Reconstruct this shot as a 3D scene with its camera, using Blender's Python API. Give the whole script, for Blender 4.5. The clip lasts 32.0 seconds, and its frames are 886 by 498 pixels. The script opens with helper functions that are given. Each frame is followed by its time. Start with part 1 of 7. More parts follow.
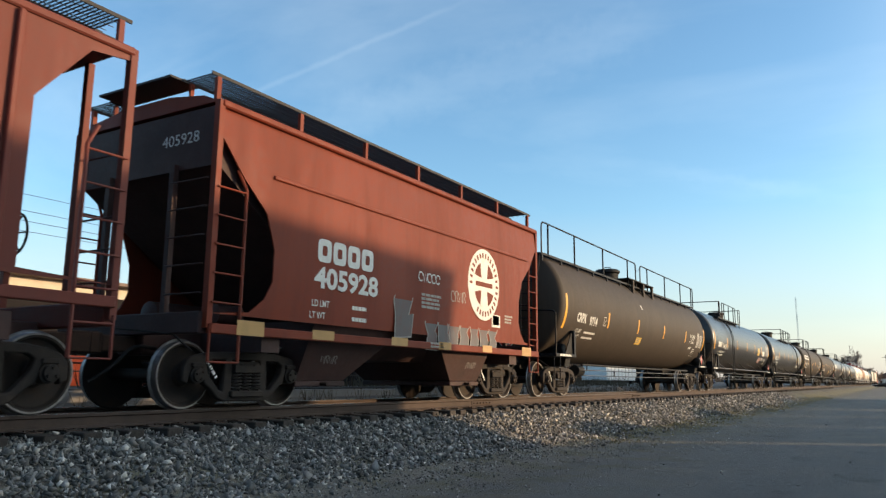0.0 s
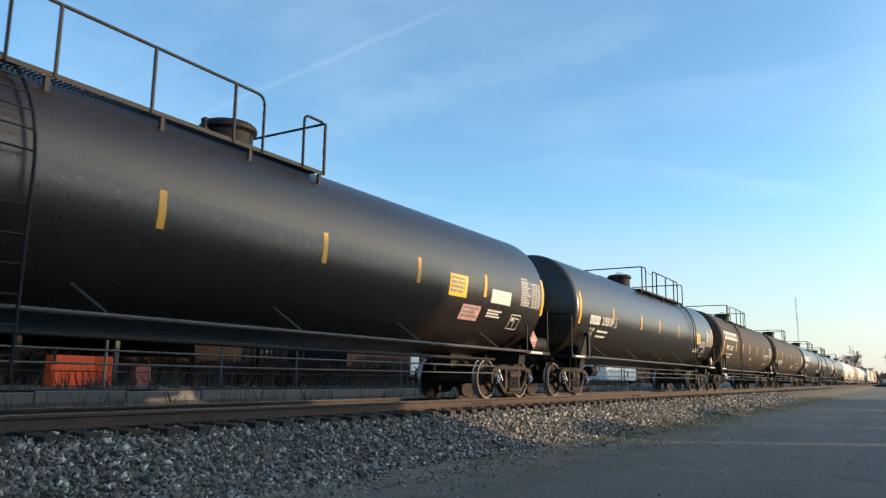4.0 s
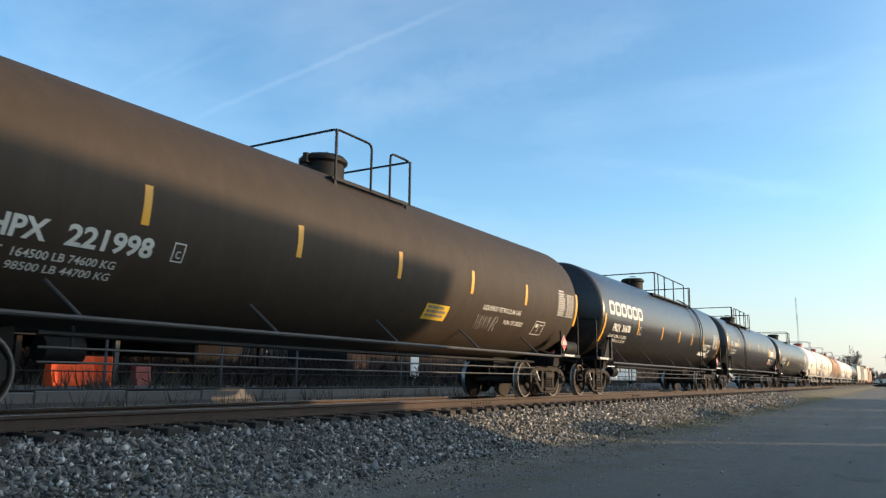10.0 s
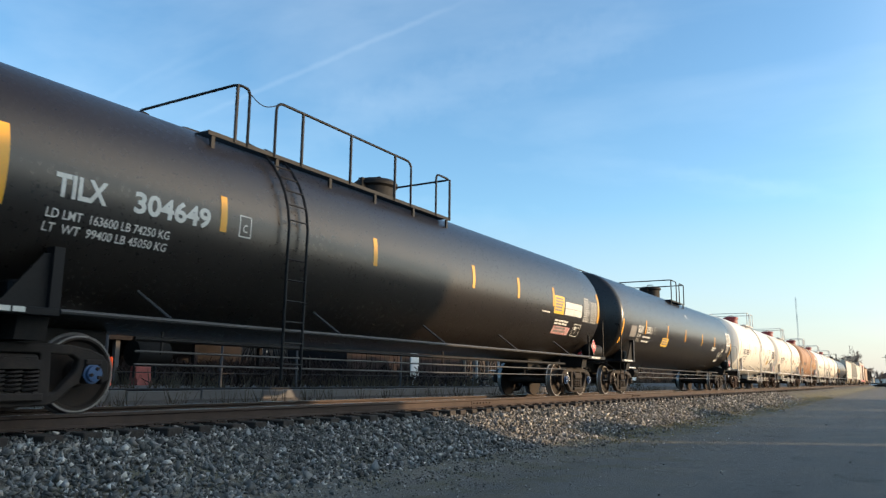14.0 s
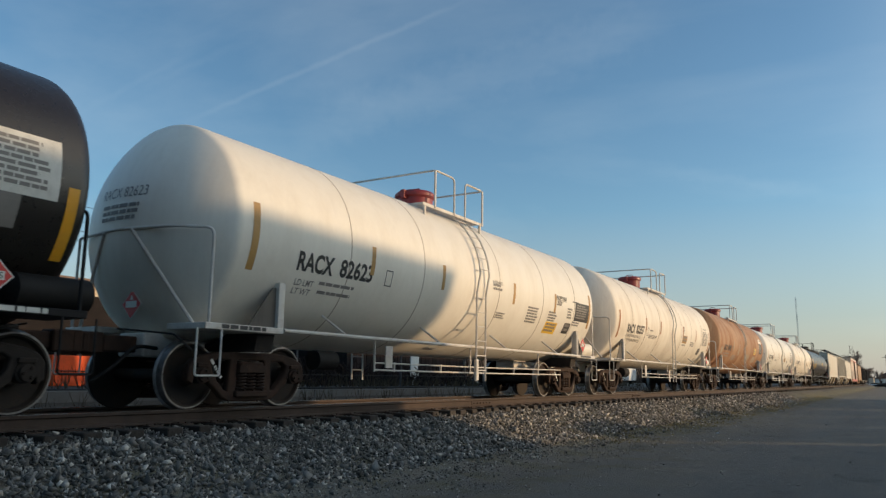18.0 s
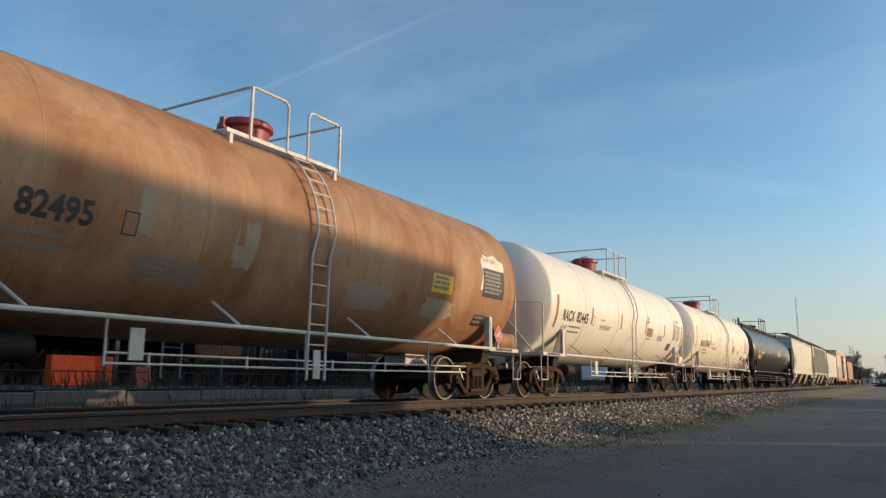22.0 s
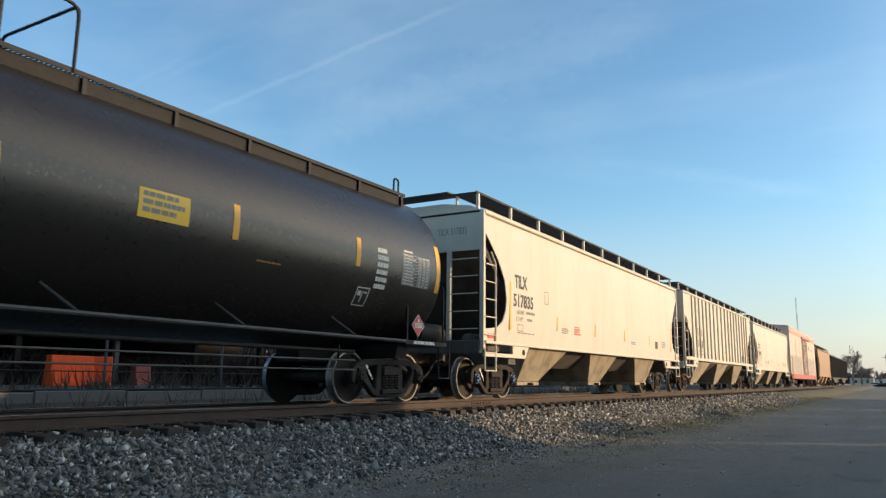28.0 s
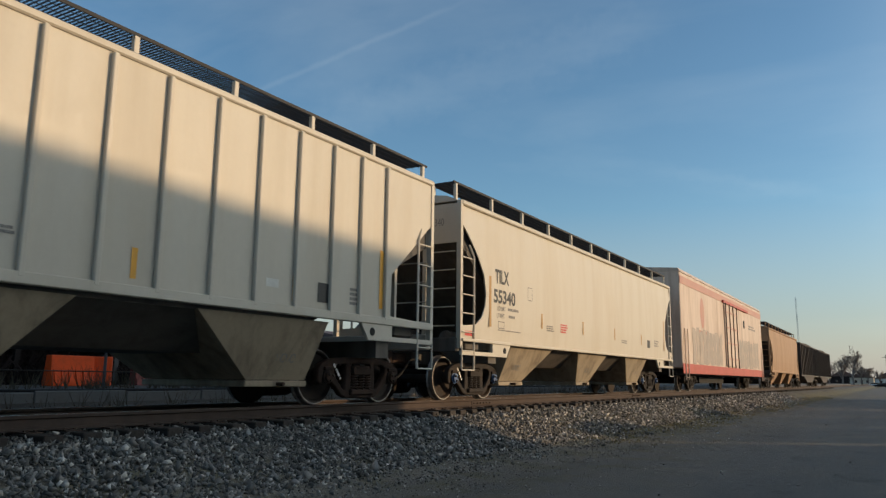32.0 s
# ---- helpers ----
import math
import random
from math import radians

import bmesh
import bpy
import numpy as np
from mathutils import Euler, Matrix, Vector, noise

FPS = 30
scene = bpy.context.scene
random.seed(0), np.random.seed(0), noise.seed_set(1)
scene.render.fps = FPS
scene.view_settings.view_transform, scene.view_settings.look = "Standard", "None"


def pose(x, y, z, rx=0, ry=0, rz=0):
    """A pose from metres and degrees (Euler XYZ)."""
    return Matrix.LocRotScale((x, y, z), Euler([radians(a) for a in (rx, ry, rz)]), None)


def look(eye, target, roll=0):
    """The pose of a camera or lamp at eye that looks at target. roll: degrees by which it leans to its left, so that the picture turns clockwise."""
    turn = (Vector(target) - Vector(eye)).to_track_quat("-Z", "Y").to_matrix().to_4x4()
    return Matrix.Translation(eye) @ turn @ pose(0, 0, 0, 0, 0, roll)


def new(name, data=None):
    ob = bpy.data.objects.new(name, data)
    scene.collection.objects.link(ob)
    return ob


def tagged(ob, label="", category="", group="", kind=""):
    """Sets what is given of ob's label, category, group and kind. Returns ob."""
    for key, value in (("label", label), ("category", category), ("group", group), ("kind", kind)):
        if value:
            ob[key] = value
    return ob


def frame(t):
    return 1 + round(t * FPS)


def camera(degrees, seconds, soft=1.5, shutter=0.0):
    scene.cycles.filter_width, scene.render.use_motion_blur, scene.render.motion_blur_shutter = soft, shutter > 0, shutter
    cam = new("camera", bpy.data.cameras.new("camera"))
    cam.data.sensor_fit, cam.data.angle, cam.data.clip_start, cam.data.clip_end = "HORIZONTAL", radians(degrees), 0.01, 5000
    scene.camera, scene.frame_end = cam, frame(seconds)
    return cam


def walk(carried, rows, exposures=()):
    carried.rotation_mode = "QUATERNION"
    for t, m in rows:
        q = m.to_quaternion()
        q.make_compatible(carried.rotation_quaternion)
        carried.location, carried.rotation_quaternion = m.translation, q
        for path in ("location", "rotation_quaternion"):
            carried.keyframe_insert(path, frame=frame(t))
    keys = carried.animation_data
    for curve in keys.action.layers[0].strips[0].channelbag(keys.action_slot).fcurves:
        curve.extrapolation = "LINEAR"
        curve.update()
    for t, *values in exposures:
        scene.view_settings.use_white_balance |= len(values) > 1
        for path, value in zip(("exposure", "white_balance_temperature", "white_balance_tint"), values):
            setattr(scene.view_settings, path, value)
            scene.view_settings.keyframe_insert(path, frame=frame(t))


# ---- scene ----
cam = camera(61.39, 32.0, soft=1.3, shutter=0.07)
EYE = Vector((0.0, 0.0, 1.351))
RAIL = 0.90          # rail top above the road
XC = -9.018          # centre line of the track
YAW, PITCH, LEAN = 31.18, 9.83, 0.65
AIM = EYE + Vector((-math.sin(radians(YAW)) * math.cos(radians(PITCH)), math.cos(radians(YAW)) * math.cos(radians(PITCH)), math.sin(radians(PITCH))))
walk(cam, [(0.0, look(EYE, AIM, LEAN)), (32.0, look(EYE, AIM, LEAN))],
     exposures=[(t, 1.22 + e, k, g) for t, e, k, g in (
         (0.0, -0.05, 6100.0, 2.0), (3.0, 0.0, 5900.0, 2.0), (15.5, 0.0, 5900.0, 2.0), (17.2, -0.15, 5950.0, 2.0), (18.0, -0.8, 6100.0, 2.0),
         (18.8, -0.95, 6600.0, 2.0), (20.0, -1.0, 6250.0, 2.0), (21.0, -0.9, 6100.0, 2.0), (22.0, -0.6, 6050.0, 2.0), (23.0, -0.75, 6050.0, 2.0),
         (23.9, -0.95, 6250.0, 2.0), (25.0, -0.9, 6150.0, 2.0), (27.2, -0.1, 6050.0, 2.0), (28.1, -0.25, 6050.0, 2.0), (29.1, -0.72, 6050.0, 2.0),
         (32.0, -0.85, 6050.0, 2.0))])

# ---- light ----
SUN_AZ, SUN_EL = 30.0, 8.5      # from +x towards +y, and above the horizon
to_sun = Vector((math.cos(radians(SUN_AZ)) * math.cos(radians(SUN_EL)), math.sin(radians(SUN_AZ)) * math.cos(radians(SUN_EL)), math.sin(radians(SUN_EL))))
sun = new("sun", bpy.data.lights.new("sun", "SUN"))
sun.data.energy, sun.data.angle, sun.data.color = 2.5, radians(0.9), (1.0, 0.66, 0.38)
sun.matrix_world = look(Vector((30, 0, 30)), Vector((30, 0, 30)) - to_sun)


def node(nt, kind, x=0, **values):
    n = nt.nodes.new(kind)
    n.location.x = x
    for k, v in values.items():
        n.inputs[k].default_value = v
    return n


def build_world():
    w = bpy.data.worlds.new("sky")
    scene.world = w
    w.use_nodes = True
    nt = w.node_tree
    nt.nodes.clear()
    out = nt.nodes.new("ShaderNodeOutputWorld")
    bg = node(nt, "ShaderNodeBackground", Strength=0.15)
    sky = nt.nodes.new("ShaderNodeTexSky")
    sky.sky_type, sky.sun_disc = "NISHITA", False
    sky.sun_elevation = radians(SUN_EL)
    sky.sun_rotation = radians(90 - SUN_AZ)
    sky.altitude, sky.air_density, sky.dust_density, sky.ozone_density = 100, 1.0, 0.9, 2.4
    co = nt.nodes.new("ShaderNodeTexCoord")
    # high cirrus veils, stretched along one direction
    mp = nt.nodes.new("ShaderNodeMapping")
    mp.inputs["Rotation"].default_value = (radians(12), radians(25), radians(38))
    mp.inputs["Scale"].default_value = (0.9, 2.6, 5.0)
    nz = node(nt, "ShaderNodeTexNoise", Scale=1.1, Detail=6.0, Roughness=0.55, Distortion=0.25)
    rp = nt.nodes.new("ShaderNodeValToRGB")
    rp.color_ramp.elements[0].position, rp.color_ramp.elements[1].position = 0.46, 0.80
    rp.color_ramp.elements[1].color = (0.085, 0.085, 0.085, 1)
    mix = nt.nodes.new("ShaderNodeMixRGB")
    mix.inputs[2].default_value = (7.4, 6.9, 6.2, 1)
    L = nt.links.new
    L(co.outputs["Generated"], mp.inputs["Vector"])
    L(mp.outputs[0], nz.inputs["Vector"])
    L(nz.outputs["Fac"], rp.inputs[0])
    last = rp.outputs[0]

    # condensation trails: thin great-circle bands between two ends
    def trail(p, q, width, strength, ragged):
        a, b = Vector(p).normalized(), Vector(q).normalized()
        n = a.cross(b).normalized()
        mid = (a + b).normalized()
        reach = math.cos(a.angle(mid))
        d1 = nt.nodes.new("ShaderNodeVectorMath")
        d1.operation = "DOT_PRODUCT"
        d1.inputs[1].default_value = n
        L(co.outputs["Generated"], d1.inputs[0])
        jn = node(nt, "ShaderNodeTexNoise", Scale=60.0, Detail=4.0)
        L(co.outputs["Generated"], jn.inputs["Vector"])
        ad = nt.nodes.new("ShaderNodeMath")
        ad.operation = "MULTIPLY_ADD"
        L(jn.outputs["Fac"], ad.inputs[0])
        ad.inputs[1].default_value = ragged
        L(d1.outputs["Value"], ad.inputs[2])
        ab = nt.nodes.new("ShaderNodeMath")
        ab.operation = "ABSOLUTE"
        L(ad.outputs[0], ab.inputs[0])
        mr = nt.nodes.new("ShaderNodeMapRange")
        mr.interpolation_type = "SMOOTHSTEP"
        for k, v in zip((1, 2, 3, 4), (0.0, width, strength, 0.0)):
            mr.inputs[k].default_value = v
        L(ab.outputs[0], mr.inputs[0])
        d2 = nt.nodes.new("ShaderNodeVectorMath")
        d2.operation = "DOT_PRODUCT"
        d2.inputs[1].default_value = mid
        L(co.outputs["Generated"], d2.inputs[0])
        m2 = nt.nodes.new("ShaderNodeMapRange")
        for k, v in zip((1, 2, 3, 4), (reach - 0.004, reach + 0.012, 0.0, 1.0)):
            m2.inputs[k].default_value = v
        L(d2.outputs["Value"], m2.inputs[0])
        mu = nt.nodes.new("ShaderNodeMath")
        mu.operation = "MULTIPLY"
        L(mr.outputs[0], mu.inputs[0])
        L(m2.outputs[0], mu.inputs[1])
        return mu.outputs[0]

    # the veil glows towards the sun
    glow = nt.nodes.new("ShaderNodeVectorMath")
    glow.operation = "DOT_PRODUCT"
    glow.inputs[1].default_value = to_sun
    L(co.outputs["Generated"], glow.inputs[0])
    gm = nt.nodes.new("ShaderNodeMapRange")
    gm.interpolation_type = "SMOOTHERSTEP"
    for k, v in zip((1, 2, 3, 4), (0.42, 1.0, 0.0, 0.6)):
        gm.inputs[k].default_value = v
    L(glow.outputs["Value"], gm.inputs[0])
    ga = nt.nodes.new("ShaderNodeMath")
    ga.operation = "ADD"
    L(last, ga.inputs[0])
    L(gm.outputs[0], ga.inputs[1])
    last = ga.outputs[0]
    for args in TRAILS:
        mx = nt.nodes.new("ShaderNodeMath")
        mx.operation = "ADD"
        L(last, mx.inputs[0])
        L(trail(*args), mx.inputs[1])
        last = mx.outputs[0]
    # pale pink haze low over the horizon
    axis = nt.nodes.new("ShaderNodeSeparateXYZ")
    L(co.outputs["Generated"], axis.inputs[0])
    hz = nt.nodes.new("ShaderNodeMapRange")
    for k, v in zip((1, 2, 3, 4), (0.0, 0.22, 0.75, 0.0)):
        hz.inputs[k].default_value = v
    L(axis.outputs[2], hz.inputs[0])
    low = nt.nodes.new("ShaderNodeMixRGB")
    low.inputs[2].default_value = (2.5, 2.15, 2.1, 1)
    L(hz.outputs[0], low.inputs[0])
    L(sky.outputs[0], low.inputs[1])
    L(last, mix.inputs[0])
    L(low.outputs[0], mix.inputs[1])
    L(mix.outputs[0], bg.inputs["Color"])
    L(bg.outputs[0], out.inputs[0])


TRAILS = [((-0.4367, 0.7645, 0.4741), (-0.7331, 0.6008, 0.3186), 0.0055, 0.026, 0.005),
          ((-0.7854, 0.5256, 0.327), (-0.7497, 0.5553, 0.36), 0.006, 0.035, 0.008),
          ((-0.7319, 0.5768, 0.3627), (-0.6886, 0.6093, 0.3932), 0.008, 0.03, 0.012),
          ((-0.642, 0.7101, 0.289), (-0.2139, 0.8834, 0.417), 0.045, 0.022, 0.05),
          ((-0.2345, 0.9379, 0.2557), (-0.0596, 0.976, 0.2092), 0.014, 0.04, 0.02)]
build_world()

# ---- mesh tools ----
def finish(bm, mat, smooth=False):
    me = bpy.data.meshes.new("m")
    bmesh.ops.recalc_face_normals(bm, faces=bm.faces[:])
    bm.to_mesh(me)
    bm.free()
    for one in (mat if isinstance(mat, (list, tuple)) else [mat]):
        me.materials.append(one)
    if smooth:
        me.polygons.foreach_set("use_smooth", [True] * len(me.polygons))
        me.set_sharp_from_angle(angle=radians(32))
    return me


def part(name, bm, mat, parent=None, label="", m=None, smooth=False):
    """One mesh object from a bmesh, or from a mesh that is already made."""
    me = bm if isinstance(bm, bpy.types.Mesh) else finish(bm, mat, smooth)
    ob = new(name, me)
    ob.parent = parent
    if m is not None:
        ob.matrix_basis = m
    if label:
        ob["label"] = label
    return ob


def box(bm, x0, x1, y0, y1, z0, z1, m=None):
    vs = [bm.verts.new((x, y, z)) for x in (x0, x1) for y in (y0, y1) for z in (z0, z1)]
    for f in ((0, 1, 3, 2), (4, 6, 7, 5), (0, 4, 5, 1), (2, 3, 7, 6), (0, 2, 6, 4), (1, 5, 7, 3)):
        bm.faces.new([vs[i] for i in f])
    if m is not None:
        bmesh.ops.transform(bm, matrix=m, verts=vs)
    return vs


def boxes(*rows):
    bm = bmesh.new()
    for r in rows:
        box(bm, *r)
    return bm


def bevelled(bm, w=0.01, seg=2):
    bmesh.ops.bevel(bm, geom=bm.edges[:] + bm.verts[:], offset=w, segments=seg, affect="EDGES", profile=0.6, clamp_overlap=True)
    return bm


def prism(bm, poly, axis, a, b):
    """Extrude a polygon of two coordinates along an axis from a to b."""
    def at(p, c):
        return {"x": (c, p[0], p[1]), "y": (p[0], c, p[1]), "z": (p[0], p[1], c)}[axis]
    lo, hi = [bm.verts.new(at(p, a)) for p in poly], [bm.verts.new(at(p, b)) for p in poly]
    bm.faces.new(lo)
    bm.faces.new(hi[::-1])
    n = len(poly)
    for i in range(n):
        bm.faces.new((lo[i], hi[i], hi[(i + 1) % n], lo[(i + 1) % n]))
    return bm


def rounded(pts, r, seg=4):
    """A polyline with its inner corners rounded."""
    pts = [Vector(p) for p in pts]
    out = [pts[0]]
    for a, b, c in zip(pts, pts[1:], pts[2:]):
        u, v = a - b, c - b
        k = min(r, u.length * 0.45, v.length * 0.45)
        p, q = b + u.normalized() * k, b + v.normalized() * k
        for i in range(seg + 1):
            t = i / seg
            out.append(p * (1 - t) ** 2 + b * 2 * t * (1 - t) + q * t * t)
    out.append(pts[-1])
    return out


def tube(bm, pts, r, n=8, corner=0.0):
    pts = rounded(pts, corner) if corner else [Vector(p) for p in pts]
    rings, up = [], None
    for i, p in enumerate(pts):
        d = (pts[min(i + 1, len(pts) - 1)] - pts[max(i - 1, 0)]).normalized()
        if up is None:
            up = d.orthogonal().normalized()
        up = (up - d * up.dot(d)).normalized()
        side = d.cross(up)
        rings.append([bm.verts.new(p + (up * math.cos(2 * math.pi * k / n) + side * math.sin(2 * math.pi * k / n)) * r) for k in range(n)])
    for a, b in zip(rings, rings[1:]):
        for k in range(n):
            bm.faces.new((a[k], a[(k + 1) % n], b[(k + 1) % n], b[k]))
    bm.faces.new(rings[0][::-1])
    bm.faces.new(rings[-1])
    return bm


def lathe(bm, profile, axis="y", n=32, centre=(0, 0, 0), slots=None):
    """Turn rows of (along, radius) round an axis."""
    cx, cy, cz = centre
    rings = []
    for a, r in profile:
        ring = []
        for k in range(n):
            c, s = math.cos(2 * math.pi * k / n) * r, math.sin(2 * math.pi * k / n) * r
            ring.append(bm.verts.new({"y": (cx + c, cy + a, cz + s), "x": (cx + a, cy + c, cz + s), "z": (cx + c, cy + s, cz + a)}[axis]))
        rings.append(ring)
    for i, (a, b) in enumerate(zip(rings, rings[1:])):
        for k in range(n):
            f = bm.faces.new((a[k], a[(k + 1) % n], b[(k + 1) % n], b[k]))
            if slots:
                f.material_index = slots[i]
    for ring, i in ((rings[0], 0), (rings[-1], -1)):
        f = bm.faces.new(ring)
        if slots:
            f.material_index = slots[i]
    return bm


def outline_mesh(loops, depth, bevel, mat):
    """A plate in the y-z plane with holes: first loop is the rim, the others are openings."""
    cu = bpy.data.curves.new("plate", "CURVE")
    cu.dimensions, cu.fill_mode, cu.extrude, cu.bevel_depth, cu.bevel_resolution = "2D", "BOTH", depth, bevel, 1
    for loop in loops:
        sp = cu.splines.new("POLY")
        sp.points.add(len(loop) - 1)
        for p, (a, b) in zip(sp.points, loop):
            p.co = (a, b, 0, 1)
        sp.use_cyclic_u = True
    ob = bpy.data.objects.new("plate", cu)
    me = bpy.data.meshes.new_from_object(ob)
    bpy.data.objects.remove(ob)
    bpy.data.curves.remove(cu)
    me.transform(Matrix(((0, 0, 1, 0), (1, 0, 0, 0), (0, 1, 0, 0), (0, 0, 0, 1))))
    me.materials.clear()
    me.materials.append(mat)
    return me


TEXTS = {}


def words(s, w, h, bold=0.0):
    """Flat letters in u (along) and v (up), centred, fitted to a width and height."""
    if (s, bold) not in TEXTS:
        cu = bpy.data.curves.new("text", "FONT")
        cu.body, cu.resolution_u, cu.offset = s, 3, bold
        ob = bpy.data.objects.new("text", cu)
        me = bpy.data.meshes.new_from_object(ob)
        TEXTS[s, bold] = ([tuple(v.co) for v in me.vertices], [tuple(p.vertices) for p in me.polygons])
        bpy.data.objects.remove(ob)
        bpy.data.curves.remove(cu)
        bpy.data.meshes.remove(me)
    vs, fs = TEXTS[s, bold]
    xs, ys = [v[0] for v in vs], [v[1] for v in vs]
    x0, x1, y0, y1 = min(xs), max(xs), min(ys), max(ys)
    bm = bmesh.new()
    vv = [bm.verts.new(((v[0] - (x0 + x1) / 2) * w / (x1 - x0), (v[1] - (y0 + y1) / 2) * h / (y1 - y0), 0)) for v in vs]
    for f in fs:
        bm.faces.new([vv[i] for i in f])
    return bm


def flat(*rects):
    """Flat rectangles (u0, u1, v0, v1)."""
    bm = bmesh.new()
    for u0, u1, v0, v1 in rects:
        bm.faces.new([bm.verts.new(p) for p in ((u0, v0, 0), (u1, v0, 0), (u1, v1, 0), (u0, v1, 0))])
    return bm


def bars(rng, w, h, rows, fill=0.62, gap=0.12):
    """Unreadable lines of writing as rows of plain bars."""
    out = []
    step = h / rows
    for i in range(rows):
        v1 = h / 2 - i * step
        u, stop = -w / 2, w / 2 - rng.random() * w * 0.25
        while u < stop:
            k = min(rng.uniform(0.08, 0.26) * w, stop - u)
            out.append((u, u + k * (1 - gap), v1 - step * fill, v1))
            u += k
    return flat(*out)


def frame_mark(w, h, t):
    return flat((-w / 2, w / 2, h / 2 - t, h / 2), (-w / 2, w / 2, -h / 2, -h / 2 + t), (-w / 2, -w / 2 + t, -h / 2 + t, h / 2 - t), (w / 2 - t, w / 2, -h / 2 + t, h / 2 - t))


def ring_shape(w, h, t):
    """A thick rounded ring of one piece."""
    bm = bmesh.new()
    n, rows = 24, []
    for k in (0.0, t):
        a, b = w / 2 - k, h / 2 - k
        rows.append([bm.verts.new((a * math.copysign(abs(math.cos(q)) ** 0.45, math.cos(q)), b * math.copysign(abs(math.sin(q)) ** 0.45, math.sin(q)), 0)) for q in [2 * math.pi * i / n for i in range(n)]])
    for i in range(n):
        j = (i + 1) % n
        bm.faces.new((rows[0][i], rows[0][j], rows[1][j], rows[1][i]))
    return bm


def join(*bms):
    a = bms[0]
    for b in bms[1:]:
        me = bpy.data.meshes.new("t")
        b.to_mesh(me)
        b.free()
        a.from_mesh(me)
        bpy.data.meshes.remove(me)
    return a


def data_table(rng, w, h):
    """A ruled table of figures."""
    t = 0.010
    rects = [(-w / 2, w / 2, h / 2 - t, h / 2), (-w / 2, w / 2, -h / 2, -h / 2 + t), (-w / 2, -w / 2 + t, -h / 2, h / 2), (w / 2 - t, w / 2, -h / 2, h / 2), (w * 0.06, w * 0.06 + t, -h / 2, h / 2)]
    n = 10
    k = h / n
    for i in range(n):
        v = h / 2 - (i + 1) * k
        rects.append((-w / 2, w / 2, v, v + t * 0.8))
        rects.append((-w * 0.47, -w * rng.uniform(0.02, 0.2), v + k * 0.3, v + k * 0.78))
        for c in (0.13, 0.27, 0.41):
            rects.append((w * c - w * 0.05, w * c + w * 0.05, v + k * 0.3, v + k * 0.78))
    rects.append((-w * 0.47, -w * 0.15, h / 2 + 0.03, h / 2 + 0.07))
    return flat(*rects)


def ribbon(pts, w):
    """A flat painted line in u and v."""
    bm = bmesh.new()
    pts = [Vector((p[0], p[1], 0)) for p in pts]
    row = []
    for i, p in enumerate(pts):
        d = pts[min(i + 1, len(pts) - 1)] - pts[max(i - 1, 0)]
        n = Vector((-d.y, d.x, 0)).normalized() * w / 2
        row.append((bm.verts.new(p + n), bm.verts.new(p - n)))
    for a, b in zip(row, row[1:]):
        bm.faces.new((a[0], a[1], b[1], b[0]))
    return bm


def scribble(rng, w, h, n=7, line=0.03):
    """Spray-painted loops and zigzags."""
    out = []
    for i in range(n):
        u = -w / 2 + w * (i + 0.5) / n
        s = w / n
        k = rng.randrange(3)
        if k == 0:
            pts = [(u + s * 0.5 * math.cos(a), h * 0.42 * math.sin(a)) for a in [j * 0.45 + rng.random() * 0.2 for j in range(13)]]
        elif k == 1:
            pts = [(u - s * 0.5 + s * j / 4, h * 0.45 * (-1) ** j * rng.uniform(0.7, 1)) for j in range(5)]
        else:
            pts = [(u - s * 0.4, -h * 0.45), (u - s * 0.35, h * 0.4), (u + s * 0.1, h * 0.45), (u + s * 0.4, h * 0.2), (u, 0), (u + s * 0.45, -h * 0.4)]
        out.append(ribbon(pts, line))
    return join(*out)


def ragged(rng, w, h):
    """A flat patch with an uneven, scalloped edge."""
    bm = bmesh.new()
    n = 22
    rim = []
    for i in range(n):
        q = 2 * math.pi * i / n
        k = rng.uniform(0.78, 1.08)
        rim.append(bm.verts.new((w / 2 * k * math.copysign(abs(math.cos(q)) ** 0.55, math.cos(q)), h / 2 * k * math.copysign(abs(math.sin(q)) ** 0.55, math.sin(q)), 0)))
    bm.faces.new(rim)
    return bm


def on_tank(name, bm, mat, parent, y, deg, R, zc, off=0.004, label=""):
    """Lay a flat mark on the near side of a tank at y, and at an angle above its mid line."""
    lo, hi = min(v.co.y for v in bm.verts), max(v.co.y for v in bm.verts)
    k = math.ceil((hi - lo) / 0.09)
    for i in range(1, k):
        bmesh.ops.bisect_plane(bm, geom=bm.verts[:] + bm.edges[:] + bm.faces[:], plane_co=(0, lo + (hi - lo) * i / k, 0), plane_no=(0, 1, 0))
    for v in bm.verts:
        a = radians(deg) + v.co.y / R
        v.co = Vector(((R + off) * math.cos(a), y + v.co.x, zc + (R + off) * math.sin(a)))
    return part(name, bm, mat, parent, label)


def on_side(name, bm, mat, parent, y, z, x, label="", lean=0.0):
    for v in bm.verts:
        v.co = Vector((x + lean * v.co.y, y + v.co.x, z + v.co.y))
    return part(name, bm, mat, parent, label)


def on_head(name, bm, mat, parent, x, z, depth, label=""):
    """Marks on the end of a tank that leads: they read from the front. depth(x, z) gives its y."""
    for v in bm.verts:
        px, pz = x + v.co.x, z + v.co.y
        v.co = Vector((px, depth(px, pz), pz))
    return part(name, bm, mat, parent, label)


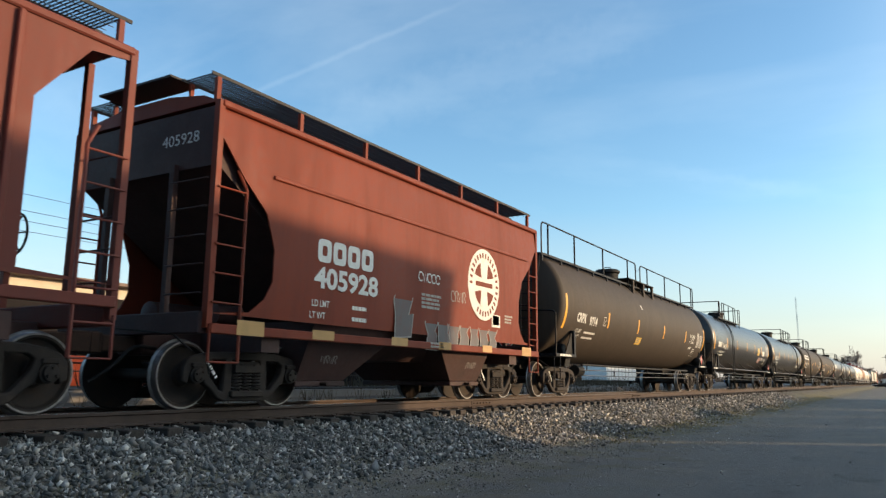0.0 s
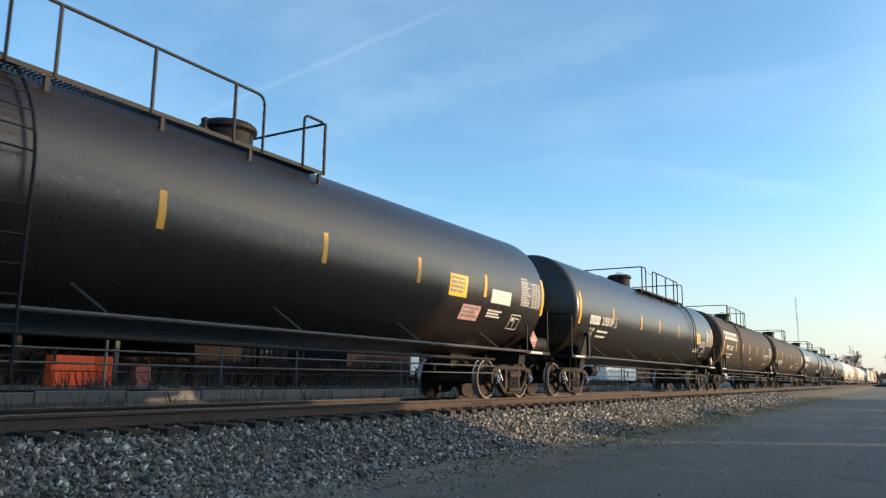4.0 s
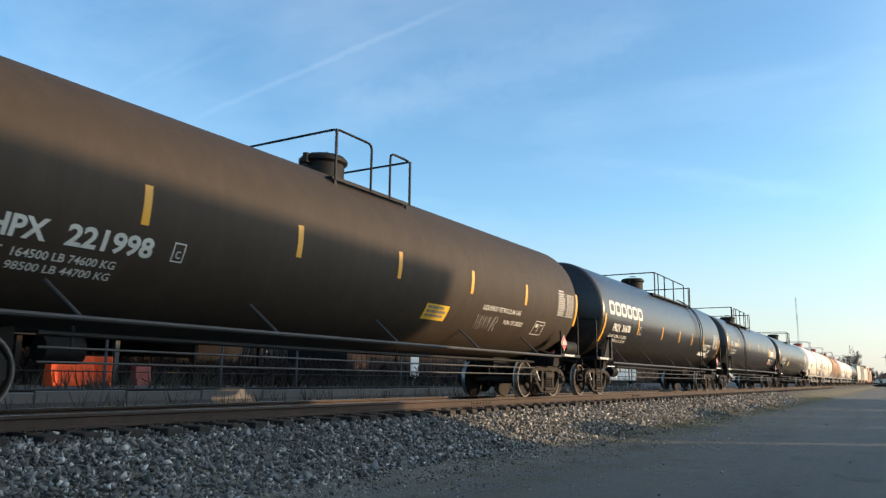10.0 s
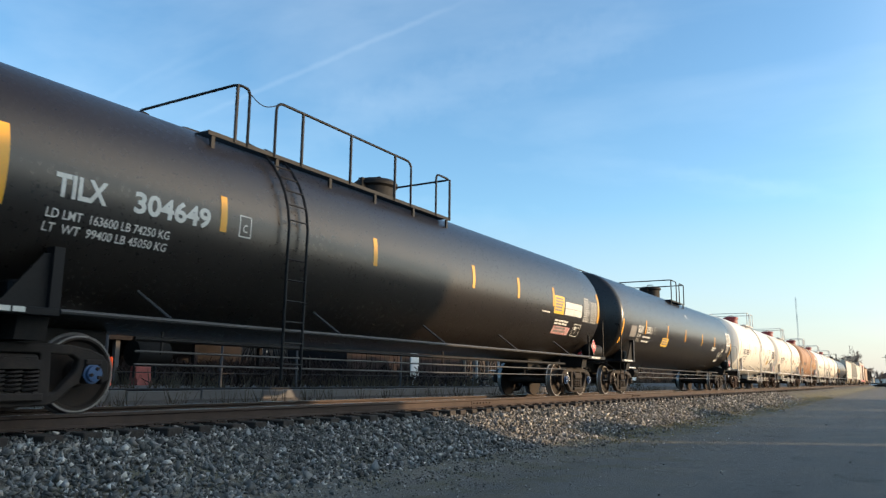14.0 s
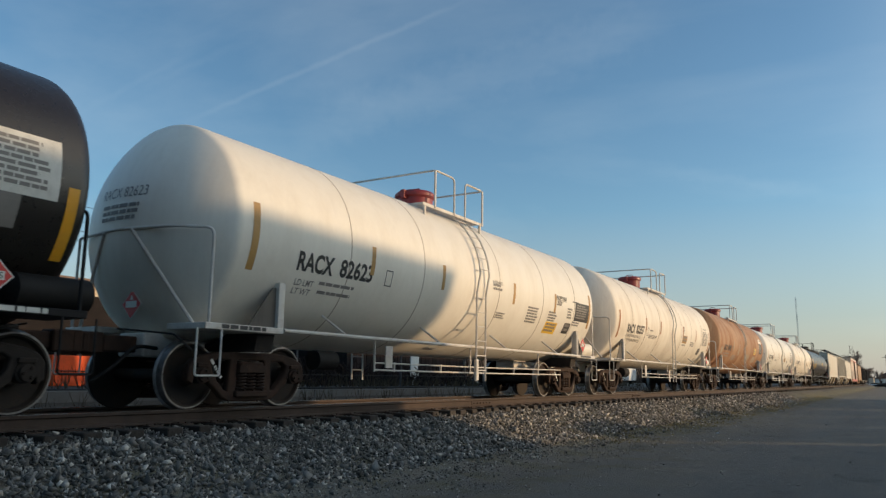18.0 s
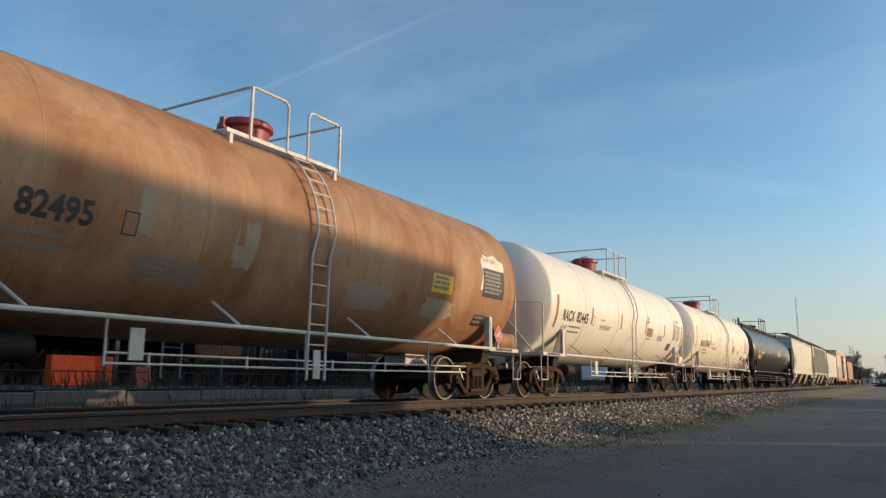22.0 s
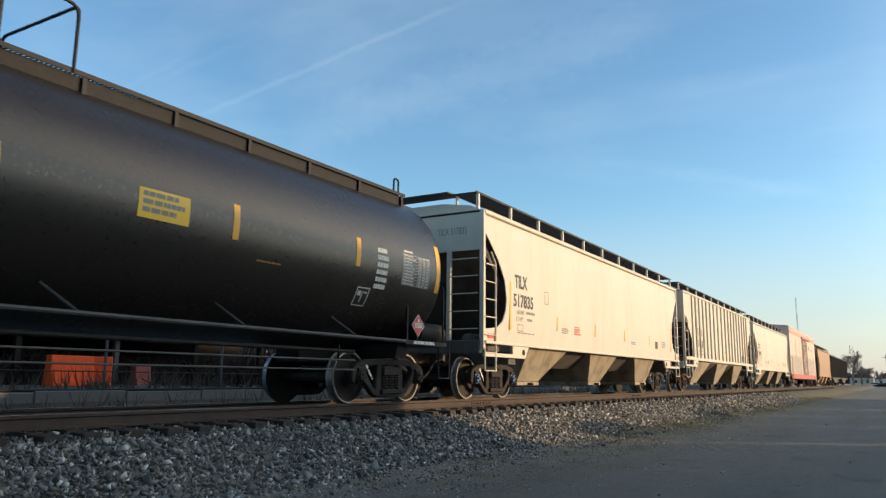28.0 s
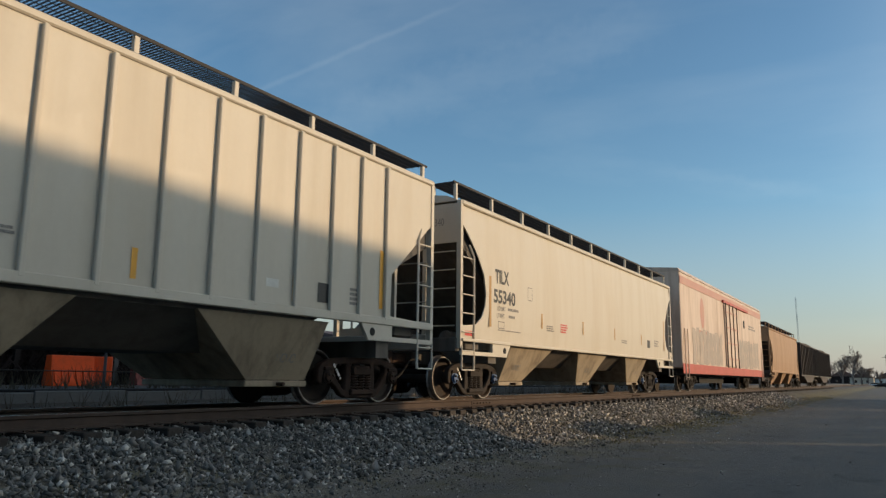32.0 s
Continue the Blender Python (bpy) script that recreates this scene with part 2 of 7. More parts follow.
# ---- materials ----
def surface(name, colour, rough=0.5, metal=0.0, spread=0.25, dirt=None, dirt_amount=0.0, scale=3.0, stretch=(1, 1, 1), bump=0.0, bump_scale=40.0, spec=0.5, dirt_rough=0.85, cover=(0.45, 0.7), coat=0.0):
    """Paint, metal or stone with a fine grain, broad stains and a slight relief."""
    m = bpy.data.materials.new(name)
    m.use_nodes = True
    nt = m.node_tree
    b = nt.nodes["Principled BSDF"]
    L = nt.links.new
    co = nt.nodes.new("ShaderNodeTexCoord")
    info = nt.nodes.new("ShaderNodeObjectInfo")
    sh = nt.nodes.new("ShaderNodeVectorMath")
    sh.operation = "MULTIPLY_ADD"
    sh.inputs[0].default_value = (1, 1, 1)
    cmb = nt.nodes.new("ShaderNodeCombineXYZ")
    mlt = nt.nodes.new("ShaderNodeMath")
    mlt.operation = "MULTIPLY"
    mlt.inputs[1].default_value = 37.0
    L(info.outputs["Random"], mlt.inputs[0])
    L(mlt.outputs[0], cmb.inputs[1])
    L(co.outputs["Object"], sh.inputs[0])
    sh.inputs[1].default_value = (1, 1, 1)
    L(cmb.outputs[0], sh.inputs[2])
    mp = nt.nodes.new("ShaderNodeMapping")
    mp.inputs["Scale"].default_value = stretch
    L(sh.outputs[0], mp.inputs[0])
    big = node(nt, "ShaderNodeTexNoise", Scale=scale * 0.35, Detail=6.0, Roughness=0.6)
    fine = node(nt, "ShaderNodeTexNoise", Scale=scale * 9, Detail=4.0, Roughness=0.65)
    L(mp.outputs[0], big.inputs[0])
    L(sh.outputs[0], fine.inputs[0])
    hsv = nt.nodes.new("ShaderNodeHueSaturation")
    hsv.inputs["Color"].default_value = (*colour, 1)
    sm = nt.nodes.new("ShaderNodeMath")
    sm.operation = "ADD"
    L(big.outputs["Fac"], sm.inputs[0])
    L(fine.outputs["Fac"], sm.inputs[1])
    mr = nt.nodes.new("ShaderNodeMapRange")
    for k, v in zip((1, 2, 3, 4), (0.6, 1.4, 1 - spread, 1 + spread)):
        mr.inputs[k].default_value = v
    L(sm.outputs[0], mr.inputs[0])
    L(mr.outputs[0], hsv.inputs["Value"])
    col = hsv.outputs[0]
    rg = nt.nodes.new("ShaderNodeMapRange")
    for k, v in zip((1, 2, 3, 4), (0.3, 0.7, max(0.03, rough - 0.09), min(1, rough + 0.09))):
        rg.inputs[k].default_value = v
    L(fine.outputs["Fac"], rg.inputs[0])
    ro = rg.outputs[0]
    if dirt:
        st = node(nt, "ShaderNodeTexNoise", Scale=scale * 0.8, Detail=8.0, Roughness=0.68, Distortion=0.3)
        off = nt.nodes.new("ShaderNodeVectorMath")
        off.inputs[1].default_value = (7.3, 2.1, 5.9)
        L(mp.outputs[0], off.inputs[0])
        L(off.outputs[0], st.inputs[0])
        rp = nt.nodes.new("ShaderNodeMapRange")
        for k, v in zip((1, 2, 3, 4), (cover[0], cover[1], 0.0, dirt_amount)):
            rp.inputs[k].default_value = v
        L(st.outputs["Fac"], rp.inputs[0])
        mx = nt.nodes.new("ShaderNodeMixRGB")
        mx.inputs[2].default_value = (*dirt, 1)
        L(rp.outputs[0], mx.inputs[0])
        L(col, mx.inputs[1])
        col = mx.outputs[0]
        mx2 = nt.nodes.new("ShaderNodeMixRGB")
        mx2.inputs[2].default_value = (dirt_rough,) * 3 + (1,)
        L(rp.outputs[0], mx2.inputs[0])
        L(ro, mx2.inputs[1])
        ro = mx2.outputs[0]
    L(col, b.inputs["Base Color"])
    L(ro, b.inputs["Roughness"])
    b.inputs["Metallic"].default_value = metal
    b.inputs["Specular IOR Level"].default_value = spec
    b.inputs["Coat Weight"].default_value = coat
    if bump:
        bp = node(nt, "ShaderNodeBump", Strength=bump, Distance=0.02)
        nb = node(nt, "ShaderNodeTexNoise", Scale=bump_scale, Detail=5.0)
        L(sh.outputs[0], nb.inputs[0])
        L(nb.outputs["Fac"], bp.inputs["Height"])
        L(bp.outputs[0], b.inputs["Normal"])
    return m


STREAK = (2.2, 1.6, 0.25)
M = {
    "black": surface("black tank paint", (0.0150, 0.0112, 0.0082), 0.32, spec=0.6, spread=0.08, dirt=(0.024, 0.0185, 0.0135), dirt_amount=0.22, scale=2.0, stretch=STREAK, dirt_rough=0.40),
    "dusty": surface("dusty black tank paint", (0.047, 0.0345, 0.024), 0.66, spec=0.22, spread=0.15, dirt=(0.072, 0.052, 0.035), dirt_amount=0.45, scale=2.4, stretch=STREAK, bump=0.006, bump_scale=1.5, dirt_rough=0.65),
    "white": surface("white tank paint", (0.80, 0.745, 0.645), 0.42, spread=0.04, dirt=(0.52, 0.43, 0.32), dirt_amount=0.22, scale=1.3, stretch=STREAK, bump=0.01, bump_scale=3.0),
    "ivory": surface("weathered ivory tank paint", (0.80, 0.725, 0.61), 0.5, spread=0.06, dirt=(0.45, 0.34, 0.23), dirt_amount=0.38, scale=1.3, stretch=STREAK, bump=0.01, bump_scale=3.0),
    "rusty": surface("rust-stained tank paint", (0.40, 0.235, 0.125), 0.62, spread=0.22, dirt=(0.23, 0.085, 0.028), dirt_amount=0.9, scale=1.1, stretch=(1.6, 1.1, 0.35), bump=0.03, bump_scale=6.0, cover=(0.36, 0.66)),
    "oxide": surface("oxide red hopper paint", (0.175, 0.033, 0.015), 0.55, spec=0.18, spread=0.14, dirt=(0.11, 0.036, 0.024), dirt_amount=0.6, scale=1.1, stretch=STREAK, bump=0.02, bump_scale=5.0),
    # Oxide red with the shade of ends, slopes and bays in its colour
    "oxideshade": surface("oxide paint darkened for shade", (0.045, 0.017, 0.013), 0.7, spread=0.2, dirt=(0.025, 0.016, 0.014), dirt_amount=0.6, scale=2),
    "oxide2": surface("faded oxide hopper paint", (0.15, 0.037, 0.025), 0.55, spec=0.2, spread=0.14, dirt=(0.13, 0.05, 0.04), dirt_amount=0.6, scale=1.1, stretch=STREAK, bump=0.02, bump_scale=5.0),
    "hopper": surface("pale grey hopper paint", (0.56, 0.505, 0.41), 0.5, spread=0.05, dirt=(0.44, 0.35, 0.23), dirt_amount=0.28, scale=1.1, stretch=STREAK, bump=0.015, bump_scale=4.0),
    "tan": surface("tan hopper paint", (0.34, 0.20, 0.10), 0.6, spread=0.12, dirt=(0.2, 0.11, 0.06), dirt_amount=0.5, scale=1.0, stretch=STREAK),
    "darkcar": surface("dark brown wagon paint", (0.035, 0.026, 0.022), 0.7, spread=0.2, dirt=(0.07, 0.045, 0.03), dirt_amount=0.5, scale=1.2, stretch=STREAK),
    "reefer": surface("white reefer paint", (0.60, 0.47, 0.37), 0.5, spread=0.08, dirt=(0.28, 0.19, 0.13), dirt_amount=0.55, scale=1.2, stretch=STREAK),
    "redband": surface("red band paint", (0.42, 0.06, 0.035), 0.5, spread=0.12, dirt=(0.3, 0.15, 0.1), dirt_amount=0.4, scale=2),
    "truck": surface("grimy cast steel", (0.027, 0.022, 0.019), 0.8, metal=0.0, spread=0.3, dirt=(0.062, 0.044, 0.032), dirt_amount=0.6, scale=5, bump=0.15, bump_scale=60, spec=0.3),
    "truckrust": surface("rusty cast steel", (0.036, 0.022, 0.016), 0.85, metal=0.0, spread=0.3, dirt=(0.085, 0.044, 0.026), dirt_amount=0.6, scale=5, bump=0.15, bump_scale=60, spec=0.25),
    "plate": surface("wheel plate brown steel", (0.030, 0.024, 0.020), 0.75, metal=0.1, spread=0.3, dirt=(0.075, 0.042, 0.024), dirt_amount=0.5, scale=4, bump=0.08, bump_scale=40, spec=0.3),
    "tread": surface("polished wheel tread", (0.30, 0.285, 0.27), 0.38, metal=0.85, spread=0.2, dirt=(0.05, 0.04, 0.035), dirt_amount=0.6, scale=8),
    "capblue": surface("blue bearing cap", (0.05, 0.11, 0.24), 0.55, spread=0.2, dirt=(0.06, 0.05, 0.05), dirt_amount=0.5, scale=14),
    "under": surface("black underframe paint", (0.008, 0.0074, 0.007), 0.7, spread=0.3, dirt=(0.028, 0.022, 0.017), dirt_amount=0.4, scale=3, bump=0.05, bump_scale=50, spec=0.3),
    "railing": surface("black handrail paint", (0.008, 0.008, 0.009), 0.55, spread=0.2, scale=6, spec=0.2),
    "pipe": surface("greyed black pipe paint", (0.040, 0.038, 0.037), 0.5, spread=0.25, dirt=(0.07, 0.06, 0.05), dirt_amount=0.5, scale=4, spec=0.5),
    "whiterail": surface("white handrail paint", (0.62, 0.58, 0.52), 0.5, spread=0.1, dirt=(0.3, 0.2, 0.12), dirt_amount=0.4, scale=6),
    "reddome": surface("red manway paint", (0.24, 0.028, 0.027), 0.4, spread=0.15, dirt=(0.2, 0.03, 0.03), dirt_amount=0.4, scale=5),
    "yellow": surface("yellow reflective strip", (0.75, 0.36, 0.02), 0.4, spread=0.08, dirt=(0.4, 0.25, 0.08), dirt_amount=0.3, scale=5),
    "dullyellow": surface("soiled yellow strip", (0.42, 0.24, 0.07), 0.5, spread=0.1, dirt=(0.25, 0.15, 0.06), dirt_amount=0.4, scale=5),
    "ruststrip": surface("rust-orange strip", (0.36, 0.15, 0.045), 0.55, spread=0.15, dirt=(0.25, 0.11, 0.05), dirt_amount=0.5, scale=5),
    "redtag": surface("white tag with red print", (0.55, 0.36, 0.33), 0.5, spread=0.12, dirt=(0.45, 0.08, 0.07), dirt_amount=0.9, scale=9),
    "worn": surface("bare pale primer patch", (0.34, 0.27, 0.19), 0.7, spread=0.15, dirt=(0.30, 0.17, 0.09), dirt_amount=0.6, scale=4),
    "ylabel": surface("yellow label", (0.78, 0.48, 0.03), 0.45, spread=0.06, dirt=(0.5, 0.35, 0.1), dirt_amount=0.2, scale=6),
    "mark": surface("white stencil paint", (0.66, 0.64, 0.58), 0.55, spread=0.1, dirt=(0.25, 0.22, 0.18), dirt_amount=0.3, scale=9),
    "tablemark": surface("dulled stencil paint", (0.48, 0.46, 0.42), 0.6, spread=0.12, dirt=(0.2, 0.18, 0.16), dirt_amount=0.5, scale=9),
    "faint": surface("worn stencil paint", (0.30, 0.28, 0.25), 0.6, spread=0.15, dirt=(0.10, 0.09, 0.08), dirt_amount=0.6, scale=9),
    "ink": surface("black stencil paint", (0.03, 0.028, 0.026), 0.55, spread=0.15, scale=9),
    "greyink": surface("grey stencil paint", (0.22, 0.2, 0.18), 0.6, spread=0.15, scale=9),
    "placard": surface("red placard", (0.55, 0.035, 0.03), 0.45, spread=0.1, dirt=(0.35, 0.1, 0.08), dirt_amount=0.3, scale=9),
    "grating": surface("steel grating", (0.028, 0.025, 0.023), 0.75, metal=0.0, spread=0.2, scale=8),
    "rail": surface("rusty rail steel", (0.072, 0.050, 0.039), 0.8, metal=0.0, spread=0.25, dirt=(0.045, 0.035, 0.029), dirt_amount=0.6, scale=5, bump=0.08, bump_scale=50, spec=0.3),
    "railtop": surface("polished rail head", (0.62, 0.60, 0.57), 0.22, metal=0.95, spread=0.08, scale=6),
    "tie": surface("creosoted timber", (0.035, 0.027, 0.021), 0.85, spread=0.4, dirt=(0.10, 0.085, 0.07), dirt_amount=0.5, scale=5, stretch=(0.4, 4, 4), bump=0.3, bump_scale=30),
    "stone": None,
    "seamgrime": surface("grimy weld seam", (0.40, 0.33, 0.25), 0.7, spread=0.2, scale=4),
    # Near-black so that yard walls and boards look shaded under the sun
    "yardshade": surface("near-black boards with yard shade in the colour", (0.019, 0.0160, 0.0155), 0.9, spread=0.5, dirt=(0.036, 0.027, 0.024), dirt_amount=0.6, scale=3, bump=0.2, spec=0.1),
    "twig": surface("pale grey twigs", (0.20, 0.16, 0.135), 0.9, spread=0.3, scale=6),
    "blockwall": surface("pale painted block wall", (0.76, 0.71, 0.64), 0.85, spread=0.06, dirt=(0.55, 0.47, 0.38), dirt_amount=0.3, scale=2, bump=0.1),
    "concrete": surface("weathered concrete", (0.17, 0.16, 0.148), 0.9, spread=0.2, dirt=(0.14, 0.12, 0.1), dirt_amount=0.7, scale=3, bump=0.2, bump_scale=25),
    "brick": surface("dark brick wall", (0.030, 0.021, 0.020), 0.9, spread=0.3, dirt=(0.016, 0.013, 0.013), dirt_amount=0.7, scale=2, bump=0.15, bump_scale=30, spec=0.15),
    "stucco": surface("cream stucco", (0.62, 0.52, 0.40), 0.85, spread=0.08, dirt=(0.4, 0.3, 0.2), dirt_amount=0.3, scale=2, bump=0.1),
    "roofing": surface("brown roof metal", (0.13, 0.075, 0.055), 0.6, spread=0.15, dirt=(0.08, 0.05, 0.04), dirt_amount=0.4, scale=2),
    "barrier": surface("orange plastic barrier", (0.72, 0.085, 0.012), 0.6, spread=0.1, dirt=(0.30, 0.06, 0.02), dirt_amount=0.4, scale=4, spec=0.25),
    "timber": surface("grey weathered timber", (0.16, 0.13, 0.10), 0.85, spread=0.3, dirt=(0.08, 0.06, 0.05), dirt_amount=0.5, scale=4, stretch=(4, 0.5, 4), bump=0.2),
    # Hopper paints made darker for shade below and at the ends, plus grime
    "hopperdark": surface("grimy hopper paint darkened for shade", (0.10, 0.085, 0.07), 0.65, spread=0.2, dirt=(0.035, 0.03, 0.025), dirt_amount=0.75, scale=1.4, stretch=STREAK),
    "hopperbay": surface("tan soiled bay paint darkened for shade", (0.33, 0.265, 0.18), 0.65, spread=0.16, dirt=(0.085, 0.06, 0.04), dirt_amount=0.75, scale=1.6, stretch=STREAK, bump=0.02, bump_scale=6.0),
    # Barrier red taken down so the far one looks shaded
    "redbarrier": surface("red plastic darkened for shade", (0.20, 0.035, 0.025), 0.6, spread=0.2, dirt=(0.08, 0.03, 0.025), dirt_amount=0.5, scale=4),
    "graffiti": surface("pale grey spray paint", (0.36, 0.30, 0.25), 0.55, spread=0.25, dirt=(0.55, 0.45, 0.36), dirt_amount=0.8, scale=1.5),
    "spray": surface("grey spray paint", (0.075, 0.07, 0.075), 0.55, spread=0.2, dirt=(0.14, 0.06, 0.045), dirt_amount=0.6, scale=2),
    "fadedband": surface("faded red stripe", (0.46, 0.22, 0.16), 0.5, spread=0.12, dirt=(0.5, 0.38, 0.3), dirt_amount=0.5, scale=2),
    "steelpost": surface("dull grey steel post", (0.085, 0.083, 0.085), 0.75, spread=0.2, dirt=(0.05, 0.038, 0.03), dirt_amount=0.5, scale=6, spec=0.2),
    "galv": surface("galvanised steel", (0.36, 0.37, 0.38), 0.5, metal=0.6, spread=0.15, scale=6),
    "panel": surface("white sheet metal", (0.72, 0.72, 0.70), 0.5, spread=0.06, dirt=(0.4, 0.38, 0.33), dirt_amount=0.3, scale=2),
    "bark": surface("grey bark", (0.075, 0.056, 0.044), 0.9, spread=0.3, scale=6),
    "bramble": surface("dark bramble stems", (0.020, 0.015, 0.014), 0.95, spread=0.4, scale=6, spec=0.1),
    "glass": surface("dark window glass", (0.02, 0.022, 0.025), 0.1, spread=0.1, scale=3, spec=0.8),
    "grass": surface("dry olive grass", (0.30, 0.245, 0.115), 0.9, spread=0.35, scale=3, spec=0.15),
    "scrub": surface("dry scrub", (0.11, 0.085, 0.055), 0.95, spread=0.4, scale=4, spec=0.1),
}


def stone_material():
    m = bpy.data.materials.new("ballast stone")
    m.use_nodes = True
    nt = m.node_tree
    b = nt.nodes["Principled BSDF"]
    g = nt.nodes.new("ShaderNodeNewGeometry")
    rp = nt.nodes.new("ShaderNodeValToRGB")
    el = rp.color_ramp.elements
    el[0].color, el[1].color = (0.07, 0.065, 0.056, 1), (0.70, 0.65, 0.57, 1)
    e = el.new(0.55)
    e.color = (0.20, 0.186, 0.162, 1)
    e = el.new(0.86)
    e.color = (0.34, 0.315, 0.275, 1)
    co = nt.nodes.new("ShaderNodeTexCoord")
    nz = node(nt, "ShaderNodeTexNoise", Scale=45.0, Detail=4.0)
    mx = nt.nodes.new("ShaderNodeMixRGB")
    mx.blend_type, mx.inputs[0].default_value = "OVERLAY", 0.6
    L = nt.links.new
    L(g.outputs["Random Per Island"], rp.inputs[0])
    L(co.outputs["Object"], nz.inputs[0])
    L(rp.outputs[0], mx.inputs[1])
    L(nz.outputs["Color"], mx.inputs[2])
    bw = nt.nodes.new("ShaderNodeRGBToBW")
    L(nz.outputs["Color"], bw.inputs[0])
    L(bw.outputs[0], mx.inputs[2])
    L(mx.outputs[0], b.inputs["Base Color"])
    b.inputs["Roughness"].default_value = 0.85
    return m


M["stone"] = stone_material()


def ground_material():
    """Asphalt lot, gritty verge, ballast bed and a dirt yard, side by side across the track."""
    m = bpy.data.materials.new("ground")
    m.use_nodes = True
    nt = m.node_tree
    b = nt.nodes["Principled BSDF"]
    L = nt.links.new
    co = nt.nodes.new("ShaderNodeTexCoord")
    sp = nt.nodes.new("ShaderNodeSeparateXYZ")
    L(co.outputs["Object"], sp.inputs[0])

    def noise_at(scale, detail=6.0, stretch=None, rough=0.6):
        n = node(nt, "ShaderNodeTexNoise", Scale=scale, Detail=detail, Roughness=rough)
        if stretch:
            q = nt.nodes.new("ShaderNodeMapping")
            q.inputs["Scale"].default_value = stretch
            L(co.outputs["Object"], q.inputs[0])
            L(q.outputs[0], n.inputs[0])
        else:
            L(co.outputs["Object"], n.inputs[0])
        return n.outputs["Fac"]

    def ramp(fac, rows):
        r = nt.nodes.new("ShaderNodeValToRGB")
        el = r.color_ramp.elements
        for i, (p, c) in enumerate(rows):
            e = el[i] if i < 2 else el.new(p)
            e.position, e.color = p, (*c, 1)
        L(fac, r.inputs[0])
        return r.outputs[0]

    def mapped(v, a, z, lo=0.0, hi=1.0):
        r = nt.nodes.new("ShaderNodeMapRange")
        for k, q in zip((1, 2, 3, 4), (a, z, lo, hi)):
            r.inputs[k].default_value = q
        L(v, r.inputs[0])
        return r.outputs[0]

    def mixed(f, a, c):
        x = nt.nodes.new("ShaderNodeMixRGB")
        L(f, x.inputs[0])
        L(a, x.inputs[1])
        L(c, x.inputs[2])
        return x.outputs[0]

    def summed(a, c, k):
        x = nt.nodes.new("ShaderNodeMath")
        x.operation = "MULTIPLY_ADD"
        L(c, x.inputs[0])
        x.inputs[1].default_value = k
        L(a, x.inputs[2])
        return x.outputs[0]

    grain = noise_at(38.0, 5.0, None, 0.75)
    pebble = noise_at(11.0, 5.0, None, 0.8)
    broad = noise_at(0.35, 7.0)
    patch = noise_at(0.55, 9.0, (1.0, 0.55, 1.0), 0.72)
    tracks = noise_at(0.8, 6.0, (1.0, 0.10, 1.0), 0.6)        # wheel-worn bands along the lot
    asphalt = ramp(summed(summed(broad, grain, 1.0), pebble, 0.8), [(0.95, (0.029, 0.0275, 0.0255)), (1.8, (0.155, 0.145, 0.126))])
    dusty = ramp(summed(patch, pebble, 0.6), [(0.55, (0.066, 0.060, 0.049)), (1.05, (0.215, 0.190, 0.148))])
    road = mixed(mapped(summed(patch, pebble, 0.7), 0.80, 1.02, 0.0, 0.85), asphalt, dusty)
    worn = ramp(pebble, [(0.3, (0.060, 0.056, 0.050)), (0.75, (0.175, 0.162, 0.140))])
    road = mixed(mapped(summed(tracks, pebble, 0.35), 0.66, 0.84, 0.0, 0.7), road, worn)
    grit = ramp(summed(broad, pebble, 0.9), [(0.6, (0.075, 0.069, 0.058)), (1.3, (0.25, 0.225, 0.18))])
    verge = ramp(summed(noise_at(2.2, 8.0), pebble, 0.5), [(0.5, (0.065, 0.060, 0.024)), (1.0, (0.21, 0.175, 0.080))])
    bed = ramp(grain, [(0.3, (0.025, 0.023, 0.021)), (0.75, (0.12, 0.112, 0.10))])
    yard = ramp(summed(broad, grain, 0.4), [(0.35, (0.045, 0.038, 0.032)), (1.0, (0.12, 0.10, 0.08))])
    edge = summed(sp.outputs[0], broad, 1.6)       # x shifted by broad noise
    fine_edge = summed(summed(edge, grain, 0.5), pebble, 0.7)
    far = mapped(summed(sp.outputs[1], patch, 6.0), 13.5, 24.0)
    near_toe = mixed(far, grit, verge)
    c = mixed(mapped(fine_edge, -4.5, -3.1), near_toe, road)
    grassy = mapped(summed(noise_at(1.3, 7.0), noise_at(14.0, 4.0), 0.5), 0.70, 0.88, 0.0, 0.65)
    belt = nt.nodes.new("ShaderNodeMath")
    belt.operation = "MULTIPLY"
    L(grassy, belt.inputs[0])
    L(mapped(edge, -1.6, -3.8), belt.inputs[1])
    c = mixed(belt.outputs[0], c, verge)
    c = mixed(mapped(fine_edge, -5.95, -5.2), bed, c)
    c = mixed(mapped(sp.outputs[1], 30.0, 60.0, 0.0, 0.25), c, dusty)
    c = mixed(mapped(sp.outputs[0], -12.6, -12.1), yard, c)
    pale = ramp(noise_at(7.0, 3.0), [(0.3, (0.07, 0.067, 0.060)), (0.8, (0.24, 0.225, 0.195))])
    c = mixed(mapped(noise_at(48.0, 2.0, None, 0.8), 0.60, 0.68, 0.0, 0.8), c, pale)
    sooty = ramp(noise_at(5.0, 3.0), [(0.3, (0.018, 0.0172, 0.0165)), (0.8, (0.040, 0.038, 0.035))])
    c = mixed(mapped(summed(noise_at(0.9, 6.0, (1.0, 0.6, 1.0), 0.7), grain, 0.3), 0.72, 0.86, 0.0, 0.6), c, sooty)
    L(c, b.inputs["Base Color"])
    b.inputs["Roughness"].default_value = 0.88
    bp = node(nt, "ShaderNodeBump", Strength=0.8, Distance=0.03)
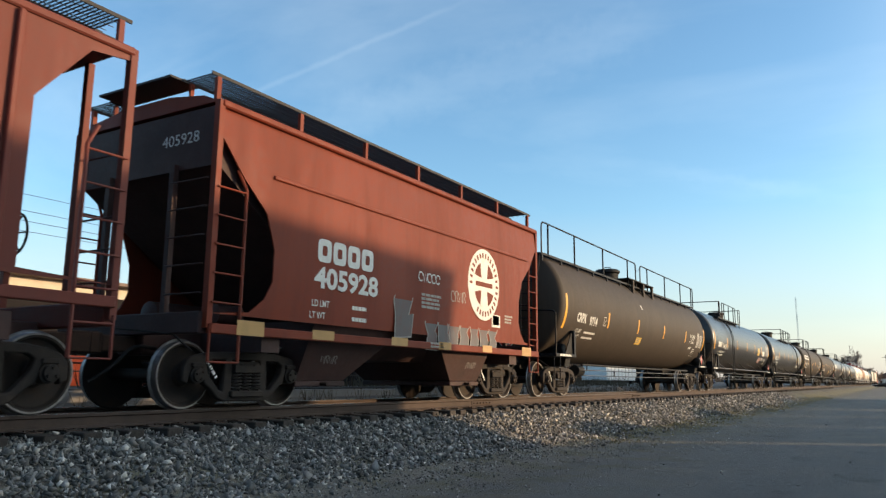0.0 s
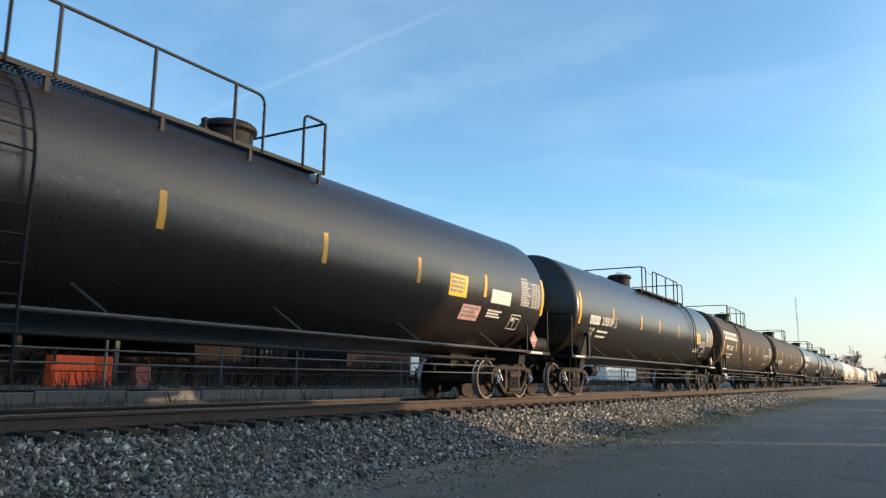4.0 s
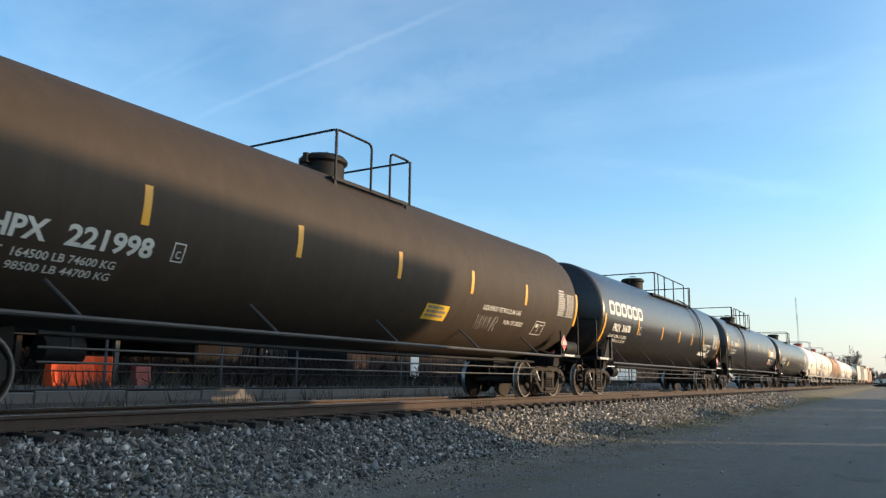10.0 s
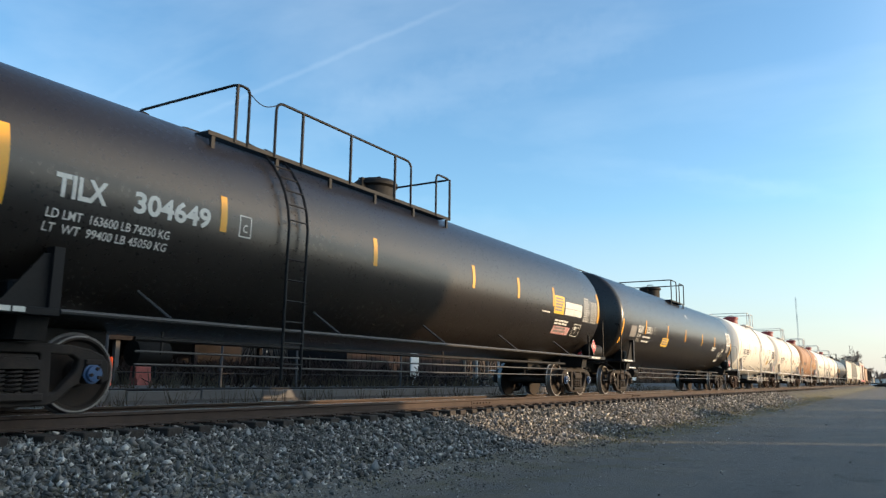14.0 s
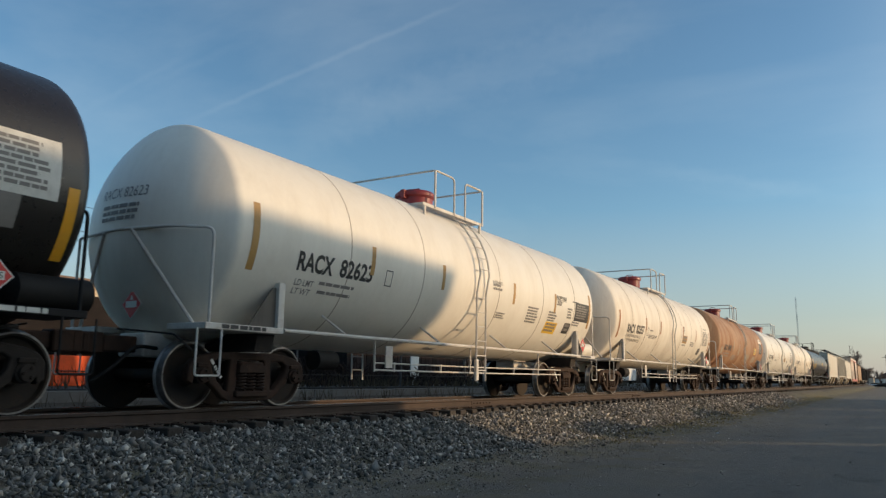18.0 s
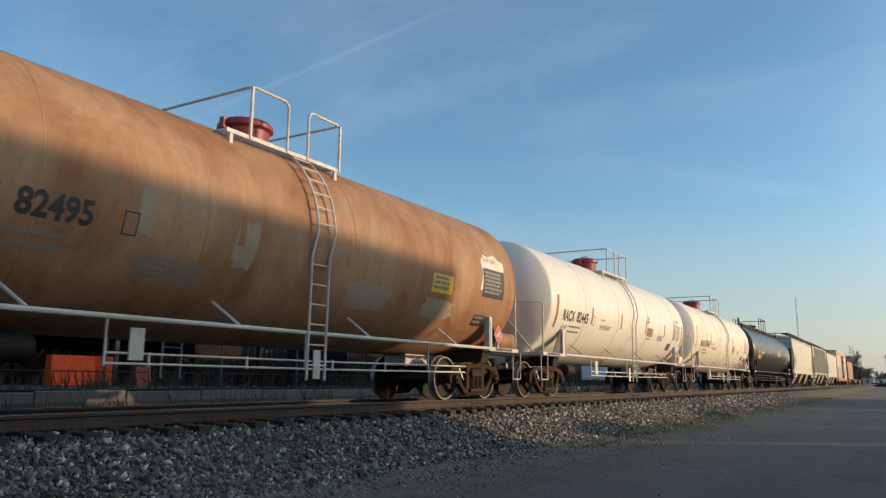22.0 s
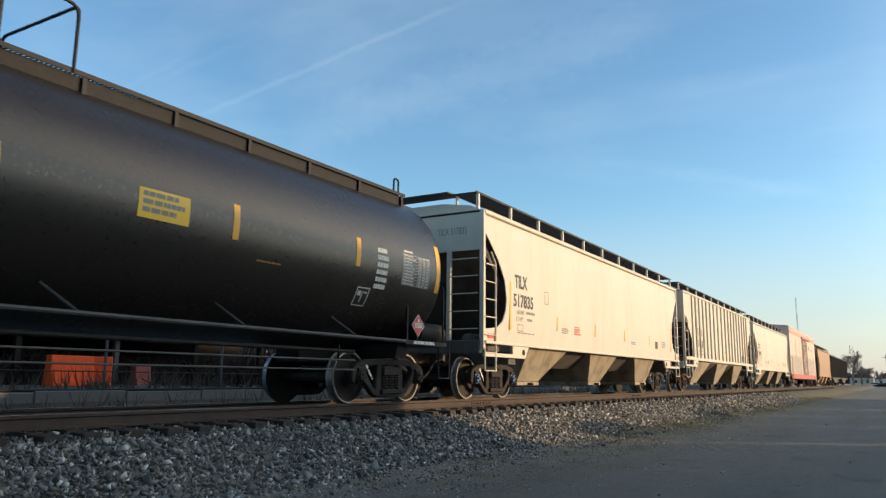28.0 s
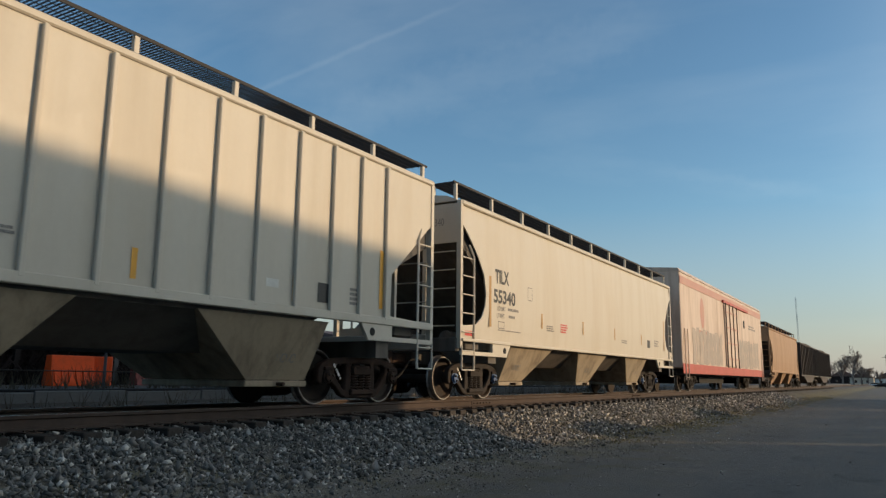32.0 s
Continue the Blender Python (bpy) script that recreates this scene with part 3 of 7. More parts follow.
    L(summed(summed(grain, noise_at(140.0, 2.0), 0.5), pebble, 1.2), bp.inputs["Height"])
    L(bp.outputs[0], b.inputs["Normal"])
    return m


M["ground"] = ground_material()
# ---- ground and track ----
PROFILE = [(2500, 0.0), (40, 0.0), (6, 0.0), (-2.5, 0.0), (-4.9, 0.005), (-5.6, 0.035), (-6.2, 0.14), (-6.8, 0.34), (-7.2, 0.49), (-7.5, 0.57), (-7.75, 0.605), (-7.95, 0.665), (-10.1, 0.665), (-10.4, 0.60), (-11.1, 0.50), (-11.8, 0.44), (-12.6, 0.42), (-16.6, 0.46), (-17.0, 0.88), (-18, 0.95), (-22, 0.98), (-26, 1.0), (-60, 1.0), (-2500, 1.05)]


def ground_height(x):
    for (a, za), (b, zb) in zip(PROFILE, PROFILE[1:]):
        if b <= x <= a:
            return za + (zb - za) * (a - x) / (a - b)
    return 0.0


def build_ground():
    bm = bmesh.new()
    ys = [-400, -120, -40] + [i * 1.0 for i in range(-20, 61)] + [70, 85, 105, 140, 200, 300, 500, 900, 1600, 2800, 4500]
    xs = []
    for (a, za), (b, zb) in zip(PROFILE, PROFILE[1:]):
        n = max(1, min(14, int((a - b) / 0.25))) if a < 7 and b > -15 else 1
        xs += [(a + (b - a) * i / n, za + (zb - za) * i / n) for i in range(n)]
    xs.append(PROFILE[-1])
    rows = []
    for y in ys:
        row = []
        for x, z in xs:
            k = 0.0
            if -14 < x < 7 and -20 < y < 61:
                k = noise.noise((x * 0.5, y * 0.35, 0)) * 0.012 + (noise.noise((x * 2.1, y * 2.1, 3)) * 0.02 if -7.3 < x < -5.4 else 0)
            row.append(bm.verts.new((x, y, z + k)))
        rows.append(row)
    for r, s in zip(rows, rows[1:]):
        for i in range(len(xs) - 1):
            bm.faces.new((r[i], r[i + 1], s[i + 1], s[i]))
    tagged(part("ground", bm, M["ground"], smooth=True), "grey asphalt lot beside a gravel railway bed and dirt yard", "ground", kind="structure")


RAIL_PROFILE = [(-0.0365, 0.0), (0.0365, 0.0), (0.0375, -0.008), (0.0365, -0.038), (0.010, -0.050), (0.009, -0.135), (0.030, -0.148), (0.070, -0.158), (0.070, -0.170), (-0.070, -0.170), (-0.070, -0.158), (-0.030, -0.148), (-0.009, -0.135), (-0.010, -0.050), (-0.0365, -0.038), (-0.0375, -0.008)]


def build_track():
    track = tagged(new("railway_track"), "rusty steel rails on dark timber ties in grey ballast", "railway track", kind="structure")
    track.location = (XC, 0, RAIL)
    for side in (1, -1):
        bm = bmesh.new()
        prism(bm, [(p[0] + side * 0.754, p[1]) for p in RAIL_PROFILE], "y", -60, 700)
        rail = part("rail", bm, M["rail"], track, "rust-brown steel rail with a worn bright head")
        part("rail_head", boxes((side * 0.754 - 0.030, side * 0.754 + 0.030, -60, 700, 0.0, 0.002)), M["railtop"], rail, "polished running surface")
        # joint bars
        for y in JOINTS:
            j = bmesh.new()
            for s in (1, -1):
                box(j, side * 0.754 + s * 0.012 - 0.012, side * 0.754 + s * 0.012 + 0.012, y - 0.45, y + 0.45, -0.130, -0.055)
                for k in range(6):
                    lathe(j, [(0.0, 0.016), (0.03 * s, 0.016)], "x", 6, (side * 0.754 + s * 0.024, y - 0.375 + k * 0.15, -0.092))
            part("joint_bar", j, M["rail"], rail, "bolted joint bar")
    rng = random.Random(5)
    me = finish(bevelled(boxes((-1.3, 1.3, -0.115, 0.115, -0.355, -0.182)), 0.012, 1), M["tie"])
    plate = boxes((-0.19, 0.19, -0.1, 0.1, -0.182, -0.168))
    for sx in (-1, 1):
        for sy in (-1, 1):
            box(plate, sx * 0.085 - 0.012, sx * 0.085 + 0.012, sy * 0.06 - 0.012, sy * 0.06 + 0.012, -0.168, -0.148)
    plate = finish(plate, M["rail"])
    for i in range(230):
        y = -3 + i * 0.52
        tie = part("tie", me, None, track, m=pose(rng.uniform(-0.05, 0.05), y + rng.uniform(-0.03, 0.03), rng.uniform(-0.008, 0.004), 0, 0, rng.uniform(-0.8, 0.8)))
        if i < 60:
            for side in (1, -1):
                part("tie_plate", plate, None, tie, m=pose(side * 0.754, 0, 0))


JOINTS = [15.4, 27.3]


def build_ballast():
    """Crushed stone heaped on the near shoulder and between the ties."""
    rng = np.random.default_rng(11)
    kinds = []
    for _ in range(24):
        t = bmesh.new()
        for p in rng.normal(size=(6, 3)):
            t.verts.new(p / np.linalg.norm(p) * rng.uniform(0.75, 1.15))
        got = bmesh.ops.convex_hull(t, input=t.verts[:])
        bmesh.ops.delete(t, geom=[v for v in got["geom_interior"] if isinstance(v, bmesh.types.BMVert)], context="VERTS")
        t.verts.index_update()
        kinds.append((np.array([v.co[:] for v in t.verts]), np.array([[v.index for v in f.verts] for f in t.faces])))
        t.free()
    spots = []
    for y0, y1, n, size in ((0.5, 8, 860, 1.4), (8, 16, 660, 1.4), (16, 28, 380, 1.55), (28, 60, 120, 2.1)):
        for x0, x1, k in ((-7.75, -6.0, 1.0), (-6.0, -5.4, 0.42), (-5.4, -4.4, 0.16), (-4.4, -3.2, 0.04), (-3.2, 4.0, 0.006), (-10.3, -7.75, 0.7), (-11.6, -10.3, 0.45)):
            m = int((y1 - y0) * (x1 - x0) * n * k)
            spots.append(np.c_[rng.uniform(x0, x1, m), rng.uniform(y0, y1, m), np.full(m, size)])
    spots = np.concatenate(spots)
    m = len(spots)
    r = rng.gamma(5.0, 0.0034, m) * spots[:, 2] + 0.006
    r[spots[:, 0] > -5.9] *= 0.6
    r[spots[:, 0] > -5.3] *= 0.6
    r = np.clip(r, 0.005, 0.08)
    z = np.array([ground_height(x) for x in spots[:, 0]]) + r * rng.uniform(-0.1, 0.75, m)
    keep = ~((spots[:, 0] > -10.35) & (spots[:, 0] < -7.5) & (z + r * 0.8 > np.where(spots[:, 0] > -7.9, 0.685, 0.712)))
    spots, r, z = spots[keep], r[keep], z[keep]
    m = len(r)
    sc = rng.uniform(0.4, 1.65, (m, 1, 3)) * r[:, None, None]
    q = rng.normal(size=(m, 4))
    q /= np.linalg.norm(q, axis=1)[:, None]
    w, x, y, zq = q.T
    R = np.stack([np.stack([1 - 2 * (y * y + zq * zq), 2 * (x * y - zq * w), 2 * (x * zq + y * w)], -1), np.stack([2 * (x * y + zq * w), 1 - 2 * (x * x + zq * zq), 2 * (y * zq - x * w)], -1), np.stack([2 * (x * zq - y * w), 2 * (y * zq + x * w), 1 - 2 * (x * x + y * y)], -1)], 1)
    at = np.stack([spots[:, 0], spots[:, 1], z], -1)
    which = rng.integers(0, len(kinds), m)
    vs, fs, count = [], [], 0
    for k, (base, tri) in enumerate(kinds):
        g = np.nonzero(which == k)[0]
        vs.append((np.einsum("mij,mkj->mki", R[g], base[None] * sc[g]) + at[g][:, None]).reshape(-1, 3))
        fs.append((tri[None] + count + len(base) * np.arange(len(g))[:, None, None]).reshape(-1, 3))
        count += len(base) * len(g)
    v, f = np.concatenate(vs), np.concatenate(fs)
    me = bpy.data.meshes.new("ballast")
    me.vertices.add(len(v))
    me.vertices.foreach_set("co", v.astype(np.float32).ravel())
    me.loops.add(f.size)
    me.loops.foreach_set("vertex_index", f.astype(np.int32).ravel())
    me.polygons.add(len(f))
    me.polygons.foreach_set("loop_start", np.arange(0, f.size, 3, dtype=np.int32))
    me.update(calc_edges=True)
    me.materials.append(M["stone"])
    tagged(new("ballast", me), "loose crushed grey stone ballast along the track", "gravel", kind="stuff")


build_ground()
build_track()
build_ballast()


# ---- what stands behind the camera and shades the lot ----
def build_warehouse():
    b = tagged(new("warehouse"), "plain flat-roofed concrete block warehouse beside the lot", "building")
    reach = (12.0 + 7.4) / math.cos(radians(SUN_AZ))        # its roof corner throws the shade that ends on the train
    b.location = (12.0, 12.7 + reach * math.sin(radians(SUN_AZ)), 0)
    high = 3.47 + reach * math.tan(radians(SUN_EL))
    b.rotation_euler.z = radians(-9)
    # Unseen wall kept pale to bounce fill light onto the train
    part("wall", boxes((0, 14, -70, 0, 0, high)), M["blockwall"], b, "pale painted block wall")
    part("roof", boxes((-0.05, 14.05, -70.05, 0.05, high - 0.12, high + 0.002)), M["roofing"], b, "flat dark roof")
    # Unseen fence added to throw low shade over the lot and ballast edge
    f = tagged(new("shade_fence"), "unseen timber board fence added to shade the lot", "fence")
    f.location = (7.0, 0, 0)
    edge = 12.7 + 14.4 * math.tan(radians(SUN_AZ))
    gap = 16.3 + 13.6 * math.tan(radians(SUN_AZ))
    # Gaps let thin streaks of sun cross the lot
    gaps = [(gap - 0.65, gap + 0.05), (gap + 7.2, gap + 7.85), (gap + 15.0, gap + 16.2), (gap + 24.0, gap + 26.5)]
    y, i = edge - 0.3, 0
    while y < 80:
        if not any(g0 < y < g1 for g0, g1 in gaps):
            part("board", boxes((-0.02, 0.02, y, y + 0.29, 0.0, 2.3 + 0.07 * math.sin(i * 1.7) + (0.42 * max(0.0, math.sin(y * 0.55)) if y > 24 else 0.0))), M["timber"], f)
        if i % 8 == 0:
            part("post", boxes((0.02, 0.12, y, y + 0.1, 0.0, 2.1)), M["timber"], f)
        y += 0.3
        i += 1


build_warehouse()


# ---- the yard beyond the track ----
def build_yard():
    k = tagged(new("kerb_wall"), "low weathered concrete kerb wall beyond the track", "kerb", kind="structure")
    k.location = (-17.0, 0, 0)
    rng = random.Random(3)
    for i in range(26):
        part("kerb_block", bevelled(boxes((-0.18, 0.18, -14 + i * 2.4, -14 + i * 2.4 + 2.37, 0.3, 0.945 + rng.uniform(-0.03, 0.02))), 0.02, 1), M["concrete"], k)
    part("pipe", tube(bmesh.new(), [(0.12, -14, 0.975), (0.12, 10, 0.97), (0.12, 24, 0.985), (0.12, 44, 0.975)], 0.035, 6), M["under"], k, "black pipe along the kerb")
    # brick warehouse with a posted dock
    w = tagged(new("brick_warehouse"), "long dark red brick warehouse with a posted loading dock", "building")
    w.location = (-27.0, 0, 0.98)
    # Wall, doors and canopy carry the yard's shade in their colour
    part("wall", boxes((-8, 0, -30, 26, 0, 3.1)), M["yardshade"], w, "near-black wall darkened for yard shade")
    part("upper_wall", boxes((-8, -0.2, 4, 22, 3.1, 3.9)), M["stucco"], w, "cream painted upper wall")
    part("roof", prism(bmesh.new(), [(-8.5, 3.9), (0.4, 3.9), (0.4, 4.02), (-4, 4.6), (-8.5, 4.1)], "y", 3.6, 22.4), M["roofing"], w, "low brown metal roof")
    part("roof", boxes((-8.4, 0.3, -30.3, 26.3, 3.1, 3.22)), M["roofing"], w)
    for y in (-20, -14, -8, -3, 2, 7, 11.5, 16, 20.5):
        part("door", boxes((0.0, 0.06, y, y + 2.4, 0.1, 2.5)), M["yardshade"], w, "dark sliding timber door")
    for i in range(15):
        part("post", boxes((2.6, 2.78, -26 + i * 3.6, -25.82 + i * 3.6, 0, 2.9)), M["steelpost"] if i % 3 == 0 else M["yardshade"], w)
    part("canopy", boxes((0.02, 3.0, -28, 25, 2.92, 3.06)), M["yardshade"], w, "flat dock canopy")
    # Added board hung low to block sun from the wall behind
    part("valance", boxes((2.94, 3.0, -28, 25, 1.62, 2.92)), M["yardshade"], w, "added near-black board that keeps sun off the wall")
    # fence of rails on posts
    f = tagged(new("post_and_rail_fence"), "rusty pipe fence with tall posts along the yard", "fence")
    f.location = (-18.4, 0, 0.95)
    for i, y in enumerate((-6, 0.5, 6.4, 12.8, 16.9, 20.4, 27.0, 33.5, 40.5)):
        part("post", lathe(bmesh.new(), [(0, 0.04), (1.55 + 0.12 * (i % 3), 0.04)], "z", 8, (0, y, 0)), M["steelpost"], f)
    for z in (0.5,):
        part("fence_rail", tube(bmesh.new(), [(0, -6, z), (0, 18, z - 0.03), (0, 41, z)], 0.016), M["truck"], f)


def build_barrier(m, s=1.0, skin="barrier", label="bright orange water-filled plastic road barrier"):
    b = tagged(new("plastic_barrier"), label, "barrier")
    b.matrix_basis = m
    bm = bmesh.new()
    prism(bm, [(-0.26, 0), (0.26, 0), (0.255, 0.1), (0.17, 0.45), (0.13, 0.93), (-0.13, 0.93), (-0.17, 0.45), (-0.255, 0.1)], "y", -1.15 * s, 1.15 * s)
    part("shell", bevelled(bm, 0.03, 2), M[skin], b, "ribbed plastic shell")
    for i in range(6):
        part("rib", prism(bmesh.new(), [(0.15, 0.5), (0.245, 0.12), (0.31, 0.12), (0.20, 0.5)], "y", (-0.95 + i * 0.38) * s - 0.06, (-0.95 + i * 0.38) * s + 0.06), M[skin], b)
    part("filler_cap", lathe(bmesh.new(), [(0.93, 0.06), (0.98, 0.06)], "z", 12, (0, 0.3 * s, 0)), M["under"], b, "dark filler cap")


def build_litter():
    rng = random.Random(8)
    for x, y, r in ((-6.05, 15.66, 0.05), (-4.2, 21.0, 0.02)):
        bm = bmesh.new()
        ring = [bm.verts.new((r * (1.3 + rng.uniform(-0.3, 0.3)) * math.cos(k), r * rng.uniform(0.7, 1.1) * math.sin(k), rng.uniform(0.004, 0.03))) for k in [i * math.pi / 4 for i in range(8)]]
        mid = bm.verts.new((0, 0, 0.035))
        for i in range(8):
            bm.faces.new((ring[i], ring[(i + 1) % 8], mid))
        low = [bm.verts.new((v.co.x, v.co.y, -0.004)) for v in ring]
        for i in range(8):
            bm.faces.new((ring[i], low[i], low[(i + 1) % 8], ring[(i + 1) % 8]))
        p = part("paper_scrap", bm, M["panel"])
        p.location = (x, y, ground_height(x) + (0.05 if x < -5 else 0.004))
        tagged(p, "small crumpled white scrap of paper on the lot", "litter", "litter on the lot")


build_litter()
build_yard()
build_barrier(pose(-22, 14.1, 0.99, 0, 0, 3), 0.64)
build_barrier(pose(-22.25, 15.18, 0.99, 0, 0, -38), 0.40)
build_barrier(pose(-23.5, 17.8, 0.72, 0, 0, 5), 0.3, "redbarrier", "red plastic road barrier, coloured as shaded, in the brambles")


# ---- distance ----
def bare_tree(rng, x, y, z, high, name="tree"):
    t = tagged(new(name), "bare winter tree with a rounded twiggy crown", "tree", "far bare trees")
    t.location = (x, y, z)
    wood, twigs = bmesh.new(), bmesh.new()

    def grow(p, d, length, r, level):
        q = p + d * length
        tube(wood if level < 2 else twigs, [p, (p + q) / 2 + Vector((rng.uniform(-1, 1), rng.uniform(-1, 1), 0)) * length * 0.06, q], r, 5 if level < 2 else 3)
        if level < 5:
            for _ in range(rng.randint(3, 4) if level else 9):
                k = (d + Vector((rng.uniform(-1, 1), rng.uniform(-1, 1), rng.uniform(-0.15, 0.8))) * (0.75 if level else 0.9)).normalized()
                grow(p + d * length * rng.uniform(0.35, 1.0), k, length * rng.uniform(0.5, 0.78), max(r * 0.5, 0.026), level + 1)
    grow(Vector((0, 0, 0)), Vector((0.03, 0, 1)), high * 0.33, high * 0.018, 0)
    part("trunk", wood, M["twig"], t, "grey trunk and limbs")
    part("crown", twigs, M["twig"], t, "dense fine twigs")


def utility_pole(x, y, z, high):
    p = tagged(new("utility_pole"), "grey timber utility pole with a crossarm", "utility pole", "utility poles")
    p.location = (x, y, z)
    part("pole", lathe(bmesh.new(), [(0, 0.16), (high, 0.10)], "z", 8), M["timber"], p)
    part("crossarm", boxes((-1.2, 1.2, -0.06, 0.06, high - 0.9, high - 0.75)), M["timber"], p)
    for x in (-1.1, -0.4, 0.4, 1.1):
        part("insulator", lathe(bmesh.new(), [(high - 0.75, 0.05), (high - 0.55, 0.05)], "z", 6, (x, 0, 0)), M["panel"], p)


def house(x, y, z, w, d, high, wall):
    h = tagged(new("house"), "small distant house with a pitched brown roof", "house", "far houses")
    h.location = (x, y, z)
    part("wall", boxes((-w / 2, w / 2, -d / 2, d / 2, 0, high)), M[wall], h)
    part("roof", prism(bmesh.new(), [(-w / 2 - 0.4, high), (w / 2 + 0.4, high), (0, high + w * 0.3)], "y", -d / 2 - 0.4, d / 2 + 0.4), M["roofing"], h)
    for i in (-1, 1):
        part("window", boxes((i * w * 0.25 - 0.5, i * w * 0.25 + 0.5, -d / 2 - 0.03, -d / 2, 1.0, 2.2)), M["glass"], h)
    part("door", boxes((-0.45, 0.45, -d / 2 - 0.03, -d / 2, 0, 2.05)), M["timber"], h)


def parked_car(x, y, z, rz, skin, label):
    c = tagged(new("car"), label, "car", "far parked cars")
    c.matrix_basis = pose(x, y, z, 0, 0, rz)
    bm = bmesh.new()
    prism(bm, [(-2.2, 0.3), (2.2, 0.3), (2.25, 0.75), (1.3, 0.92), (-2.1, 0.95), (-2.25, 0.7)], "x", -0.85, 0.85)
    part("body", bevelled(bm, 0.05, 2), M[skin], c)
    bm = bmesh.new()
    prism(bm, [(-1.9, 0.93), (1.1, 0.92), (0.5, 1.45), (-1.4, 1.45)], "x", -0.74, 0.74)
    part("cabin", bevelled(bm, 0.06, 2), M["glass"], c, "dark glazed cabin")
    part("car_roof", bevelled(boxes((-0.68, 0.68, -1.35, 0.45, 1.44, 1.49)), 0.02, 1), M[skin], c)
    for s in (1, -1):
        for yy in (-1.35, 1.4):
            w = part("wheel", lathe(bmesh.new(), [(s * 0.70, 0.2), (s * 0.70, 0.32), (s * 0.88, 0.32), (s * 0.88, 0.2)], "x", 16, (0, yy, 0.32)), M["under"], c, "black tyre")
            part("rim", lathe(bmesh.new(), [(s * 0.88, 0.19), (s * 0.885, 0.05)], "x", 12, (0, yy, 0.32)), M["galv"], w)


def build_distance():
    rng = random.Random(21)
    for x, y, h in ((-13.7, 300, 17.5), (-17.9, 312, 15), (-10.2, 330, 9), (-6.8, 350, 7.5), (-3.5, 380, 8), (-13, 345, 11), (-24, 340, 10)):
        bare_tree(rng, x, y, 0.5, h)
    for x, y, h in ((-3.4, 300, 11), (-1.2, 240, 8.5)):
        utility_pole(x, y, 0.0, h)
    mast = tagged(new("radio_mast"), "tall thin grey lattice radio mast", "mast")
    mast.location = (-40, 396, 0.9)
    bm = bmesh.new()
    for i in range(3):
        q = i * 2 * math.pi / 3
        tube(bm, [(0.45 * math.cos(q), 0.45 * math.sin(q), 0), (0.2 * math.cos(q), 0.2 * math.sin(q), 41)], 0.04, 5)
    for i in range(27):
        for k in range(3):
            q, r = k * 2 * math.pi / 3, (k + 1) * 2 * math.pi / 3
            tube(bm, [(0.4 * math.cos(q), 0.4 * math.sin(q), i * 1.5), (0.4 * math.cos(r), 0.4 * math.sin(r), i * 1.5 + 1.5)], 0.03, 4)
    part("lattice", bm, M["galv"], mast)
    house(-14, 380, 0.4, 9, 12, 3.2, "stucco")
    house(-4.5, 360, 0.2, 8, 10, 3.0, "panel")
    house(-24, 430, 0.5, 11, 14, 4.0, "brick")
    house(2.0, 420, 0.2, 10, 12, 3.4, "stucco")
    parked_car(-7.4, 292, 0.05, 80, "panel", "white saloon car parked beside the crossing")
    parked_car(-5.0, 275, 0.0, 95, "under", "dark saloon car parked at the end of the lot")
    # low scrub and treeline at the horizon
    bm = bmesh.new()
    for i in range(900):
        x = rng.uniform(-260, 200)
        y = rng.uniform(440, 700)
        h = rng.uniform(2.0, 6.5)
        for k in range(5):
            p = Vector((x + rng.uniform(-3, 3), y + rng.uniform(-3, 3), 0))
            tube(bm, [p, p + Vector((rng.uniform(-2, 2), rng.uniform(-2, 2), h * rng.uniform(0.6, 1.0)))], 0.35, 4)
    tagged(part("treeline", bm, M["bark"]), "distant line of bare brown trees and scrub", "trees", kind="stuff")
    # white box trailer in the yard
    t = tagged(new("box_trailer"), "white box trailer parked in the yard", "trailer")
    t.matrix_basis = pose(-25, 74.2, 0.98)
    part("body", bevelled(boxes((-1.25, 1.25, -4.7, 4.7, 0.35, 1.75)), 0.03, 1), M["panel"], t, "white ribbed sheet body")
    for i in range(9):
        part("rib", boxes((1.25, 1.29, -4.5 + i * 1.1, -4.42 + i * 1.1, 0.4, 1.7)), M["panel"], t)
    for y in (-3.5, 3.5):
        for s in (1, -1):
            part("wheel", lathe(bmesh.new(), [(s * 0.9, 0.3), (s * 1.2, 0.3)], "x", 14, (0, y, 0.3)), M["under"], t, "black tyre")
    # timber shed with a pale door, and a heap of boards
    sh = tagged(new("timber_shed"), "dark brown timber shed with a pale narrow door", "shed")
    sh.location = (-24, 36.5, 0.99)
    part("wall", boxes((-4, 0, -6.2, 6.2, 0, 2.3)), M["yardshade"], sh, "dark board wall")
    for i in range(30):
        part("board", boxes((0, 0.03, -6.2 + i * 0.413, -6.2 + i * 0.413 + 0.39, 0.03, 2.28)), M["brick" if i % 4 else "yardshade"], sh)
    part("roof", prism(bmesh.new(), [(-4.3, 2.3), (0.4, 2.3), (0.4, 2.38), (-4.3, 3.0)], "y", -6.5, 6.5), M["roofing"], sh)
    part("door", boxes((1.9, 1.96, -3.2, -2.45, -0.05, 1.75)), M["panel"], sh, "pale narrow door panel")
    for i in range(7):
        part("prop", boxes((1.6, 1.72, 3.0 + i * 1.5, 3.12 + i * 1.5, 0.0, 1.7), ), M["galv"] if i % 2 else M["timber"], sh, "upright prop")
    heap = tagged(new("lumber_pile"), "untidy heap of grey weathered boards", "lumber")
    heap.location = (-22, 45.5, 0.99)
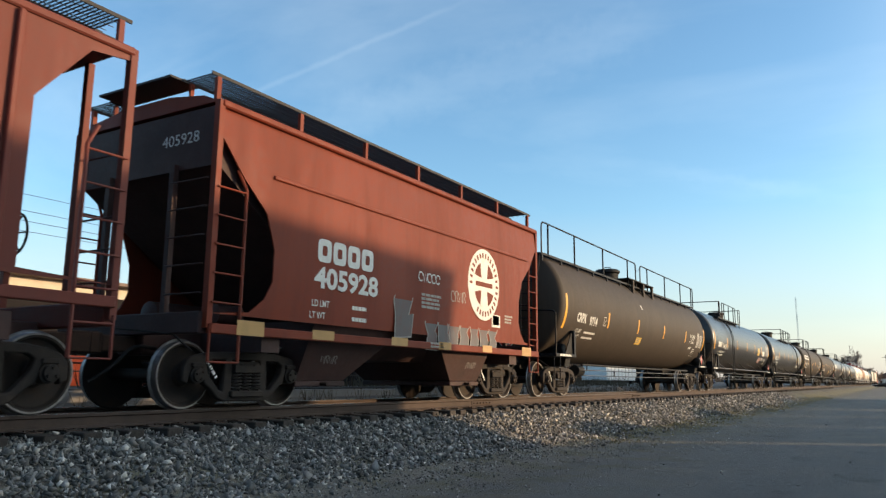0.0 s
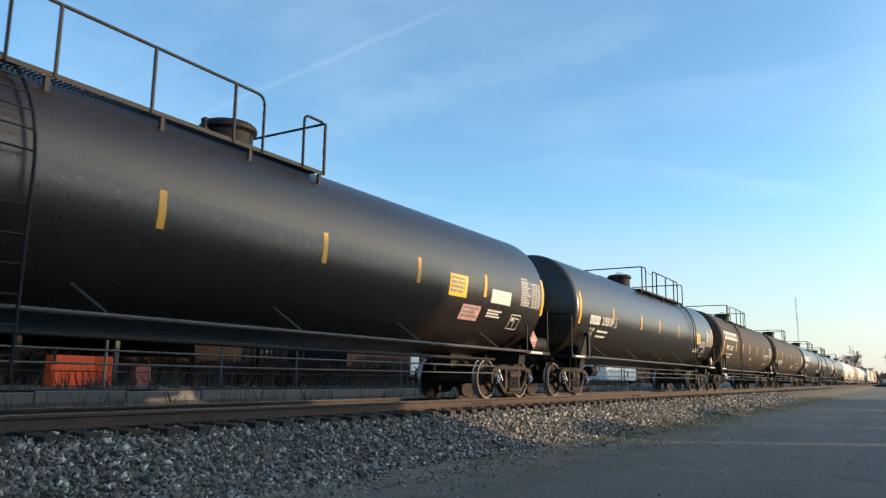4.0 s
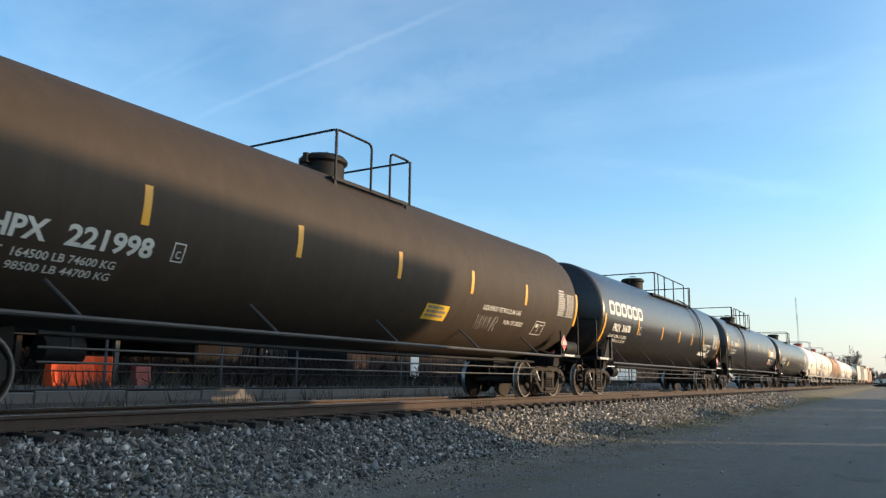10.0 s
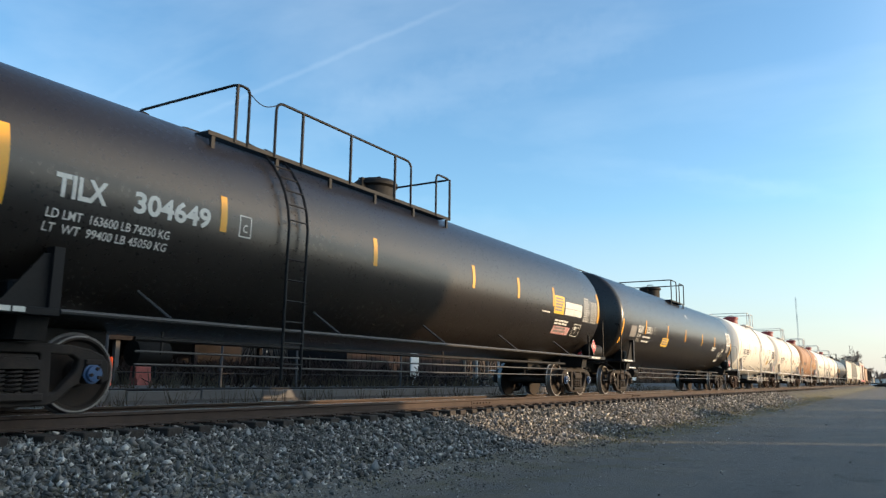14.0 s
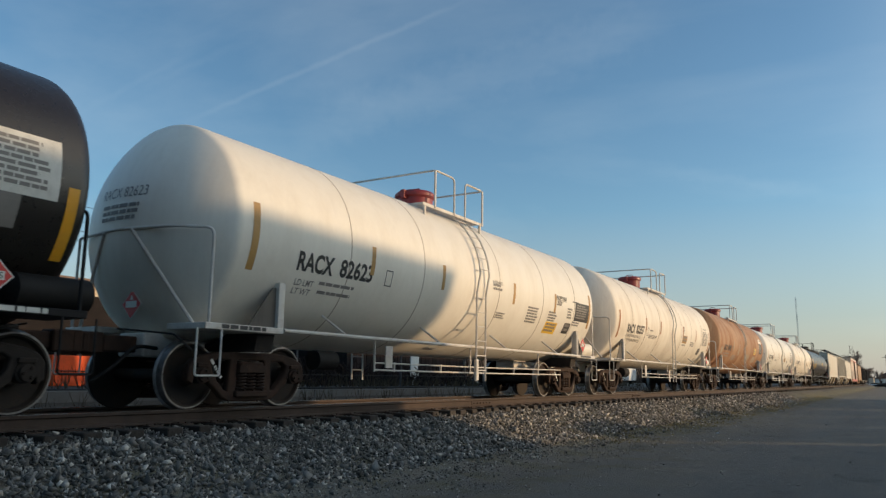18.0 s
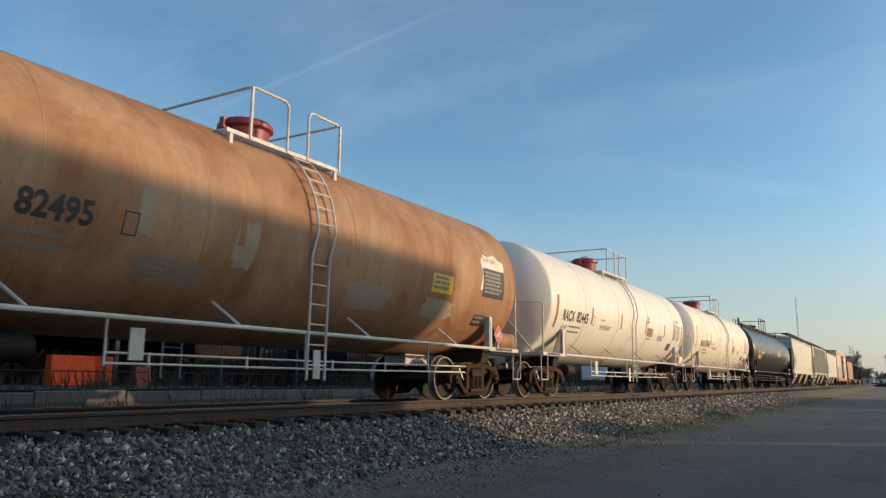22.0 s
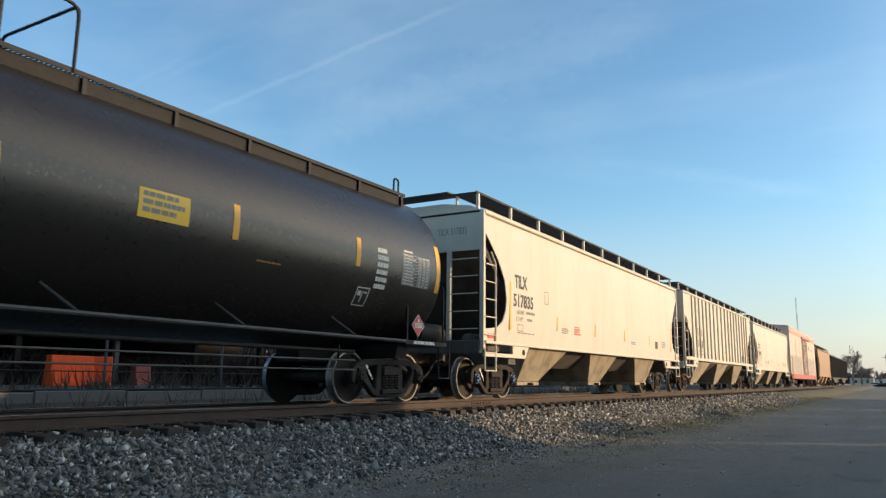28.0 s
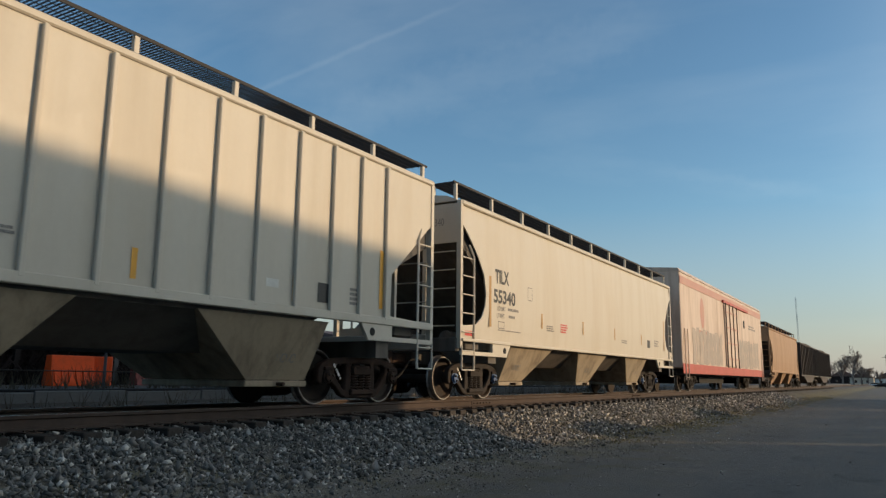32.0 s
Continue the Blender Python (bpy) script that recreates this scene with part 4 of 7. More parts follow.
    for i in range(34):
        part("plank", boxes((-0.1, 0.1, -1.9, 1.9, -0.025, 0.025)), M["timber"] if i % 3 else M["galv"], heap, m=pose(rng.uniform(-0.7, 0.7), rng.uniform(-1.2, 1.2), 0.08 + 0.03 * i * 0.8, rng.uniform(-6, 6), rng.uniform(-8, 8), rng.uniform(-40, 40)))
    # dry brush along the yard
    bm = bmesh.new()
    for i in range(2600):
        x, y = rng.uniform(-21, -14.5), rng.uniform(8, 60)
        if rng.random() > 0.25 + 0.75 * max(0, noise.noise((x * 0.2, y * 0.22, 9))):
            continue
        z = ground_height(x)
        for k in range(4):
            p = Vector((x, y, z))
            d = Vector((rng.uniform(-0.3, 0.3), rng.uniform(-0.3, 0.3), rng.uniform(0.25, 0.75)))
            a = bm.verts.new(p + Vector((0.012, 0, 0)))
            b = bm.verts.new(p - Vector((0.012, 0.006, 0)))
            bm.faces.new((a, b, bm.verts.new(p + d)))
    tagged(part("dry_brush", bm, M["scrub"]), "tufts of dry brown brush beyond the track", "brush", kind="stuff")
    # thin olive grass between the ballast and the lot
    bm = bmesh.new()
    for i in range(4200):
        y = 16.0 + 62 * rng.random() ** 1.7
        x = rng.gauss(-5.75, 0.42)
        if rng.random() > min(1.0, (y - 14) / 12) * (0.45 + 1.2 * max(0.0, noise.noise((x * 0.9, y * 0.5, 4)))):
            continue
        z = ground_height(x)
        for k in range(4):
            q = Vector((x + rng.uniform(-0.05, 0.05), y + rng.uniform(-0.05, 0.05), z - 0.01))
            d = Vector((rng.uniform(-0.05, 0.05), rng.uniform(-0.05, 0.05), rng.uniform(0.02, 0.06)))
            w = Vector((0.010, rng.uniform(-0.008, 0.008), 0))
            bm.faces.new((bm.verts.new(q + w), bm.verts.new(q - w), bm.verts.new(q + d)))
    tagged(part("verge_grass", bm, M["grass"]), "thin olive grass along the ballast edge", "grass", kind="stuff")
    # dark hedge and sheds that close the yard behind
    bm = bmesh.new()
    for i in range(1500):
        y = rng.uniform(24, 150)
        x = -30 - rng.random() * 3
        p = Vector((x, y, 0.85))
        for k in range(3):
            q = p + Vector((rng.uniform(-0.8, 0.8), rng.uniform(-0.8, 0.8), rng.uniform(1.2, 3.0)))
            tube(bm, [p, (p + q) / 2 + Vector((rng.uniform(-0.2, 0.2), rng.uniform(-0.2, 0.2), 0)), q], 0.07, 4)
    tagged(part("hedgerow", bm, M["bark"]), "dense bare brown hedgerow behind the yard", "hedge", kind="stuff")
    # bare bramble thicket in the yard
    bm = bmesh.new()
    for i in range(5200):
        y = rng.uniform(-2, 36)
        x = rng.uniform(-26.3, -24.0) if i % 3 or y < 18 else rng.uniform(-25, -18.5)
        p = Vector((x, y, 0.98))
        h = 0.95 + 0.9 * abs(noise.noise((x * 0.3, y * 0.3, 2))) if x < -24 else 0.6 + 1.2 * abs(noise.noise((x * 0.3, y * 0.3, 2)))
        q = p + Vector((rng.uniform(-0.6, 0.6), rng.uniform(-0.6, 0.6), rng.uniform(0.5, 1.0) * h))
        tube(bm, [p, (p + q) / 2 + Vector((rng.uniform(-0.25, 0.25), rng.uniform(-0.25, 0.25), 0.1)), q], rng.uniform(0.012, 0.035), 3)
    tagged(part("thicket", bm, M["bramble"]), "dark tangle of bare bramble stems beyond the kerb", "brush", kind="stuff")
    # overhead wires behind the warehouse
    for x, z0 in ((-36, 9.2), (-36, 8.7), (-36, 8.2), (-38, 10.5)):
        w = new("power_line", finish(tube(bmesh.new(), [(x, y, z0 + 0.0008 * (y - 20) ** 2 * 0.6) for y in range(-40, 82, 8)], 0.015, 4), M["under"]))
        tagged(w, "thin dark overhead power line", "cable", "overhead wires")
    for y in (-40, 80):
        p = tagged(new("utility_pole"), "grey timber utility pole with a crossarm", "utility pole", "utility poles")
        p.location = (-37, y, 0.9)
        part("pole", lathe(bmesh.new(), [(0, 0.16), (11, 0.10)], "z", 8), M["timber"], p)
        part("crossarm", boxes((-1.6, 1.6, -0.06, 0.06, 9.6, 9.75)), M["timber"], p)


build_distance()
# ---- the train ----
SPEEDS = [9.545, 9.512, 9.447, 9.39, 9.313, 9.199, 9.088, 9.031, 9.022]     # metres a second, every four seconds
AHEAD = 4.885


def run(t):
    """How far the train has rolled by t."""
    s = 0.0
    for i in range(8):
        d = min(max(t - 4 * i, 0.0), 4.0)
        s += SPEEDS[i] * d + (SPEEDS[i + 1] - SPEEDS[i]) * d * d / 8
    return s


CARS, WHEELS = [], []
WHEEL_R = 0.457
SHARED = {}


def shared(key, make):
    if key not in SHARED:
        SHARED[key] = make()
    return SHARED[key]


def wheelset_mesh(cap):
    bm = bmesh.new()
    for s in (1, -1):
        rows = [(0.677, 0.11), (0.677, 0.36), (0.670, 0.475), (0.690, 0.484), (0.708, 0.470), (0.716, 0.458), (0.800, 0.452), (0.815, 0.444), (0.815, 0.424), (0.815, 0.398), (0.795, 0.385), (0.765, 0.372), (0.742, 0.25), (0.752, 0.16), (0.80, 0.135), (0.815, 0.10)]
        slots = [0, 0, 0, 1, 1, 1, 1, 1, 0, 0, 0, 0, 0, 0, 0]
        lathe(bm, [(a * s, r) for a, r in rows], "x", 40, (0, 0, 0), slots)
        lathe(bm, [(0.815 * s, 0.085), (0.92 * s, 0.085), (0.925 * s, 0.115), (1.085 * s, 0.115), (1.09 * s, 0.095), (1.135 * s, 0.09), (1.14 * s, 0.05)], "x", 18, (0, 0, 0), [0, 0, 0, 2, 2, 2])
        for k in range(3):
            a = 2 * math.pi * k / 3
            lathe(bm, [(1.135 * s, 0.022), (1.165 * s, 0.02)], "x", 6, (0, math.cos(a) * 0.058, math.sin(a) * 0.058), [0])
    lathe(bm, [(-0.68, 0.085), (0.68, 0.085)], "x", 12, (0, 0, 0), [0])
    return finish(bm, [M["plate"], M["tread"], cap], True)


def sideframe_mesh(mat):
    half = [(0.0, 0.765), (0.36, 0.765), (0.62, 0.755), (0.86, 0.715), (1.02, 0.655), (1.09, 0.575), (1.10, 0.40), (1.04, 0.365), (1.02, 0.46), (0.99, 0.56), (0.93, 0.595), (0.85, 0.595), (0.79, 0.56), (0.765, 0.46), (0.74, 0.36), (0.66, 0.315), (0.50, 0.17), (0.38, 0.125), (0.0, 0.115)]
    rim = half + [(-y, z) for y, z in half[::-1][1:-1]]
    win = [(0.375, 0.69), (0.64, 0.682), (0.745, 0.62), (0.72, 0.49), (0.635, 0.385), (0.50, 0.245), (0.39, 0.215)]
    mid = [(-0.285, 0.235), (0.285, 0.235), (0.285, 0.665), (0.25, 0.69), (-0.25, 0.69), (-0.285, 0.665)]
    return outline_mesh([rim, win, [(-y, z) for y, z in win], mid], 0.042, 0.018, mat)


def spring_mesh(mat):
    bm = bmesh.new()
    for x, y in ((0.05, 0.0),):
        pts = [(x + 0.058 * math.cos(a), y + 0.078 * math.sin(a), 0.245 + 0.245 * a / (2 * math.pi * 5.5)) for a in [i * 2 * math.pi * 5.5 / 62 for i in range(63)]]
        tube(bm, pts, 0.0155, 5)
    return finish(bm, mat, True)


def bolster_mesh(mat):
    bm = boxes((-1.1, 1.1, -0.24, 0.24, 0.49, 0.655))
    bevelled(bm, 0.03, 1)
    lathe(bm, [(0.655, 0.24), (0.72, 0.24)], "z", 20)
    for s in (1, -1):
        box(bm, s * 1.02 - 0.11, s * 1.02 + 0.11, -0.27, 0.27, 0.50, 0.60)
        lathe(bm, [(1.10 * s, 0.055), (1.13 * s, 0.055)], "x", 12, (0, -0.12, 0.56))
        lathe(bm, [(1.10 * s, 0.055), (1.13 * s, 0.055)], "x", 12, (0, 0.12, 0.56))
    return finish(bm, mat)


def brake_mesh(mat):
    bm = bmesh.new()
    for s in (1, -1):
        tube(bm, [(-0.85, s * 0.37, 0.37), (0.85, s * 0.37, 0.37)], 0.035, 6)
        for x in (-0.75, 0.75):
            box(bm, x - 0.045, x + 0.045, s * 0.37 - 0.02, s * 0.37 + 0.05 * s, 0.25, 0.52)
    return finish(bm, mat)


def add_truck(car, y, kind, rng):
    body, cap = {"dark": ("truck", M["truck"]), "blue": ("truck", M["capblue"]), "rust": ("truckrust", M["truckrust"])}[kind]
    t = part("truck", shared(("bolster", body), lambda: bolster_mesh(M[body])), None, car, "cast steel freight truck", pose(0, y, 0))
    frame_me = shared(("frame", body), lambda: sideframe_mesh(M[body]))
    spring = shared(("spring", body), lambda: spring_mesh(M[body]))
    for s in (1, -1):
        part("sideframe", frame_me, None, t, m=pose(s * 1.003, 0, 0))
        for o in (-0.18, 0.0, 0.18):
            part("coil_spring", spring, None, t, m=pose(s * 1.003, o, 0, 0, 0, 0 if s > 0 else 180))
        part("spring_seat", shared(("seat", body), lambda: finish(bevelled(boxes((-0.12, 0.12, -0.31, 0.31, 0.16, 0.248)), 0.015, 1), M[body])), None, t, m=pose(s * 1.003, 0, 0))
        for e in (1, -1):
            part("bearing_adapter", shared(("adapter", body), lambda: finish(bevelled(boxes((-0.1, 0.1, -0.1, 0.1, 0.56, 0.62)), 0.01, 1), M[body])), None, t, m=pose(s * 1.003, e * 0.889, 0))
    part("brake_beam", shared(("brake", body), lambda: brake_mesh(M[body])), None, t)
    bars_me = shared("frame_writing", lambda: finish(bars(random.Random(2), 0.42, 0.05, 1, 0.9, 0.25), M["mark"]))
    part("stencil", bars_me, None, t, "pale stencilled writing", Matrix.Translation((1.072, -0.62, 0.50)) @ Matrix(((0, 0, 1, 0), (1, 0, 0, 0), (0, 1, 0, 0), (0, 0, 0, 1))) @ Matrix.Rotation(radians(-52), 4, "Z"))
    ws = shared(("wheelset", kind), lambda: wheelset_mesh(cap))
    turn = rng.uniform(0, 360)
    for e in (1, -1):
        w = part("wheelset", ws, None, t, "steel wheels with bright worn treads", pose(0, e * 0.889, WHEEL_R))
        WHEELS.append((w, e * 0.889, turn))


def coupler_mesh():
    bm = boxes((-0.12, 0.12, -0.75, 0.0, -0.11, 0.11), (-0.19, 0.10, -1.0, -0.72, -0.14, 0.14), (-0.19, -0.08, -1.12, -0.98, -0.14, 0.14), (0.04, 0.14, -1.06, -0.96, -0.13, 0.13))
    return finish(bevelled(bm, 0.02, 1), M["truckrust"], True)


def add_ends(car, half, kind):
    """Couplers, air hoses and uncoupling rods at both ends."""
    me = shared("coupler", coupler_mesh)
    hose = shared("hose", lambda: finish(tube(bmesh.new(), [(0.36, -0.1, -0.05), (0.36, -0.45, -0.02), (0.34, -0.75, -0.33), (0.25, -0.98, -0.5)], 0.026, 8, 0.15), M["under"], True))
    rod = shared("cut_rod", lambda: finish(tube(bmesh.new(), [(0.1, -0.55, 0.2), (1.0, -0.35, 0.12), (1.35, -0.33, -0.1)], 0.014, 6, 0.05), M["truck"], True))
    for e in (1, -1):
        m = pose(0, e * (half - 1.0), 0.86, 0, 0, 0 if e < 0 else 180)
        part("coupler", me, None, car, "rusty knuckle coupler", m)
        part("air_hose", hose, None, car, "black rubber air hose", m)
        part("uncoupling_rod", rod, None, car, "thin steel uncoupling rod", m)


def start_car(name, label, category, c, group="cars of the freight train"):
    car = tagged(new(name), label, category, group)
    car.location = (XC, c - AHEAD, RAIL)
    CARS.append((car, c))
    return car


def placard(car, x, y, z, face, number):
    """A diamond hazard placard; face 0 looks to the side, 1 to the front."""
    h = 0.19
    bm = bmesh.new()
    prism(bm, [(-h, 0), (0, -h), (h, 0), (0, h)], "x", -0.006, 0.0)
    white = bmesh.new()
    prism(white, [(-h * 1.12, 0), (0, -h * 1.12), (h * 1.12, 0), (0, h * 1.12)], "x", -0.012, -0.006)
    m = pose(x, y, z, 0, 0, 0 if face == 0 else -90)
    p = part("placard", white, M["mark"], car, "white-edged red hazard placard", m)
    part("placard_face", bm, M["placard"], p)
    rot = Matrix(((0, 0, 1, 0.003), (1, 0, 0, 0), (0, 1, 0, 0), (0, 0, 0, 1)))
    part("number_panel", flat((-0.115, 0.115, -0.045, 0.045)), M["mark"], p, m=rot)
    if number:
        part("number", words(number, 0.19, 0.065), M["ink"], p, m=Matrix.Translation((0.002, 0, 0)) @ rot)
    part("flame", prism(bmesh.new(), [(-0.035, 0.06), (0.035, 0.06), (0, 0.135)], "x", 0.001, 0.003), M["mark"], p)


def tank_car(spec):
    c0, c1 = spec["trucks"]
    a, c = (c1 - c0) / 2, (c0 + c1) / 2
    R, zc, h = spec.get("R", 1.53), spec.get("zc", 2.51), spec["shell"]
    rng = random.Random(int(c * 10))
    car = start_car("tank_car", spec["label"], "tank car", c)
    half = a + 1.98
    skin, trim, mark = M[spec["skin"]], M[spec["trim"]], M[spec.get("mark", "mark")]
    strip = M[spec.get("strip", "yellow")]
    # dished heads with a rounded knuckle
    kn, ball = 0.2, spec.get("ball", 3.0)
    lean = math.asin((R - kn) / (ball - kn))
    deep = ball - (ball - kn) * math.cos(lean)
    prof = [(-h - deep + ball * (1 - math.cos(lean * k / 7)), ball * math.sin(lean * k / 7)) for k in (0.15, 1, 2, 3, 4, 5, 6, 7)]
    prof += [(-h - kn * math.cos(q), R - kn + kn * math.sin(q)) for q in [lean + (math.pi / 2 - lean) * k / 4 for k in (1, 2, 3)]]
    n = 14
    prof += [(-h + 2 * h * i / n, R) for i in range(n + 1)]
    prof += [(-p[0], p[1]) for p in prof[:11][::-1]]
    bm = bmesh.new()
    lathe(bm, prof, "y", 80, (0, 0, zc))
    tank = part("tank", bm, skin, car, spec["tank_label"], smooth=True)

    def head(x, z):
        q = min(1.0, (x * x + (z - zc) ** 2) / (R * R))
        return -h - deep + ball - math.sqrt(ball * ball - q * R * R) - 0.008
    for y in spec.get("seams", ()):
        part("seam", lathe(bmesh.new(), [(y - 0.012, R - 0.002), (y - 0.009, R + 0.003), (y + 0.009, R + 0.003), (y + 0.012, R - 0.002)], "y", 80, (0, 0, zc)), M[spec.get("seam_skin", "seamgrime")], tank, smooth=True)
    # stub sills, bolsters and saddles
    for e in (1, -1):
        yy = e * a
        part("stub_sill", bevelled(boxes((-0.27, 0.27, min(e * (a - 1.6), e * (half - 0.75)), max(e * (a - 1.6), e * (half - 0.75)), 0.70, 1.02)), 0.02, 1), trim if spec["trim"] == "whiterail" else M["under"], car, "welded stub sill")
        bm = bmesh.new()
        prism(bm, [(-1.28, 0.80), (1.28, 0.80), (1.33, 1.08)] + [((R + 0.03) * math.cos(q), zc + (R + 0.03) * math.sin(q)) for q in [radians(-56 - i * 5.7) for i in range(13)]] + [(-1.33, 1.08)], "y", yy - 0.17, yy + 0.17)
        part("bolster_saddle", bm, M["truck"] if spec["trim"] == "whiterail" else M["under"], car, "plate saddle that carries the tank")
        # end platform beside the coupler
        y0, y1 = sorted((e * (a - 0.17), e * (half - 0.72)))
        for s in (1, -1):
            plat = part("end_platform", bevelled(boxes((min(s * 0.75, s * 1.5), max(s * 0.75, s * 1.5), y0, y1, 1.045, 1.13)), 0.008, 1), trim, car, "narrow end platform")
            part("stencil", bars(random.Random(int(c) + e), 0.9, 0.06, 1, 0.9), mark, plat, "pale stencilled line", Matrix(((0, 0, 1, s * 1.504), (s, 0, 0, (y0 + y1) / 2), (0, 1, 0, 1.088), (0, 0, 0, 1))))
            ye = e * (half - 0.80)
            bow = 0.42 if spec["trim"] == "whiterail" else 0.14
            zr = 2.38 if spec["trim"] == "whiterail" else 2.24
            rail = tube(bmesh.new(), [(s * 1.46, ye, 1.12), (s * 1.46, ye, zr), (s * 1.0, ye + e * bow * 0.7, zr + 0.01), (s * 0.0, ye + e * bow, zr + 0.03)], 0.021, 8, 0.12)
            part("end_handrail", rail, trim, car, "bent pipe handrail", smooth=True)
            step = tube(bmesh.new(), [(s * 1.49, ye - 0.2, 1.05), (s * 1.49, ye - 0.2, 0.45), (s * 1.49, ye + 0.2, 0.45), (s * 1.49, ye + 0.2, 1.05)], 0.014, 6, 0.04)
            part("sill_step", step, trim, car, "hanging wire step", smooth=True)
            if spec["trim"] == "whiterail":
                part("brace", tube(bmesh.new(), [(s * 0.3, ye + e * 0.4, 2.39), (s * 1.2, ye + e * 0.04, 1.13)], 0.024, 6), trim, car)
            # upright bracket beside the tank
            br = bmesh.new()
            if e < 0 or spec["trim"] == "whiterail":
                prism(br, [(e * (a - 0.10), 1.13), (e * (a - 0.10), 1.72), (e * (a + 0.02), 1.70), (e * (a + 0.46), 1.13)], "x", s * 1.42 - 0.012, s * 1.42 + 0.012)
                post = boxes((s * 1.42 - 0.07, s * 1.42 + 0.07, e * (a - 0.11) - 0.06, e * (a - 0.11) + 0.06, 1.12, 1.78))
                part("gusset", br, M["hopperdark" if spec["trim"] == "whiterail" else "under"], part("tank_bracket", post, trim, car, "upright bracket"), "dark triangular gusset plate")
        if e > 0:
            placard(car, 1.53, a + spec.get("card", 0.2), 1.40, 0, spec.get("placard", "1075"))
            part("placard_post", boxes((1.46, 1.50, a - 0.13, a - 0.09, 1.12, 1.72), (1.47, 1.51, a + spec.get("card", 0.2) - 0.02, a + spec.get("card", 0.2) + 0.02, 1.12, 1.45)), trim, car, "thin placard post")
        else:
            placard(car, 0.12, e * (half - 0.62), 1.40, 1, "")
    # running pipe at the sill and its slanted braces
    if spec.get("pipe", True):
        for s in (1, -1):
            zp = spec.get("sill", 1.10)
            part("side_pipe", tube(bmesh.new(), [(s * 1.49, -a + 0.17, zp), (s * 1.49, a - 0.17, zp)], 0.032, 8), trim if spec["trim"] == "whiterail" else M["pipe"], car, "long sill pipe", smooth=True)
            k = spec.get("braces", 5)
            for i in range(k):
                y = -a + 1.6 + (2 * a - 3.2) * i / (k - 1)
                q = radians(-43)
                part("brace", tube(bmesh.new(), [(s * (R + 0.01) * math.cos(q), y - 0.24, zc + (R + 0.01) * math.sin(q)), (s * 1.49, y, zp + 0.02)], 0.022, 6), trim if spec["trim"] == "whiterail" else M["pipe"], car)
    # low pipes and rods under the belly
    white = spec["trim"] == "whiterail"
    if white:
        rods, span, stays = ((1.3, 0.70, 0.014), (1.3, 0.58, 0.016)), (-3.3, a - 0.9), (-3.3, -2.7, -1.1, 0.1, 0.75, 2.2, 3.6)
    else:
        rods, span, stays = ((1.22, 0.88, 0.032), (1.25, 0.73, 0.015), (1.25, 0.575, 0.014)), (-a + 1.3, a - 1.3), (-a + 1.7, -a * 0.45, 0.35, a * 0.52, a - 1.7)
    for x, z, r in rods:
        part("brake_rod", tube(bmesh.new(), [(x, span[0], z), (x, (span[0] + span[1]) / 2, z - 0.012), (x, span[1], z)], r, 6), trim if white else M["under" if r > 0.03 else "pipe"], car, "long brake rod")
    for i, y in enumerate(stays):
        part("hanger", boxes((rods[0][0] - 0.014, rods[0][0] + 0.014, y - 0.012, y + 0.012, 0.55 if white or i % 2 else 0.7, (0.72 if i % 3 else 1.08) if white else (0.75 if i % 2 else 0.98))), trim if white else M["truck"], car)
    if white:
        for y in (-2.9, -0.02):
            part("tag_plate", boxes((1.31, 1.33, y - 0.1, y + 0.1, 0.62, 1.0) if y < -1 else (1.31, 1.33, y + 0.28, y + 0.44, 0.42, 0.86)), trim, car, "small hanging plate")
    part("brake_cylinder", lathe(bmesh.new(), [(0, 0.05), (0.02, 0.16), (0.5, 0.16), (0.53, 0.06)], "y", 16, (0.9, -a + 1.5, 0.72)), M["under"], car, "brake cylinder", smooth=True)
    part("air_reservoir", lathe(bmesh.new(), [(0, 0.08), (0.06, 0.19), (0.9, 0.19), (0.96, 0.08)], "y", 18, (1.2, a + 0.5, 1.31)), skin if spec["trim"] == "whiterail" else M["under"], car, "small air reservoir on the end platform", smooth=True)
    if spec["trim"] != "whiterail":
        part("valve_box", bevelled(boxes((0.9, 1.25, -a - 0.25, -a + 0.05, 1.13, 1.42)), 0.03, 1), trim, car, "brake valve")
    # hand brake wheel on the trailing end
    yb = half - 0.86
    bw = part("brake_wheel_stand", bevelled(boxes((-0.55, -0.35, yb - 0.08, yb, 1.1, 2.05)), 0.02, 1), trim, car, "hand brake housing")
    wh = bmesh.new()
    tube(wh, [(-0.45 + 0.28 * math.cos(i * math.pi / 12), yb + 0.1, 1.85 + 0.28 * math.sin(i * math.pi / 12)) for i in range(25)], 0.017, 6)
    for i in range(6):
        tube(wh, [(-0.45, yb + 0.06, 1.85), (-0.45 + 0.28 * math.cos(i * math.pi / 3), yb + 0.1, 1.85 + 0.28 * math.sin(i * math.pi / 3))], 0.012, 5)
    part("brake_wheel", wh, M["under"], bw, "spoked hand brake wheel")
    # dome, platform, railings, ladder
    top = zc + R
    dy = spec.get("dome", -0.3)
    dm = M[spec.get("dome_skin", "under")]
    d = part("manway_dome", lathe(bmesh.new(), [(-0.25, 0.40), (0.26, 0.40), (0.30, 0.46), (0.36, 0.46), (0.42, 0.40), (0.44, 0.1)], "z", 28, (0, dy, top)), dm, car, "bolted manway housing", smooth=True)
    part("dome_hinge", boxes((-0.05, 0.05, dy - 0.52, dy - 0.38, top + 0.22, top + 0.4)), dm, d)
    part("lift_lug", tube(bmesh.new(), [(-0.12, dy, top + 0.42), (-0.12, dy, top + 0.52), (0.12, dy, top + 0.52), (0.12, dy, top + 0.42)], 0.015, 6, 0.04), dm, d)
    p0, p1 = spec["deck"]
